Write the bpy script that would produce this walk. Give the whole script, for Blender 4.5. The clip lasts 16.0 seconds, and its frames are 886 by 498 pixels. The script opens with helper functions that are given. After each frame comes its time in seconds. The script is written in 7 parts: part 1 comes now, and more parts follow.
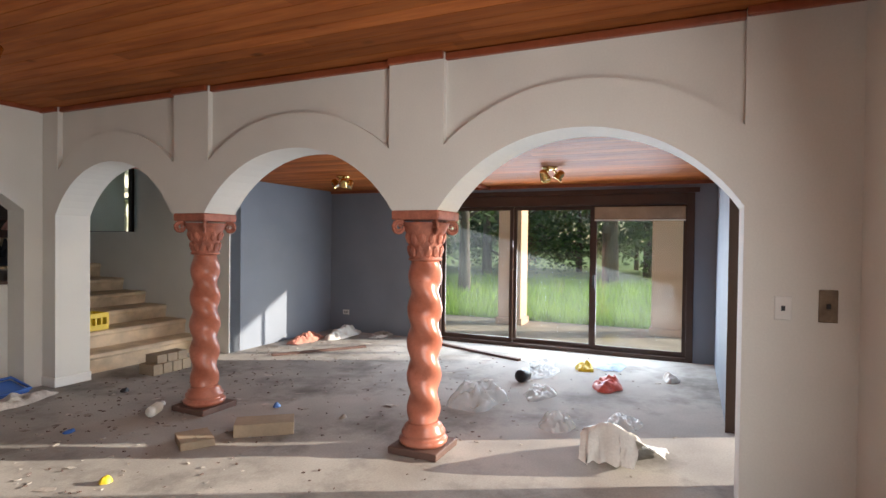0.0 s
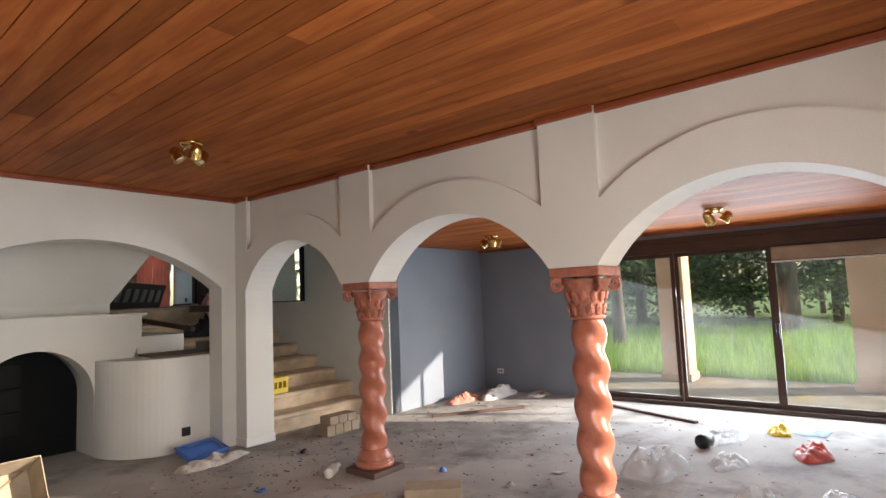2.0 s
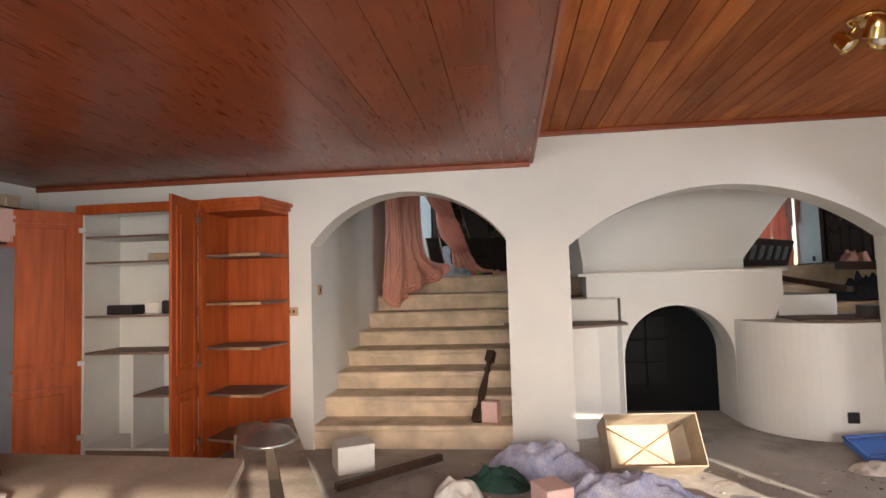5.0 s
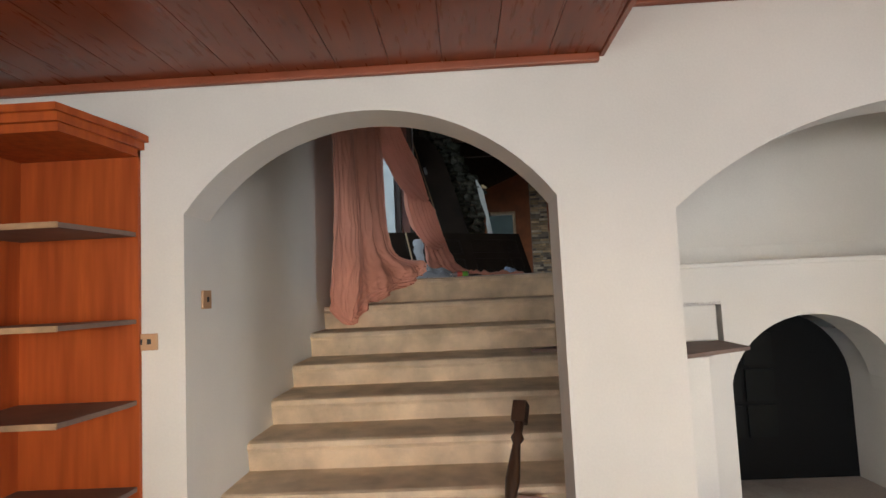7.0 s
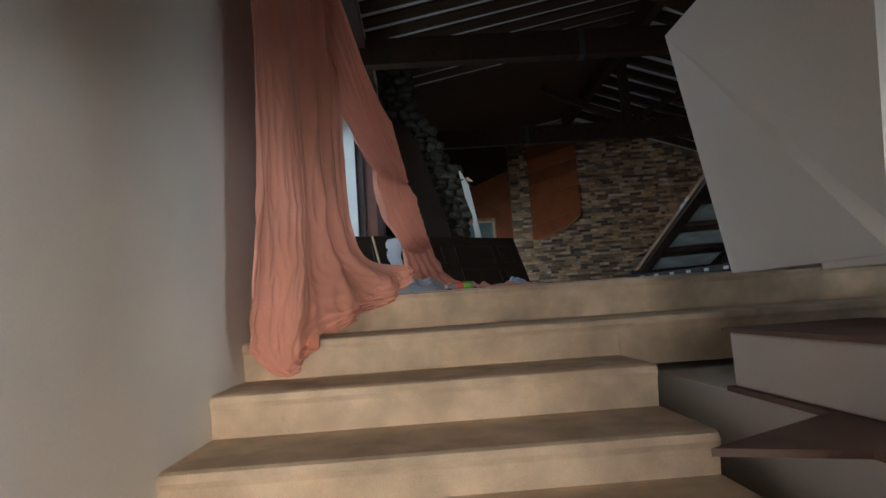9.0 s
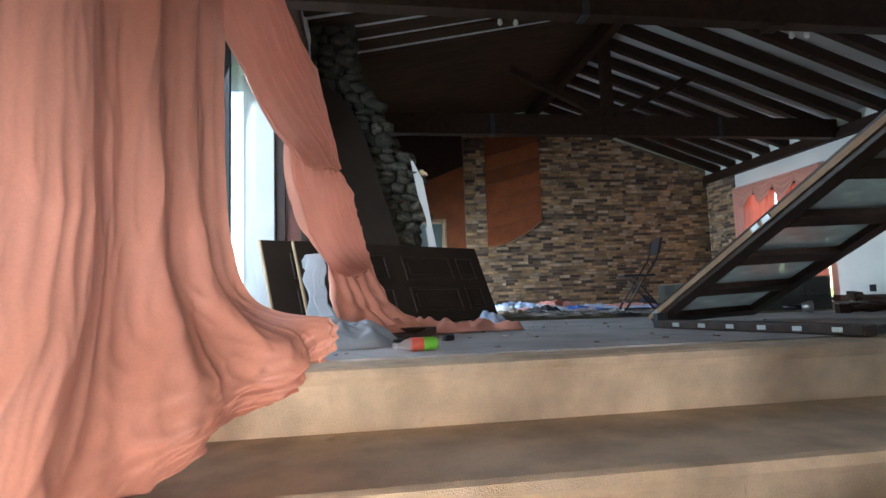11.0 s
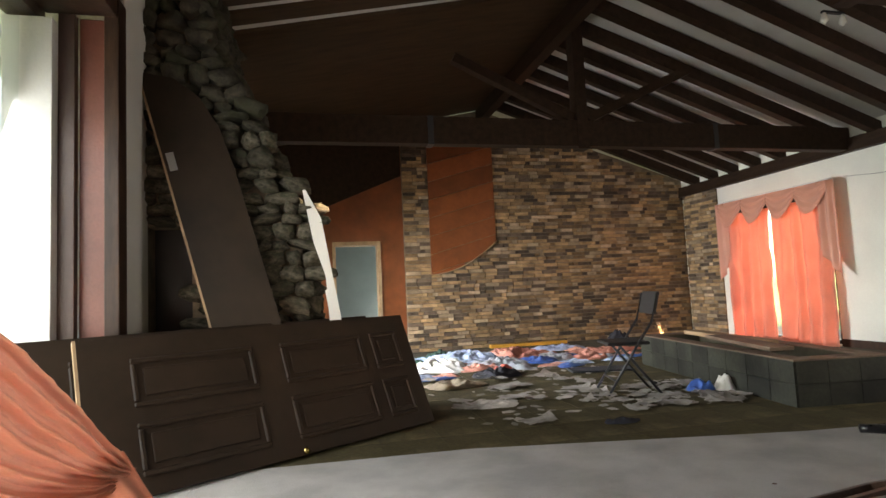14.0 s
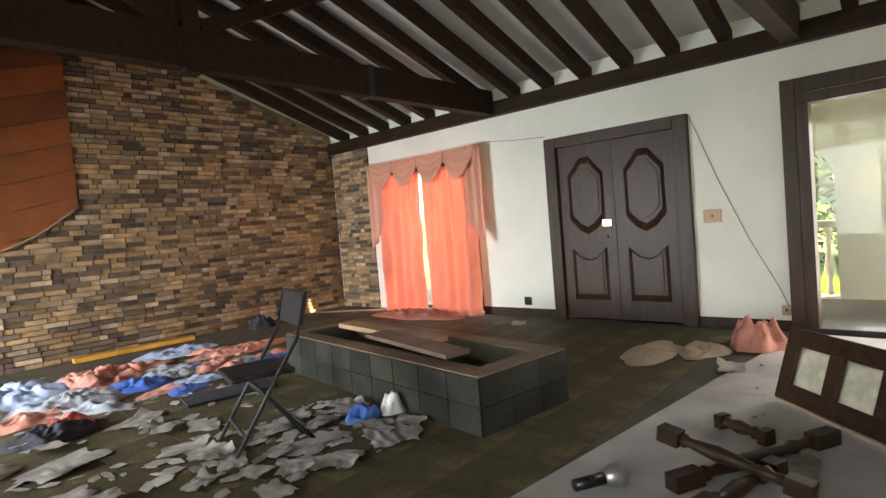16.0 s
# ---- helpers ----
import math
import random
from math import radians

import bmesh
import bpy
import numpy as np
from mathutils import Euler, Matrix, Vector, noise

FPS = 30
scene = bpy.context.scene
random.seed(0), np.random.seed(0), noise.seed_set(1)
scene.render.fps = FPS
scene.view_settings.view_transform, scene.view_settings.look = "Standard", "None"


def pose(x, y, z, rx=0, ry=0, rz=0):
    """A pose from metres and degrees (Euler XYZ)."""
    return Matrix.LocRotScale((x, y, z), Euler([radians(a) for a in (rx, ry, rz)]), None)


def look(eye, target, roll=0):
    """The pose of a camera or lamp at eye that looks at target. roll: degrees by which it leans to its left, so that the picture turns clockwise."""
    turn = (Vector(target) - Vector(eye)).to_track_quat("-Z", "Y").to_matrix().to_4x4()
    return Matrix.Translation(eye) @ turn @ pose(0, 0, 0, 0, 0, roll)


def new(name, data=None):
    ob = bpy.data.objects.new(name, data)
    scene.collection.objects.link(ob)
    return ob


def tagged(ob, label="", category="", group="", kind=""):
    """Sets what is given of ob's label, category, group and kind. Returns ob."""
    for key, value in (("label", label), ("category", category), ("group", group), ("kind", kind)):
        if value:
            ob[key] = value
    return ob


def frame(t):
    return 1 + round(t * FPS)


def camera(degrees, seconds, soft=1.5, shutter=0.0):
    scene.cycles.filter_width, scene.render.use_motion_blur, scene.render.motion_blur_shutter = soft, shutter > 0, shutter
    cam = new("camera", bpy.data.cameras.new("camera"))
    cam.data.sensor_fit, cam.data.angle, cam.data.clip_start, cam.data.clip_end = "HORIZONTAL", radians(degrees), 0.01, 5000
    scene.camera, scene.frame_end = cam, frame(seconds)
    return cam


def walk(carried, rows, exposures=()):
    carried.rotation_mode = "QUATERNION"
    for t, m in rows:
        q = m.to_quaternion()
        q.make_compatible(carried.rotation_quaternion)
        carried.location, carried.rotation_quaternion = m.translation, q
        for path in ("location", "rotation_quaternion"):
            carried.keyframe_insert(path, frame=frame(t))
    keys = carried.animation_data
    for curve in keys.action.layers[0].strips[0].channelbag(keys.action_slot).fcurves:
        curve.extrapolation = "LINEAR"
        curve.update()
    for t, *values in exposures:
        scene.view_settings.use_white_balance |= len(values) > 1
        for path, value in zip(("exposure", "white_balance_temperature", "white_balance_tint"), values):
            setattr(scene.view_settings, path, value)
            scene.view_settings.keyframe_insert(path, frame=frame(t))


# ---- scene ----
cam = camera(77.5, 16.0)
PATH = [
    (0, (-3.239, -5.681, 1.437), (-1.417, -4.857, 1.408), 0.7),
    (0.5, (-3.087, -5.719, 1.44), (-1.193, -5.078, 1.418), -1.2),
    (1, (-3.017, -5.653, 1.424), (-1.167, -4.893, 1.446), -1.3),
    (1.5, (-3.041, -5.596, 1.46), (-1.306, -4.607, 1.563), -2.0),
    (2, (-3.264, -5.586, 1.481), (-1.715, -4.333, 1.655), -2.4),
    (2.5, (-3.241, -5.515, 1.463), (-2.037, -3.935, 1.694), -1.8),
    (3, (-3.279, -5.621, 1.488), (-2.571, -3.763, 1.704), -1.5),
    (3.5, (-3.278, -5.627, 1.49), (-3.136, -3.641, 1.684), -1.1),
    (4, (-3.197, -5.412, 1.441), (-3.489, -3.439, 1.585), -0.6),
    (4.2, (-3.163, -5.316, 1.419), (-3.482, -3.346, 1.546), -1.1),
    (6.3, (-3.518, -3.256, 1.399), (-3.563, -1.26, 1.521), -3.0),
    (6.5, (-3.599, -3.049, 1.4), (-3.665, -1.054, 1.529), -2.9),
    (7, (-3.625, -2.476, 1.361), (-3.696, -0.483, 1.51), -2.7),
    (7.5, (-3.768, -1.95, 1.388), (-3.914, 0.036, 1.575), -2.5),
    (8, (-3.891, -1.475, 1.385), (-3.994, 0.512, 1.593), -2.0),
    (8.2, (-3.902, -1.276, 1.372), (-3.952, 0.712, 1.583), -2.8),
    (10.3, (-4.124, 0.609, 1.483), (-3.937, 2.588, 1.7), -2.4),
    (10.5, (-4.16, 0.747, 1.569), (-3.964, 2.722, 1.812), -1.8),
    (11, (-3.908, 1.09, 1.714), (-3.611, 3.06, 1.9), -2.0),
    (11.5, (-3.832, 1.383, 1.861), (-3.532, 3.355, 2.001), -1.7),
    (12, (-3.882, 1.715, 2.038), (-3.502, 3.677, 2.104), -1.7),
    (12.5, (-3.583, 1.989, 2.126), (-3.138, 3.934, 2.263), -1.8),
    (13, (-3.462, 2.222, 2.28), (-3.07, 4.177, 2.438), -2.1),
    (13.5, (-3.503, 2.548, 2.416), (-3.08, 4.498, 2.554), -2.4),
    (14, (-3.283, 2.855, 2.452), (-2.825, 4.796, 2.604), -2.7),
    (14.5, (-3.193, 3.147, 2.612), (-2.748, 5.095, 2.696), -4.2),
    (14.9, (-3.328, 3.552, 2.657), (-2.625, 5.423, 2.599), -3.4),
    (15, (-3.234, 3.687, 2.661), (-2.427, 5.515, 2.578), -3.1),
    (15.5, (-2.744, 4.114, 2.646), (-1.546, 5.715, 2.588), -4.2),
    (16, (-2.24, 4.317, 2.683), (-0.757, 5.656, 2.597), -4.7),
]
walk(cam, [(t, look(e, g, r)) for t, e, g, r in PATH],
     [(0, 0.86, 6050, 11), (1.0, 0.86, 6100, 11), (2.5, 1.18, 6300, 13), (4.2, 1.5, 6350, 15), (8.2, 1.4, 6100, 11), (10.3, 2.55, 6000, 15), (11.5, 2.95, 6000, 15), (12.5, 3.1, 6000, 12), (13.5, 3.3, 7900, 18), (14.5, 3.45, 8300, 20), (15, 3.35, 7900, 20), (16, 3.6, 7900, 20)])

from mathutils.geometry import tessellate_polygon

# ---- world, sun, window light and added fill ----
world = bpy.data.worlds.new("world")
scene.world = world
world.use_nodes = True
wn = world.node_tree.nodes
sky = wn.new("ShaderNodeTexSky")
sky.sky_type, sky.sun_disc = "NISHITA", False
sky.sun_elevation, sky.sun_rotation = radians(14), radians(153)
world.node_tree.links.new(sky.outputs[0], wn["Background"].inputs[0])
wn["Background"].inputs[1].default_value = 0.15
sun = new("sun", bpy.data.lights.new("sun", "SUN"))
sun.data.energy, sun.data.angle, sun.data.color = 5.0, radians(0.6), (1.0, 0.86, 0.68)
sun.matrix_world = look((0, 0, 0), (-0.47 * 0.97, 0.883 * 0.97, -0.243))


def area_lamp(name, centre, aim, w, h, watts, color=(0.86, 0.93, 1.0), spread=math.pi):
    lamp = new(name, bpy.data.lights.new(name, "AREA"))
    lamp.data.shape, lamp.data.size, lamp.data.size_y = "RECTANGLE", w, h
    lamp.data.energy, lamp.data.color = watts, color
    lamp.data.spread = spread
    lamp.matrix_world = look(centre, aim)
    return lamp


area_lamp("south_window_light", (-2.3, -6.5, 1.25), (-2.6, 0, -0.3), 1.8, 1.9, 54, (1.0, 0.95, 0.88))
# Added fill aimed through the stair arch; its opening is unseen.
area_lamp("stair_fill_light", (-4.85, -6.5, 1.55), (-4.0, 1.0, 1.2), 1.4, 1.2, 6, (1.0, 0.95, 0.88), 1.3)
# Added fill for the arcade face, from an unseen gap without a window.
area_lamp("west_fill_light", (-7.5, -4.4, 1.4), (0, -4.2, 1.2), 2.4, 1.7, 3, (0.93, 0.96, 1.0))
area_lamp("slider_light", (4.22, -3.98, 1.0), (0, -3.6, -0.5), 3.0, 1.75, 84)
area_lamp("upper_window_light", (-5.02, 4.95, 2.7), (0, 5.4, 1.2), 2.6, 1.9, 10, (0.72, 0.86, 1.0))
area_lamp("porch_window_light", (3.6, 4.2, 2.5), (0, 6.0, 1.8), 1.7, 1.7, 5)
# Added bluish fill for the strewn clothes, from an unseen opening.
area_lamp("upper_west_fill_light", (-4.9, 9.8, 2.6), (-0.9, 9.9, 1.2), 1.7, 1.5, 20, (0.68, 0.84, 1.0), 1.7)
area_lamp("curtain_window_light", (3.62, 9.65, 2.6), (0, 9.3, 2.2), 1.7, 1.9, 5, (1.0, 0.93, 0.85))


# ---- materials ----
def mat(name, color, rough=0.7, metal=0.0, var=0.15, scale=3.0, fine=60.0, bump=0.15, color2=None, stretch=(1, 1, 1), per_object=0.0,
        alpha=1.0, emission=None, stain=None, stain_scale=1.2, stain_at=0.58, specular=0.5, per_island=0.0, translucent=0.0, knots=0.0):
    m = bpy.data.materials.new(name)
    m.use_nodes = True
    nt = m.node_tree
    b = nt.nodes["Principled BSDF"]
    link = nt.links.new
    co = nt.nodes.new("ShaderNodeTexCoord")
    mp = nt.nodes.new("ShaderNodeMapping")
    mp.inputs["Scale"].default_value = stretch
    link(co.outputs["Object"], mp.inputs[0])
    big = nt.nodes.new("ShaderNodeTexNoise")
    big.inputs["Scale"].default_value, big.inputs["Detail"].default_value = scale, 5
    link(mp.outputs[0], big.inputs["Vector"])
    small = nt.nodes.new("ShaderNodeTexNoise")
    small.inputs["Scale"].default_value, small.inputs["Detail"].default_value = fine, 3
    link(mp.outputs[0], small.inputs["Vector"])
    c2 = color2 or tuple(max(0.0, c * (1 - var * 2)) for c in color)
    mix = nt.nodes.new("ShaderNodeMix")
    mix.data_type = "RGBA"
    ramp = nt.nodes.new("ShaderNodeMapRange")
    ramp.inputs[1].default_value, ramp.inputs[2].default_value = 0.35, 0.68
    link(big.outputs[0], ramp.inputs[0])
    link(ramp.outputs[0], mix.inputs[0])
    mix.inputs[6].default_value, mix.inputs[7].default_value = (*color, 1), (*c2, 1)
    out = mix.outputs[2]
    grain = nt.nodes.new("ShaderNodeMix")
    grain.data_type, grain.blend_type = "RGBA", "MULTIPLY"
    grain.inputs[0].default_value = min(1.0, var * 2.2)
    link(out, grain.inputs[6])
    link(small.outputs[0], grain.inputs[7])
    gain = nt.nodes.new("ShaderNodeMix")
    gain.data_type, gain.blend_type = "RGBA", "MULTIPLY"
    gain.inputs[0].default_value = 1.0
    k = 1 / (1 - min(1.0, var * 2.2) * 0.5)
    gain.inputs[7].default_value = (k, k, k, 1)
    link(grain.outputs[2], gain.inputs[6])
    out = gain.outputs[2]
    if per_object or per_island:
        src = nt.nodes.new("ShaderNodeObjectInfo" if per_object else "ShaderNodeNewGeometry")
        pick = src.outputs["Random"] if per_object else src.outputs["Random Per Island"]
        hsv = nt.nodes.new("ShaderNodeHueSaturation")
        vr = nt.nodes.new("ShaderNodeMapRange")
        a = per_object or per_island
        vr.inputs[3].default_value, vr.inputs[4].default_value = 1 - a, 1 + a
        link(pick, vr.inputs[0])
        link(vr.outputs[0], hsv.inputs["Value"])
        link(out, hsv.inputs["Color"])
        out = hsv.outputs[0]
    if stain:
        sn = nt.nodes.new("ShaderNodeTexNoise")
        sn.inputs["Scale"].default_value, sn.inputs["Detail"].default_value = stain_scale, 8
        sn.inputs["Roughness"].default_value = 0.65
        link(co.outputs["Object"], sn.inputs["Vector"])
        sr = nt.nodes.new("ShaderNodeMapRange")
        sr.inputs[1].default_value, sr.inputs[2].default_value = stain_at, stain_at + 0.16
        sr.inputs[4].default_value = 0.75
        link(sn.outputs[0], sr.inputs[0])
        sm = nt.nodes.new("ShaderNodeMix")
        sm.data_type = "RGBA"
        link(sr.outputs[0], sm.inputs[0])
        link(out, sm.inputs[6])
        sm.inputs[7].default_value = (*stain, 1)
        out = sm.outputs[2]
    if knots:
        vo = nt.nodes.new("ShaderNodeTexVoronoi")
        km = nt.nodes.new("ShaderNodeMapping")
        km.inputs["Scale"].default_value = (1.0, 0.55, 1.0)
        vo.inputs["Scale"].default_value = knots
        link(co.outputs["Object"], km.inputs[0])
        link(km.outputs[0], vo.inputs["Vector"])
        kr = nt.nodes.new("ShaderNodeMapRange")
        kr.inputs[1].default_value, kr.inputs[2].default_value = 0.035, 0.1
        kr.inputs[3].default_value, kr.inputs[4].default_value = 0.8, 0.0
        link(vo.outputs["Distance"], kr.inputs[0])
        kx = nt.nodes.new("ShaderNodeMix")
        kx.data_type = "RGBA"
        link(kr.outputs[0], kx.inputs[0])
        link(out, kx.inputs[6])
        kx.inputs[7].default_value = (*(c * 0.22 for c in color), 1)
        out = kx.outputs[2]
    link(out, b.inputs["Base Color"])
    rr = nt.nodes.new("ShaderNodeMapRange")
    rr.inputs[3].default_value, rr.inputs[4].default_value = max(0.02, rough - 0.1), min(1.0, rough + 0.1)
    link(small.outputs[0], rr.inputs[0])
    link(rr.outputs[0], b.inputs["Roughness"])
    b.inputs["Metallic"].default_value = metal
    b.inputs["Specular IOR Level"].default_value = specular
    if bump:
        bp = nt.nodes.new("ShaderNodeBump")
        bp.inputs["Strength"].default_value, bp.inputs["Distance"].default_value = bump, 0.01
        add = nt.nodes.new("ShaderNodeMath")
        link(big.outputs[0], add.inputs[0])
        link(small.outputs[0], add.inputs[1])
        link(add.outputs[0], bp.inputs["Height"])
        link(bp.outputs[0], b.inputs["Normal"])
    if alpha < 1:
        b.inputs["Alpha"].default_value = alpha
    if emission:
        b.inputs["Emission Color"].default_value = (*emission[0], 1)
        b.inputs["Emission Strength"].default_value = emission[1]
    if translucent:
        tr = nt.nodes.new("ShaderNodeBsdfTranslucent")
        link(out, tr.inputs[0])
        ms = nt.nodes.new("ShaderNodeMixShader")
        ms.inputs[0].default_value = translucent
        link(b.outputs[0], ms.inputs[1])
        link(tr.outputs[0], ms.inputs[2])
        link(ms.outputs[0], nt.nodes["Material Output"].inputs[0])
    return m


def glass_mat(name, tint=(0.95, 0.98, 0.97), dirt=0.12, film=0.0):
    m = bpy.data.materials.new(name)
    m.use_nodes = True
    nt = m.node_tree
    nt.nodes.remove(nt.nodes["Principled BSDF"])
    clear, gloss, haze = (nt.nodes.new("ShaderNodeBsdf" + k) for k in ("Transparent", "Glossy", "Translucent"))
    clear.inputs[0].default_value = (*tint, 1)
    gloss.inputs["Roughness"].default_value = 0.03
    haze.inputs[0].default_value = (0.75, 0.74, 0.7, 1)
    lw, power, fr = nt.nodes.new("ShaderNodeLayerWeight"), nt.nodes.new("ShaderNodeMath"), nt.nodes.new("ShaderNodeMath")
    lw.inputs[0].default_value = 0.5
    power.operation, power.inputs[1].default_value = "POWER", 5.0
    fr.operation, fr.inputs[1].default_value, fr.inputs[2].default_value = "MULTIPLY_ADD", 0.6, 0.03
    nt.links.new(lw.outputs["Facing"], power.inputs[0])
    nt.links.new(power.outputs[0], fr.inputs[0])
    m1, m2 = nt.nodes.new("ShaderNodeMixShader"), nt.nodes.new("ShaderNodeMixShader")
    nz = nt.nodes.new("ShaderNodeTexNoise")
    nz.inputs["Scale"].default_value = 2.5
    mr = nt.nodes.new("ShaderNodeMapRange")
    mr.inputs[1].default_value, mr.inputs[2].default_value = 0.4, 0.8
    mr.inputs[3].default_value, mr.inputs[4].default_value = film, dirt
    nt.links.new(nz.outputs[0], mr.inputs[0])
    nt.links.new(mr.outputs[0], m1.inputs[0])
    nt.links.new(clear.outputs[0], m1.inputs[1])
    nt.links.new(haze.outputs[0], m1.inputs[2])
    nt.links.new(fr.outputs[0], m2.inputs[0])
    nt.links.new(m1.outputs[0], m2.inputs[1])
    nt.links.new(gloss.outputs[0], m2.inputs[2])
    nt.links.new(m2.outputs[0], nt.nodes["Material Output"].inputs[0])
    return m


WHITE = mat("white_plaster", (0.74, 0.72, 0.67), 0.75, var=0.05, scale=1.2, fine=90, bump=0.08, stain=(0.5, 0.46, 0.4), stain_scale=0.9, stain_at=0.68)
GREY_WALL = mat("blue_grey_paint", (0.23, 0.26, 0.31), 0.7, var=0.06, scale=1.5, fine=80, bump=0.08)
CREAM = mat("cream_plaster", (0.78, 0.78, 0.7), 0.8, var=0.05, scale=1.5, bump=0.06)
CONCRETE = mat("dirty_concrete", (0.47, 0.44, 0.40), 0.85, var=0.16, scale=1.3, fine=70, bump=0.18, stain=(0.11, 0.098, 0.085), stain_scale=1.1, stain_at=0.5)
PINE = mat("pine_boards", (0.40, 0.13, 0.034), 0.55, specular=0.08, var=0.2, scale=2.2, fine=9, bump=0.06, stretch=(6, 0.6, 6), color2=(0.26, 0.072, 0.018), per_island=0.3, stain=(0.16, 0.045, 0.014), stain_scale=2.3, stain_at=0.64, knots=2.6)
RED_BOARDS = mat("varnished_red_boards", (0.24, 0.055, 0.02), 0.3, specular=0.3, var=0.15, scale=2.0, fine=9, bump=0.012, stretch=(6, 0.6, 6), per_island=0.15, knots=1.4)
RED_TRIM = mat("red_timber_trim", (0.30, 0.075, 0.03), 0.4, var=0.15, scale=4, fine=30, bump=0.05)
CABINET_WOOD = mat("orange_cabinet_timber", (0.42, 0.09, 0.018), 0.45, specular=0.25, var=0.18, scale=3, fine=12, bump=0.05, stretch=(8, 8, 0.7), color2=(0.28, 0.052, 0.012))
SHELF_WHITE = mat("white_laminate", (0.7, 0.7, 0.68), 0.5, var=0.05, bump=0.03)
OLD_PLANK = mat("weathered_grey_plank", (0.42, 0.36, 0.29), 0.8, var=0.25, scale=5, fine=60, bump=0.2, stain=(0.2, 0.16, 0.12), stain_scale=4, stain_at=0.6)
DARK_SHELF = mat("dusty_brown_shelf", (0.2, 0.13, 0.1), 0.7, var=0.15)
TERRACOTTA = mat("glazed_terracotta", (0.50, 0.19, 0.125), 0.32, var=0.14, scale=6, fine=40, bump=0.08, color2=(0.38, 0.11, 0.06))
TERRA_MATT = mat("matt_terracotta", (0.46, 0.16, 0.10), 0.6, var=0.2, scale=14, fine=70, bump=0.35)
BASE_STONE = mat("brown_plinth", (0.16, 0.09, 0.07), 0.6, var=0.2)
CARPET = mat("beige_carpet", (0.80, 0.64, 0.46), 0.95, var=0.16, scale=5, fine=260, bump=0.5, stain=(0.3, 0.22, 0.14), stain_scale=3.4, stain_at=0.63, specular=0.1)
GREY_CARPET = mat("pale_grey_carpet", (0.58, 0.55, 0.52), 0.95, var=0.14, scale=3, fine=240, bump=0.5, stain=(0.22, 0.18, 0.14), stain_scale=1.6, stain_at=0.62, specular=0.1)
TILE_DARK = mat("dark_slate_tiles", (0.10, 0.083, 0.042), 0.7, specular=0.2, var=0.35, scale=2.6, fine=34, bump=0.4, per_object=0.07, stain=(0.24, 0.185, 0.10), stain_scale=1.5, stain_at=0.52, color2=(0.062, 0.05, 0.028))
GROUT = mat("dusty_grout", (0.10, 0.085, 0.055), 0.75, var=0.25, scale=2.5, stain=(0.05, 0.046, 0.024), stain_scale=1.6, stain_at=0.52)
BRICK_PALE = mat("pale_clay_brick", (0.50, 0.36, 0.23), 0.85, var=0.25, scale=7, fine=60, bump=0.5, per_object=0.35)
BRICK = mat("mixed_clay_brick", (0.42, 0.26, 0.13), 0.85, var=0.25, scale=7, fine=60, bump=0.5, per_object=0.5, stretch=(1, 1, 2))
BRICK_DARK = mat("burnt_clay_brick", (0.155, 0.105, 0.07), 0.85, var=0.25, scale=7, fine=60, bump=0.5, per_object=0.45)
MORTAR = mat("grey_mortar", (0.25, 0.19, 0.13), 0.95, var=0.2, scale=9, bump=0.5)
STONE = mat("mossy_fieldstone", (0.115, 0.1, 0.072), 0.85, specular=0.2, var=0.35, scale=7, fine=40, bump=0.6, per_object=0.4, stain=(0.042, 0.05, 0.026), stain_scale=4, stain_at=0.48)
BEAM = mat("dark_stained_beam", (0.036, 0.019, 0.011), 0.6, specular=0.15, var=0.2, scale=3, fine=14, bump=0.12, stretch=(5, 1, 5))
ROOF_BOARD = mat("brown_roof_boards", (0.06, 0.034, 0.018), 0.6, specular=0.15, var=0.2, scale=2.5, fine=12, bump=0.1, stretch=(1, 6, 1))
ROOF_WHITE = mat("white_roof_lining", (0.62, 0.61, 0.58), 0.8, var=0.05)
DARK_DOOR = mat("dark_carved_timber", (0.055, 0.028, 0.017), 0.42, specular=0.3, var=0.25, scale=3, fine=16, bump=0.1, stretch=(6, 6, 0.8))
BROWN_DOOR = mat("brown_panel_door", (0.03, 0.018, 0.011), 0.55, specular=0.22, var=0.18, scale=3, fine=16, bump=0.1)
RAW_WOOD = mat("raw_timber", (0.42, 0.27, 0.15), 0.75, var=0.2, scale=4, fine=25, bump=0.1)
PANEL_WOOD = mat("red_cedar_lining", (0.27, 0.075, 0.022), 0.4, var=0.15, scale=3, fine=14, bump=0.05, per_object=0.3)
FRAME_BROWN = mat("brown_aluminium", (0.065, 0.035, 0.025), 0.4, metal=0.2, var=0.1)
FRAME_RED = mat("red_brown_jamb", (0.22, 0.07, 0.045), 0.4, var=0.15)
BLACK = mat("black_iron", (0.02, 0.02, 0.022), 0.5, var=0.1)
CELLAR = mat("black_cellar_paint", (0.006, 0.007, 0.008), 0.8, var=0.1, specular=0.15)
BLACK_GLOSS = mat("black_plastic", (0.015, 0.015, 0.018), 0.3, var=0.1)
BRASS = mat("polished_brass", (0.75, 0.52, 0.2), 0.2, metal=1.0, var=0.05, bump=0)
STEEL = mat("dull_steel", (0.5, 0.5, 0.48), 0.35, metal=0.9, var=0.1)
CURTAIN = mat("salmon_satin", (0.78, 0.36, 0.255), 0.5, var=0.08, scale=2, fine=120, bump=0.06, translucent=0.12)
# Sheer, lighter copy of the satin, with sunlight put into its colour.
CURTAIN_LIT = mat("orange_sheer_drape_sunlit", (0.84, 0.40, 0.30), 0.7, var=0.08, scale=2, fine=120, bump=0.05, translucent=0.55)
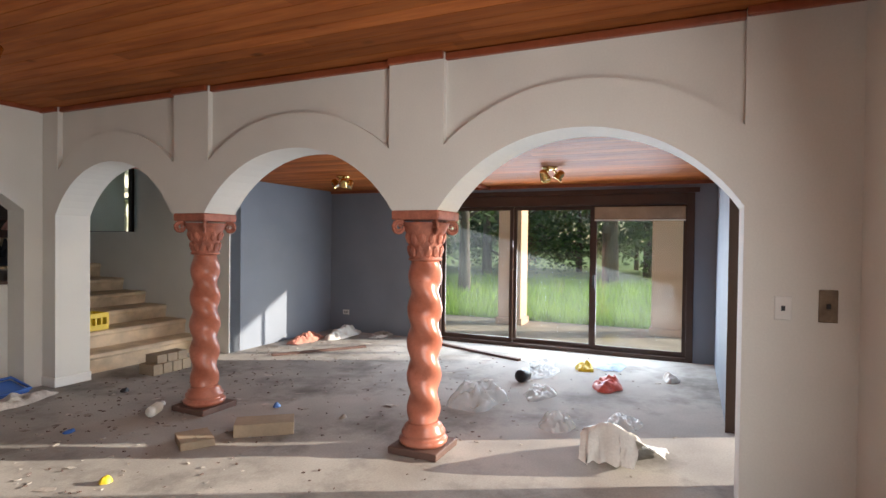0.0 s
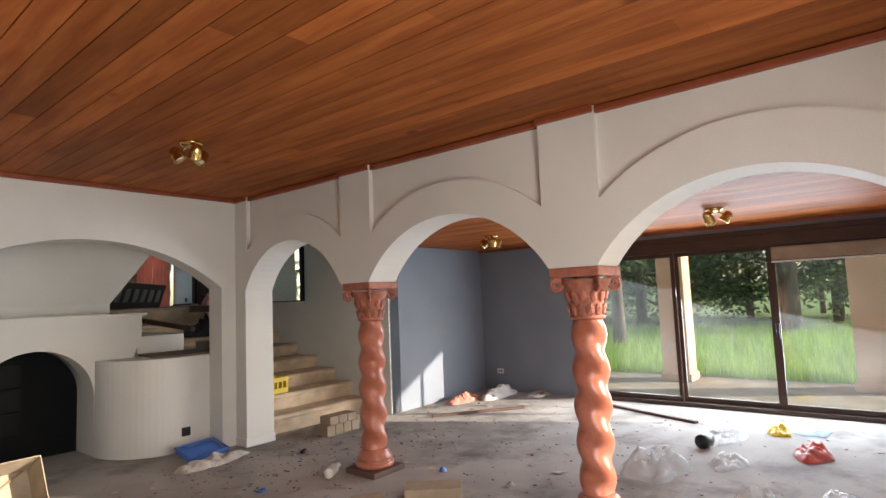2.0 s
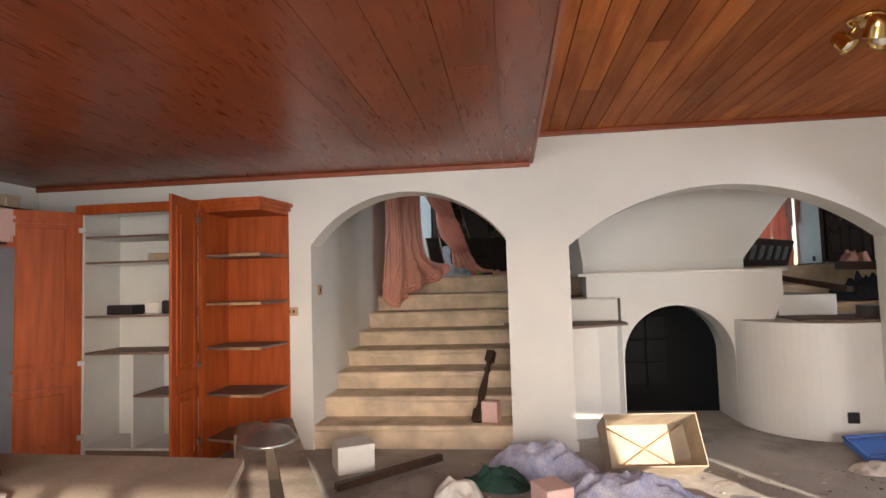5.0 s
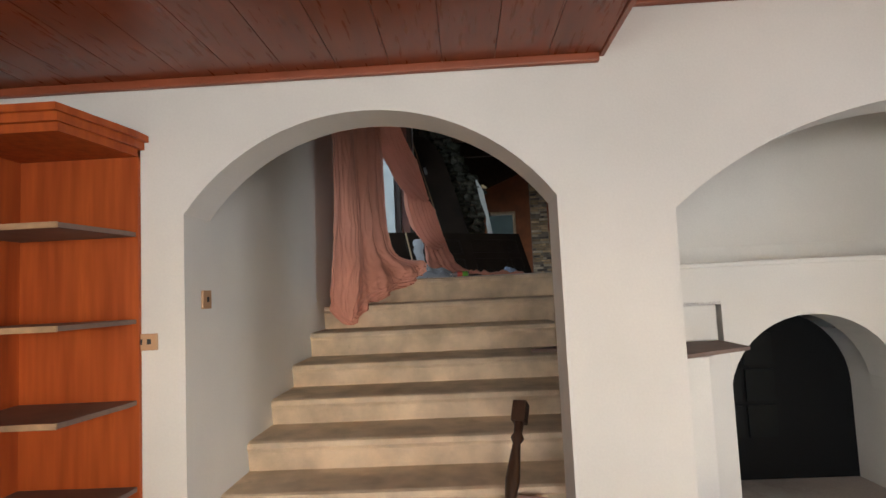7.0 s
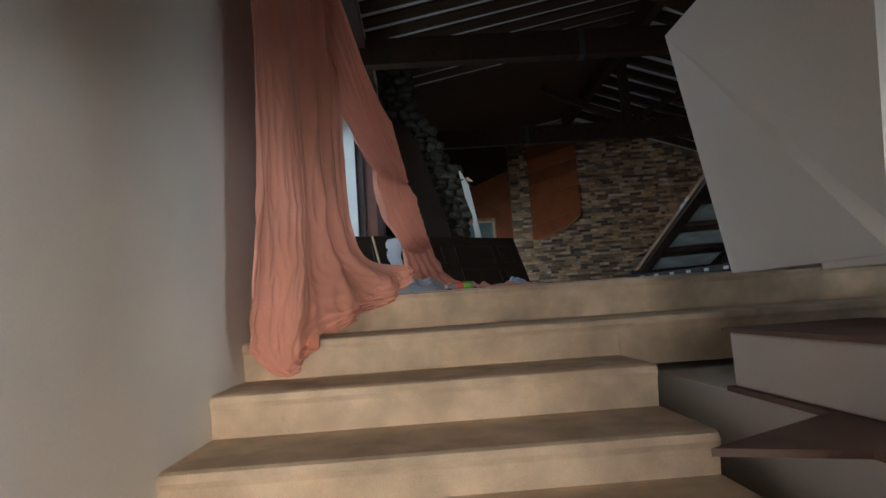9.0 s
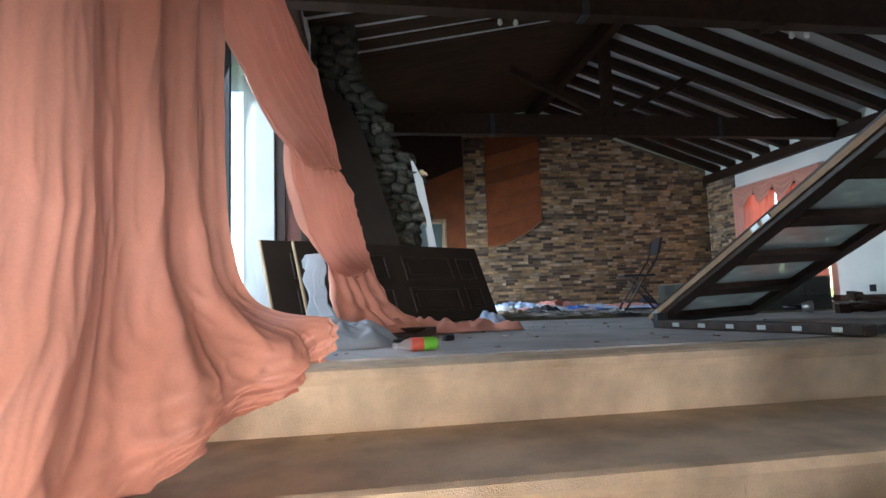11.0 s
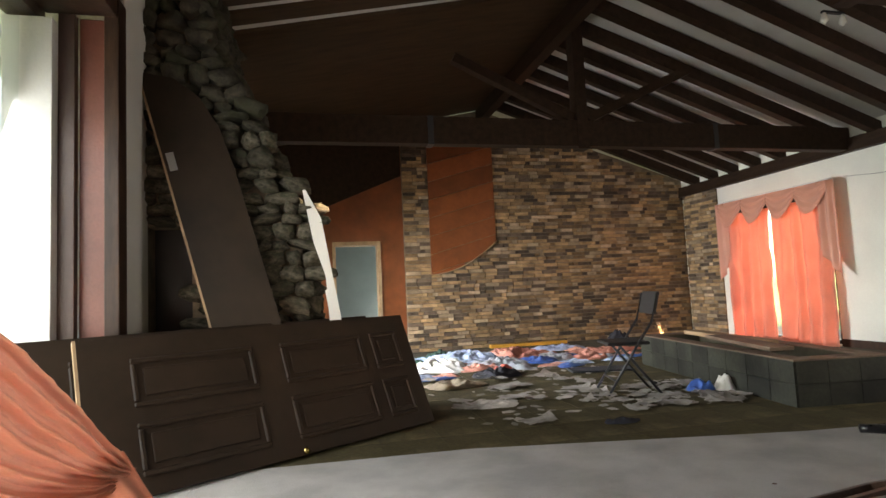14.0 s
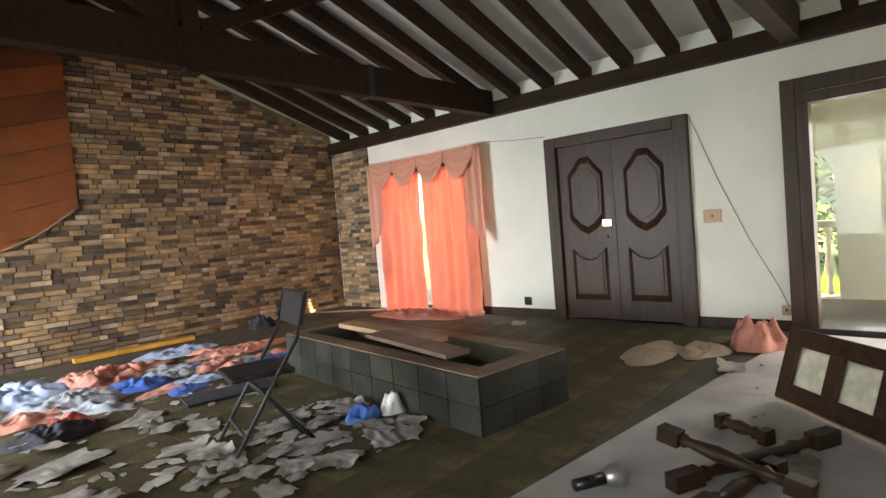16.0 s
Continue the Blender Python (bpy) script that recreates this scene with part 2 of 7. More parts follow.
SHEER = mat("white_net", (0.55, 0.59, 0.63), 0.8, var=0.06, translucent=0.4)
WHITE_PAINT = mat("white_paint", (0.78, 0.77, 0.74), 0.5, var=0.04, bump=0.03)
OUTLET_TAN = mat("tan_switch_plate", (0.50, 0.30, 0.16), 0.4, var=0.05)
FABRIC_TAN = mat("tan_canvas", (0.45, 0.37, 0.27), 0.9, var=0.12, scale=6, fine=120, bump=0.2)
CARD = mat("brown_cardboard", (0.42, 0.33, 0.23), 0.85, var=0.12, scale=4, fine=40, bump=0.1)
PAPER = mat("soiled_paper", (0.52, 0.47, 0.42), 0.9, var=0.2, scale=6, per_island=0.35, stain=(0.2, 0.16, 0.1), stain_scale=5, stain_at=0.54)
PLASTIC_BAG = mat("clear_plastic_bag", (0.8, 0.82, 0.82), 0.2, var=0.08, scale=9, fine=50, bump=0.5, alpha=0.38)
WHITE_BAG = mat("white_plastic_sack", (0.82, 0.8, 0.74), 0.4, var=0.08, scale=9, bump=0.3)
RED_BAG = mat("red_plastic_bag", (0.75, 0.14, 0.1), 0.35, var=0.15, scale=9, bump=0.3)
YELLOW = mat("yellow_plastic", (0.85, 0.62, 0.03), 0.4, var=0.08)
BLUE = mat("blue_plastic", (0.06, 0.16, 0.5), 0.4, var=0.1)
BLUE_CLOTH = mat("quilted_blue_fabric", (0.36, 0.38, 0.55), 0.85, var=0.25, scale=14, fine=80, bump=0.6, color2=(0.62, 0.62, 0.7))
PINK_BOX = mat("pink_carton", (0.72, 0.48, 0.42), 0.7, var=0.1)
CLOTHES = mat("heaped_clothes", (0.5, 0.52, 0.62), 0.9, var=0.3, scale=6, per_island=0.5)
PINK_CLOTH = mat("salmon_cloth", (0.7, 0.3, 0.22), 0.85, var=0.2, scale=6)
BLUE_SHEET = mat("pale_blue_sheet", (0.45, 0.56, 0.75), 0.85, var=0.2, scale=6)
DARK_CLOTH = mat("dark_cloth", (0.035, 0.035, 0.045), 0.9, var=0.2)
GREEN_CLOTH = mat("dark_green_cloth", (0.02, 0.07, 0.05), 0.9, var=0.2)
PLANTER = mat("slate_clad_planter", (0.034, 0.036, 0.026), 0.6, specular=0.25, var=0.35, scale=3, fine=30, bump=0.3, per_object=0.35)
TOP_TILE = mat("brown_planter_cap", (0.20, 0.13, 0.085), 0.6, var=0.25, scale=4, bump=0.2)
PINK_RENDER = mat("pink_render", (0.72, 0.47, 0.34), 0.85, var=0.1, scale=1.5, stain=(0.5, 0.36, 0.28), stain_at=0.6)
GRASS = mat("lush_grass", (0.30, 0.46, 0.06), 0.8, var=0.25, scale=0.8, color2=(0.2, 0.36, 0.04), per_island=0.3, translucent=0.45)
EARTH = mat("grassy_earth", (0.2, 0.30, 0.06), 0.95, var=0.25, scale=0.6, fine=20, bump=0.5)
PAVING = mat("verandah_slab", (0.42, 0.36, 0.29), 0.9, var=0.15, scale=2, bump=0.3)
BARK = mat("grey_bark", (0.13, 0.10, 0.08), 0.9, var=0.3, scale=5, fine=25, bump=0.7, stretch=(2, 2, 0.5))
LEAF = mat("green_leaves", (0.10, 0.17, 0.045), 0.6, var=0.25, scale=2, per_island=0.5, translucent=0.4)
PALM_DRY = mat("dry_palm_skirt", (0.28, 0.22, 0.13), 0.9, var=0.25, scale=4)
GLASS = glass_mat("dusty_glass", dirt=0.03, film=0.007)
GRIMY_GLASS = glass_mat("grimy_glass", (0.55, 0.62, 0.56), 0.75, 0.45)
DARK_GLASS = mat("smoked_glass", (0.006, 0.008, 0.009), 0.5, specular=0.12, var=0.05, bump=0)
TEAL_WALL = mat("teal_grey_paint", (0.30, 0.40, 0.40), 0.8, var=0.05)
CROCK = mat("glazed_crockery", (0.78, 0.74, 0.66), 0.25, var=0.08, bump=0.02)
TABLE_TOP = mat("dusty_table_top", (0.40, 0.33, 0.25), 0.6, var=0.2, scale=3, bump=0.1)


# ---- mesh helpers ----
def box(bm, x0, y0, z0, x1, y1, z1, m=None, bevel=0.0):
    r = bmesh.ops.create_cube(bm, size=1.0)
    vs = r["verts"]
    mm = Matrix.Translation(((x0 + x1) / 2, (y0 + y1) / 2, (z0 + z1) / 2)) @ Matrix.Diagonal((abs(x1 - x0), abs(y1 - y0), abs(z1 - z0), 1))
    bmesh.ops.transform(bm, matrix=(m @ mm) if m else mm, verts=vs)
    if bevel:
        es = list({e for v in vs for e in v.link_edges})
        bmesh.ops.bevel(bm, geom=es, offset=bevel, segments=2, affect="EDGES", profile=0.5)
    return bm


def new_box(*a, **k):
    return box(bmesh.new(), *a, **k)


def prism(pts, axis, a, b, bm=None):
    """Extrudes a polygon of (u, v) along an axis: x takes (y, z), y takes (x, z), z takes (x, y)."""
    bm = bm or bmesh.new()
    put = {"x": lambda u, v, w: (w, u, v), "y": lambda u, v, w: (u, w, v), "z": lambda u, v, w: (u, v, w)}[axis]
    pts = [p for i, p in enumerate(pts) if math.dist(p, pts[i - 1]) > 1e-5]
    lo = [bm.verts.new(put(u, v, a)) for u, v in pts]
    hi = [bm.verts.new(put(u, v, b)) for u, v in pts]
    fs = []
    for tri in tessellate_polygon([[Vector((u, v, 0)) for u, v in pts]]):
        fs.append(bm.faces.new([lo[i] for i in tri]))
        fs.append(bm.faces.new([hi[i] for i in tri]))
    for i in range(len(pts)):
        j = (i + 1) % len(pts)
        fs.append(bm.faces.new((lo[i], lo[j], hi[j], hi[i])))
    bmesh.ops.recalc_face_normals(bm, faces=fs)
    return bm


def lathe(profile, seg=20, twist=None, bm=None, centre=(0, 0, 0)):
    """Turns a profile of (radius, z) round z; twist(z, angle) scales the radius."""
    bm = bm or bmesh.new()
    rings = []
    for r, z in profile:
        ring = []
        for i in range(seg):
            a = 2 * math.pi * i / seg
            k = twist(z, a) if twist else 1.0
            ring.append(bm.verts.new((centre[0] + r * k * math.cos(a), centre[1] + r * k * math.sin(a), centre[2] + z)))
        rings.append(ring)
    for p, q in zip(rings, rings[1:]):
        for i in range(seg):
            bm.faces.new((p[i], p[(i + 1) % seg], q[(i + 1) % seg], q[i])).smooth = True
    if profile[0][0] > 1e-4:
        bm.faces.new(rings[0][::-1])
    if profile[-1][0] > 1e-4:
        bm.faces.new(rings[-1])
    bmesh.ops.recalc_face_normals(bm, faces=bm.faces)
    return bm


def tube(points, r, seg=8, bm=None, taper=1.0):
    bm = bm or bmesh.new()
    pts = [Vector(p) for p in points]
    rings = []
    for i, p in enumerate(pts):
        d = (pts[min(i + 1, len(pts) - 1)] - pts[max(i - 1, 0)]).normalized()
        side = d.orthogonal().normalized() if abs(d.z) > 0.95 else d.cross(Vector((0, 0, 1))).normalized()
        up = side.cross(d).normalized()
        rr = r * (1 + (taper - 1) * i / max(1, len(pts) - 1))
        rings.append([bm.verts.new(p + rr * (math.cos(2 * math.pi * k / seg) * side + math.sin(2 * math.pi * k / seg) * up)) for k in range(seg)])
    for a, b in zip(rings, rings[1:]):
        for k in range(seg):
            bm.faces.new((a[k], a[(k + 1) % seg], b[(k + 1) % seg], b[k])).smooth = True
    bm.faces.new(rings[0])
    bm.faces.new(rings[-1])
    bmesh.ops.recalc_face_normals(bm, faces=bm.faces)
    return bm


def sheet(f, nu, nv, thick=0.0, bm=None):
    """A cloth-like surface from f(u, v), u and v in 0..1."""
    bm = bm or bmesh.new()
    g = [[bm.verts.new(f(i / nu, j / nv)) for j in range(nv + 1)] for i in range(nu + 1)]
    fs = []
    for i in range(nu):
        for j in range(nv):
            q = bm.faces.new((g[i][j], g[i + 1][j], g[i + 1][j + 1], g[i][j + 1]))
            q.smooth = True
            fs.append(q)
    if thick:
        bmesh.ops.recalc_face_normals(bm, faces=fs)
        bmesh.ops.solidify(bm, geom=fs, thickness=thick)
    return bm


def mesh_ob(name, bm, material):
    me = bpy.data.meshes.new(name)
    bm.to_mesh(me)
    bm.free()
    me.materials.append(material)
    return new(name, me)


def part(name, bm, material, parent, label=""):
    ob = mesh_ob(name, bm, material)
    ob.parent = parent
    if label:
        ob["label"] = label
    return ob


def thing(name, label, category, m=None, group=""):
    ob = new(name)
    ob.empty_display_size = 0.1
    if m is not None:
        ob.matrix_world = m
    return tagged(ob, label, category, group)


def solid(name, bm, material, label, category, m=None, group=""):
    ob = mesh_ob(name, bm, material)
    if m is not None:
        ob.matrix_world = m
    return tagged(ob, label, category, group)


def structure(name, bm, material, label, category=""):
    return tagged(mesh_ob(name, bm, material), label, category or name.split("_")[0], kind="structure")


def arc(u0, u1, spring, top, n=24):
    """Points of a segmental arch from (u0, spring) over the crown to (u1, spring)."""
    h, rise = abs(u1 - u0) / 2, top - spring
    r = (h * h + rise * rise) / (2 * rise)
    c, zc = (u0 + u1) / 2, top - r
    a = math.asin(min(1.0, h / r))
    s = 1 if u1 > u0 else -1
    return [(c - s * r * math.sin(a - 2 * a * i / n), zc + r * math.cos(a - 2 * a * i / n)) for i in range(n + 1)]


def wob(p, s=3.0, k=0.02, seed=0.0):
    q = Vector((p[0] * s + seed, p[1] * s - seed, p[2] * s + 2 * seed))
    return Vector(p) + k * Vector((noise.noise(q), noise.noise(q + Vector((7, 3, 1))), noise.noise(q + Vector((2, 9, 5)))))


def ridge(x, y, z):
    return 1.0 - 2.0 * abs(noise.noise(Vector((x, y, z))))


# ---- ground ----
ZU = 1.49
EYEBROW = 2.65


def ground_z(x, y):
    k = min(1.0, max(0.0, (y - 3.2) / 2.3)) * min(1.0, max(0.0, (13 - x) / 7))
    return -0.12 + (ZU - 0.02) * k * k * (3 - 2 * k) - 0.02


bm = bmesh.new()
gx = [-900, -300, -100, -45, -25, -15, -10, -5, 0, 2, 4, 6, 9, 13, 20, 35, 60, 120, 300, 900]
gy = [-900, -300, -100, -50, -30, -18, -12, -8, -5, -3, -1, -0.2, 0.3, 0.8, 1.3, 1.8, 2.3, 3.2, 3.8, 4.4, 5.0, 5.5, 6, 10, 16, 25, 45, 100, 300, 900]
gv = [[bm.verts.new((x, y, ground_z(x, y))) for y in gy] for x in gx]
for i in range(len(gx) - 1):
    for j in range(len(gy) - 1):
        bm.faces.new((gv[i][j], gv[i + 1][j], gv[i + 1][j + 1], gv[i][j + 1]))
structure("ground", bm, EARTH, "grassy ground sloping up past the house", "ground")

# ---- lower storey: floor, walls, ceilings ----
structure("floor_lower", new_box(-10.6, -6.7, -0.12, 4.3, 0.0, 0.0), CONCRETE, "bare dirty concrete floor of the lower rooms", "floor")
structure("floor_under_stairs", new_box(-4.9, 0.0, -0.12, 4.2, 3.3, -0.002), CONCRETE, "dirty concrete floor below the stairs", "floor")

# wall with the stair arch and the fireplace arch
pts = [(-10.6, 0.0), (-4.9, 0.0)] + arc(-4.9, -3.19, 1.765, 2.205) + [(-3.19, 0.0), (-2.67, 0.0)] + arc(-2.67, -0.16, 1.68, 2.135) + [(-0.16, 0.0), (0.33, 0.0), (0.33, 5.6), (-10.6, 5.6)]
structure("wall_stairs", prism(pts, "y", 0.0, 0.26), WHITE, "white plaster wall with two broad arches", "wall")

# arcade between the two lower rooms: body, then archivolts and pilasters standing proud
ARCHES = [(-0.2, -1.74), (-2.11, -3.835), (-4.17, -5.92)]
HOODS = [(-0.23, -1.765), (-2.15, -3.806), (-4.208, -5.917)]


def arcade_low():
    pts = [(-0.002, 0.0)]
    for a, b in ARCHES:
        first = a == -0.2
        pts += ([(a, 0.0)] if first else [(a, 1.638)]) + arc(a, b, 1.638, 2.108) + ([(b, 0.0)] if b == -5.92 else [])
    return pts + [(-6.42, 0.0)]


structure("wall_arcade", prism(arcade_low() + [(-6.42, 2.66), (-0.002, 2.66)], "x", 0.045, 0.33), WHITE, "white plaster arcade of three arches", "wall")
top = [(-6.42, 2.655)]
for a, b in HOODS[::-1]:
    top += [(b, 2.655)] + arc(b, a, 2.055, 2.365 if a > -4 else 2.387) + [(a, 2.655)]
top += [(-0.002, 2.655)]
structure("trim_arcade_face", prism(arcade_low() + top, "x", 0.0, 0.047), WHITE, "raised white archivolts and pilasters of the arcade", "trim")
structure("baseboard_pier", new_box(-0.012, -0.212, 0.0, 0.342, -0.004, 0.09, bevel=0.008), WHITE_PAINT, "painted skirting round the end pier", "baseboard")
structure("baseboard_middle_pier", new_box(-3.2, -0.014, 0.0, -2.66, 0.0, 0.08), WHITE_PAINT, "painted skirting on the middle pier", "baseboard")

# south and end walls of the first room; south openings unseen, the left one added
south = [(-10.6, 0.0), (-5.6, 0.0), (-5.6, 2.2), (-4.1, 2.2), (-4.1, 0.0), (-3.22, 0.0), (-3.22, 1.8), (-1.4, 1.8), (-1.4, 0.0), (0.33, 0.0), (0.33, 2.9), (-10.6, 2.9)]
structure("wall_south", prism(south, "y", -6.66, -6.42), WHITE, "white plaster wall with a glazed opening", "wall")
structure("wall_south_sill", new_box(-5.6, -6.66, 0, -4.1, -6.42, 0.9), WHITE, "white wall below an unseen opening added to light the stairs", "wall")
wf = tagged(thing("window_south", "dark-framed glazed garden door", "window"), kind="structure")
for x in (-3.2, -3.0, -2.8, -2.55, -2.1, -1.45):
    part("bar", new_box(x - 0.03, -6.6, 0.0, x + 0.03, -6.55, 1.8), FRAME_BROWN, wf)
part("rail", new_box(-3.17, -6.6, 0.95, -1.48, -6.56, 1.02), FRAME_BROWN, wf)
structure("wall_kitchen_end", new_box(-10.8, -6.66, 0, -10.6, 0.26, 2.9), WHITE, "white kitchen end wall", "wall")

# ceilings
def boards(x0, x1, y0, y1, z, w, t=0.018, gap=0.006, along="y", bm=None):
    bm = bm or bmesh.new()
    a, b = (x0, x1) if along == "y" else (y0, y1)
    n = max(1, round((b - a) / w))
    step = (b - a) / n
    for i in range(n):
        lo, hi = a + i * step + gap / 2, a + (i + 1) * step - gap / 2
        s0, s1 = (y0, y1) if along == "y" else (x0, x1)
        p = s0 + random.uniform(1.0, 3.0)
        ends = [s0]
        while p < s1 - 0.4:
            ends.append(p)
            p += random.uniform(2.2, 4.0)
        ends.append(s1)
        for e0, e1 in zip(ends, ends[1:]):
            if along == "y":
                box(bm, lo, e0, z, hi, e1 - 0.002, z + t)
            else:
                box(bm, e0, lo, z, e1 - 0.002, hi, z + t)
    return bm


bm = boards(-2.94, 0.0, -6.42, 0.0, EYEBROW, 0.135)
box(bm, -2.94, -6.42, EYEBROW + 0.02, 4.3, 0.0, EYEBROW + 0.2)
structure("ceiling_pine", bm, PINE, "knotty pine board ceiling", "ceiling")
bm = boards(-10.6, -2.96, -6.42, 0.0, 2.4, 0.24, gap=0.003)
box(bm, -10.6, -6.42, 2.42, -2.945, 0.0, 2.9)
structure("ceiling_low", bm, RED_BOARDS, "lower glossy red-stained board ceiling", "ceiling")
structure("trim_ceiling_step", new_box(-2.962, -6.42, 2.39, -2.938, 0.0, 2.65, bevel=0.004), RED_TRIM, "red timber fascia where the ceiling steps up", "trim")
structure("trim_cornice_stairs", new_box(-2.935, -0.035, 2.61, -0.0, -0.002, 2.652, bevel=0.008), RED_TRIM, "red timber cornice", "trim")
structure("trim_cornice_low", new_box(-10.6, -0.035, 2.36, -2.965, -0.002, 2.402, bevel=0.008), RED_TRIM, "red timber cornice of the low ceiling", "trim")
bm = bmesh.new()
ys = [-0.002, -0.23, -1.765, -2.15, -3.806, -4.208, -5.917, -6.42]
for i, (a, b) in enumerate(zip(ys, ys[1:])):
    d = -0.035 if i % 2 == 0 else 0.012
    box(bm, d, b, 2.605, 0.05 if i % 2 else 0.0, a, 2.652, bevel=0.007)
structure("trim_cornice_arcade", bm, RED_TRIM, "red timber cornice stepping round the pilasters", "trim")

# room beyond the arcade
BZ = 2.2
structure("wall_grey_north", new_box(1.95, -0.42, 0, 4.3, -0.26, BZ + 0.3), GREY_WALL, "blue-grey painted wall with sun on it", "wall")
structure("wall_stair_return", box(new_box(1.93, -0.42, 0, 2.12, 1.25, 4.4), 1.93, 1.25, 0, 2.12, 3.3, ZU + 0.02), WHITE, "pale wall beside the far stairs", "wall")
slider_wall = [(-6.1, -0.1), (-5.70, -0.1), (-5.70, 2.06), (-2.28, 2.06), (-2.28, -0.1), (-0.25, -0.1), (-0.25, BZ + 0.3), (-6.1, BZ + 0.3)]
structure("wall_grey_east", prism(slider_wall, "x", 4.06, 4.3), GREY_WALL, "blue-grey wall round the sliding door", "wall")
rightw = [(0.33, 0.0), (0.45, 0.0), (0.45, 2.05), (1.5, 2.05), (1.5, 0.0), (4.06, 0.0), (4.06, BZ + 0.3), (0.33, BZ + 0.3)]
structure("wall_grey_south", prism(rightw, "y", -6.14, -5.94), GREY_WALL, "blue-grey wall with an open doorway", "wall")
bm = new_box(0.44, -6.15, 0, 0.47, -5.93, 2.07)
box(bm, 1.48, -6.15, 0, 1.51, -5.93, 2.07)
box(bm, 0.47, -6.15, 2.04, 1.48, -5.93, 2.07)
tagged(mesh_ob("door_frame_1", bm, FRAME_BROWN), "brown timber frame of the open doorway", "door frame", kind="structure")
bm = boards(0.33, 4.06, -5.94, 0.0, BZ, 0.14)
box(bm, 0.33, -5.94, BZ + 0.02, 4.06, 0.0, BZ + 0.3)
structure("ceiling_far_room", bm, PINE, "pine board ceiling of the grey room", "ceiling")
structure("trim_far_batten", new_box(0.34, -3.1, BZ - 0.03, 4.05, -3.0, BZ), RED_TRIM, "dark timber batten across the ceiling", "trim")
structure("trim_far_cornice", new_box(4.02, -5.9, BZ - 0.04, 4.058, -0.43, BZ - 0.002), RED_TRIM, "timber cornice of the grey room", "trim")

# ---- stairs ----
NOSE_Y = [0.02, 0.32, 0.68, 1.08, 1.53, 2.02, 2.48, 3.1]
NOSE_Z = [0.2, 0.385, 0.55, 0.71, 0.87, 1.06, 1.26, ZU - 0.002]


def stairs(x0, x1):
    pts = [(3.3, -0.1), (NOSE_Y[0], -0.1)]
    for i, (y, z) in enumerate(zip(NOSE_Y, NOSE_Z)):
        foot = NOSE_Z[i - 1] if i else -0.1
        pts += [(y + 0.025, foot + 0.001), (y + 0.012, z - 0.06), (y - 0.004, z - 0.035), (y + 0.006, z - 0.008), (y + 0.03, z)]
    pts += [(3.3, ZU)]
    return prism(pts, "x", x0, x1)


structure("stairs_main", stairs(-4.9, -2.9), CARPET, "broad flight of worn beige carpeted steps", "stairs")
structure("stairs_far", stairs(0.33, 1.93), CARPET, "second flight of beige carpeted steps", "stairs")

# ---- fireplace block between the stairs ----
front = [(-2.7, 3.1), (-2.7, 0.75), (-2.9, 0.7), (-2.9, 0.5), (-2.66, 0.32), (-2.4, 0.42), (-2.2, 0.62), (-2.1, 0.9), (-2.1, 3.1)]
left = thing("fireplace_surround", "white plastered curved fireplace surround with ledges", "fireplace")
part("curved_wall", prism(front, "z", 0, 0.96), WHITE, left)
front = [(-1.06, 3.1), *[(-0.45 - 0.61 * math.cos(math.pi * i / 32), 0.9 - 0.638 * math.sin(math.pi * i / 32)) for i in range(17)], (0.0, 0.262), (0.33, 0.262), (0.33, 3.1)]
part("curved_wall", prism(front, "z", 0, 0.97), WHITE, left)
part("ledge_slab", prism([(-2.92, 0.45), (-2.66, 0.29), (-2.1, 0.6), (-2.08, 1.78), (-2.72, 1.78), (-2.72, 1.2), (-3.24, 0.92), (-2.92, 0.8)], "z", 0.962, 0.982), DARK_SHELF, left, "dusty brown ledge board")
part("ledge_slab", prism([(-0.66, 0.5), (-0.4, 0.29), (0.32, 0.29), (0.32, 1.0), (-0.6, 1.0)], "z", 0.972, 0.992), DARK_SHELF, left, "dusty brown ledge board")
part("upper_block", new_box(-2.7, 0.92, 0.984, -2.12, 1.75, 1.2, bevel=0.01), WHITE, left)
part("upper_block", new_box(-0.64, 0.92, 0.994, -0.12, 2.4, 1.19, bevel=0.01), WHITE, left)
part("ledge_cap", new_box(-2.72, 0.9, 1.2, -2.1, 1.77, 1.218), DARK_SHELF, left)
wallp = [(-2.1, 0.0), (-2.09, 0.0)] + [(-1.575 - 0.51 * math.cos(math.pi * i / 20), 0.62 + 0.5 * math.sin(math.pi * i / 20)) for i in range(21)] + [(-1.06, 0.0), (-1.05, 0.0), (-0.6, 1.2), (-0.6, 1.42), (-2.42, 1.42), (-2.42, 1.2), (-2.1, 1.2)]
part("arched_front", prism(wallp, "y", 0.9, 1.2), WHITE, left)
part("mantel_ledge", new_box(-2.5, 0.88, 1.42, -0.55, 1.45, 1.45, bevel=0.006), WHITE, left)
hood = bmesh.new()
v = [hood.verts.new(p) for p in ((-2.4, 1.25, 1.45), (-0.8, 1.25, 1.45), (-0.8, 1.25, 1.56), (-2.4, 1.25, 1.56), (-0.05, 0.9, 2.7), (-2.6, 0.9, 2.7),
                                 (-2.4, 2.2, 1.45), (-0.8, 2.2, 1.45), (-0.05, 2.2, 2.7), (-2.6, 2.2, 2.7))]
for f in ((0, 1, 2, 3), (3, 2, 4, 5), (1, 7, 8, 4, 2), (6, 0, 3, 5, 9), (5, 4, 8, 9), (6, 7, 1, 0), (7, 6, 9, 8)):
    hood.faces.new([v[i] for i in f])
bmesh.ops.recalc_face_normals(hood, faces=hood.faces)
part("hood", hood, WHITE, left, "flared white plaster hood")
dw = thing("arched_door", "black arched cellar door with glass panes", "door")
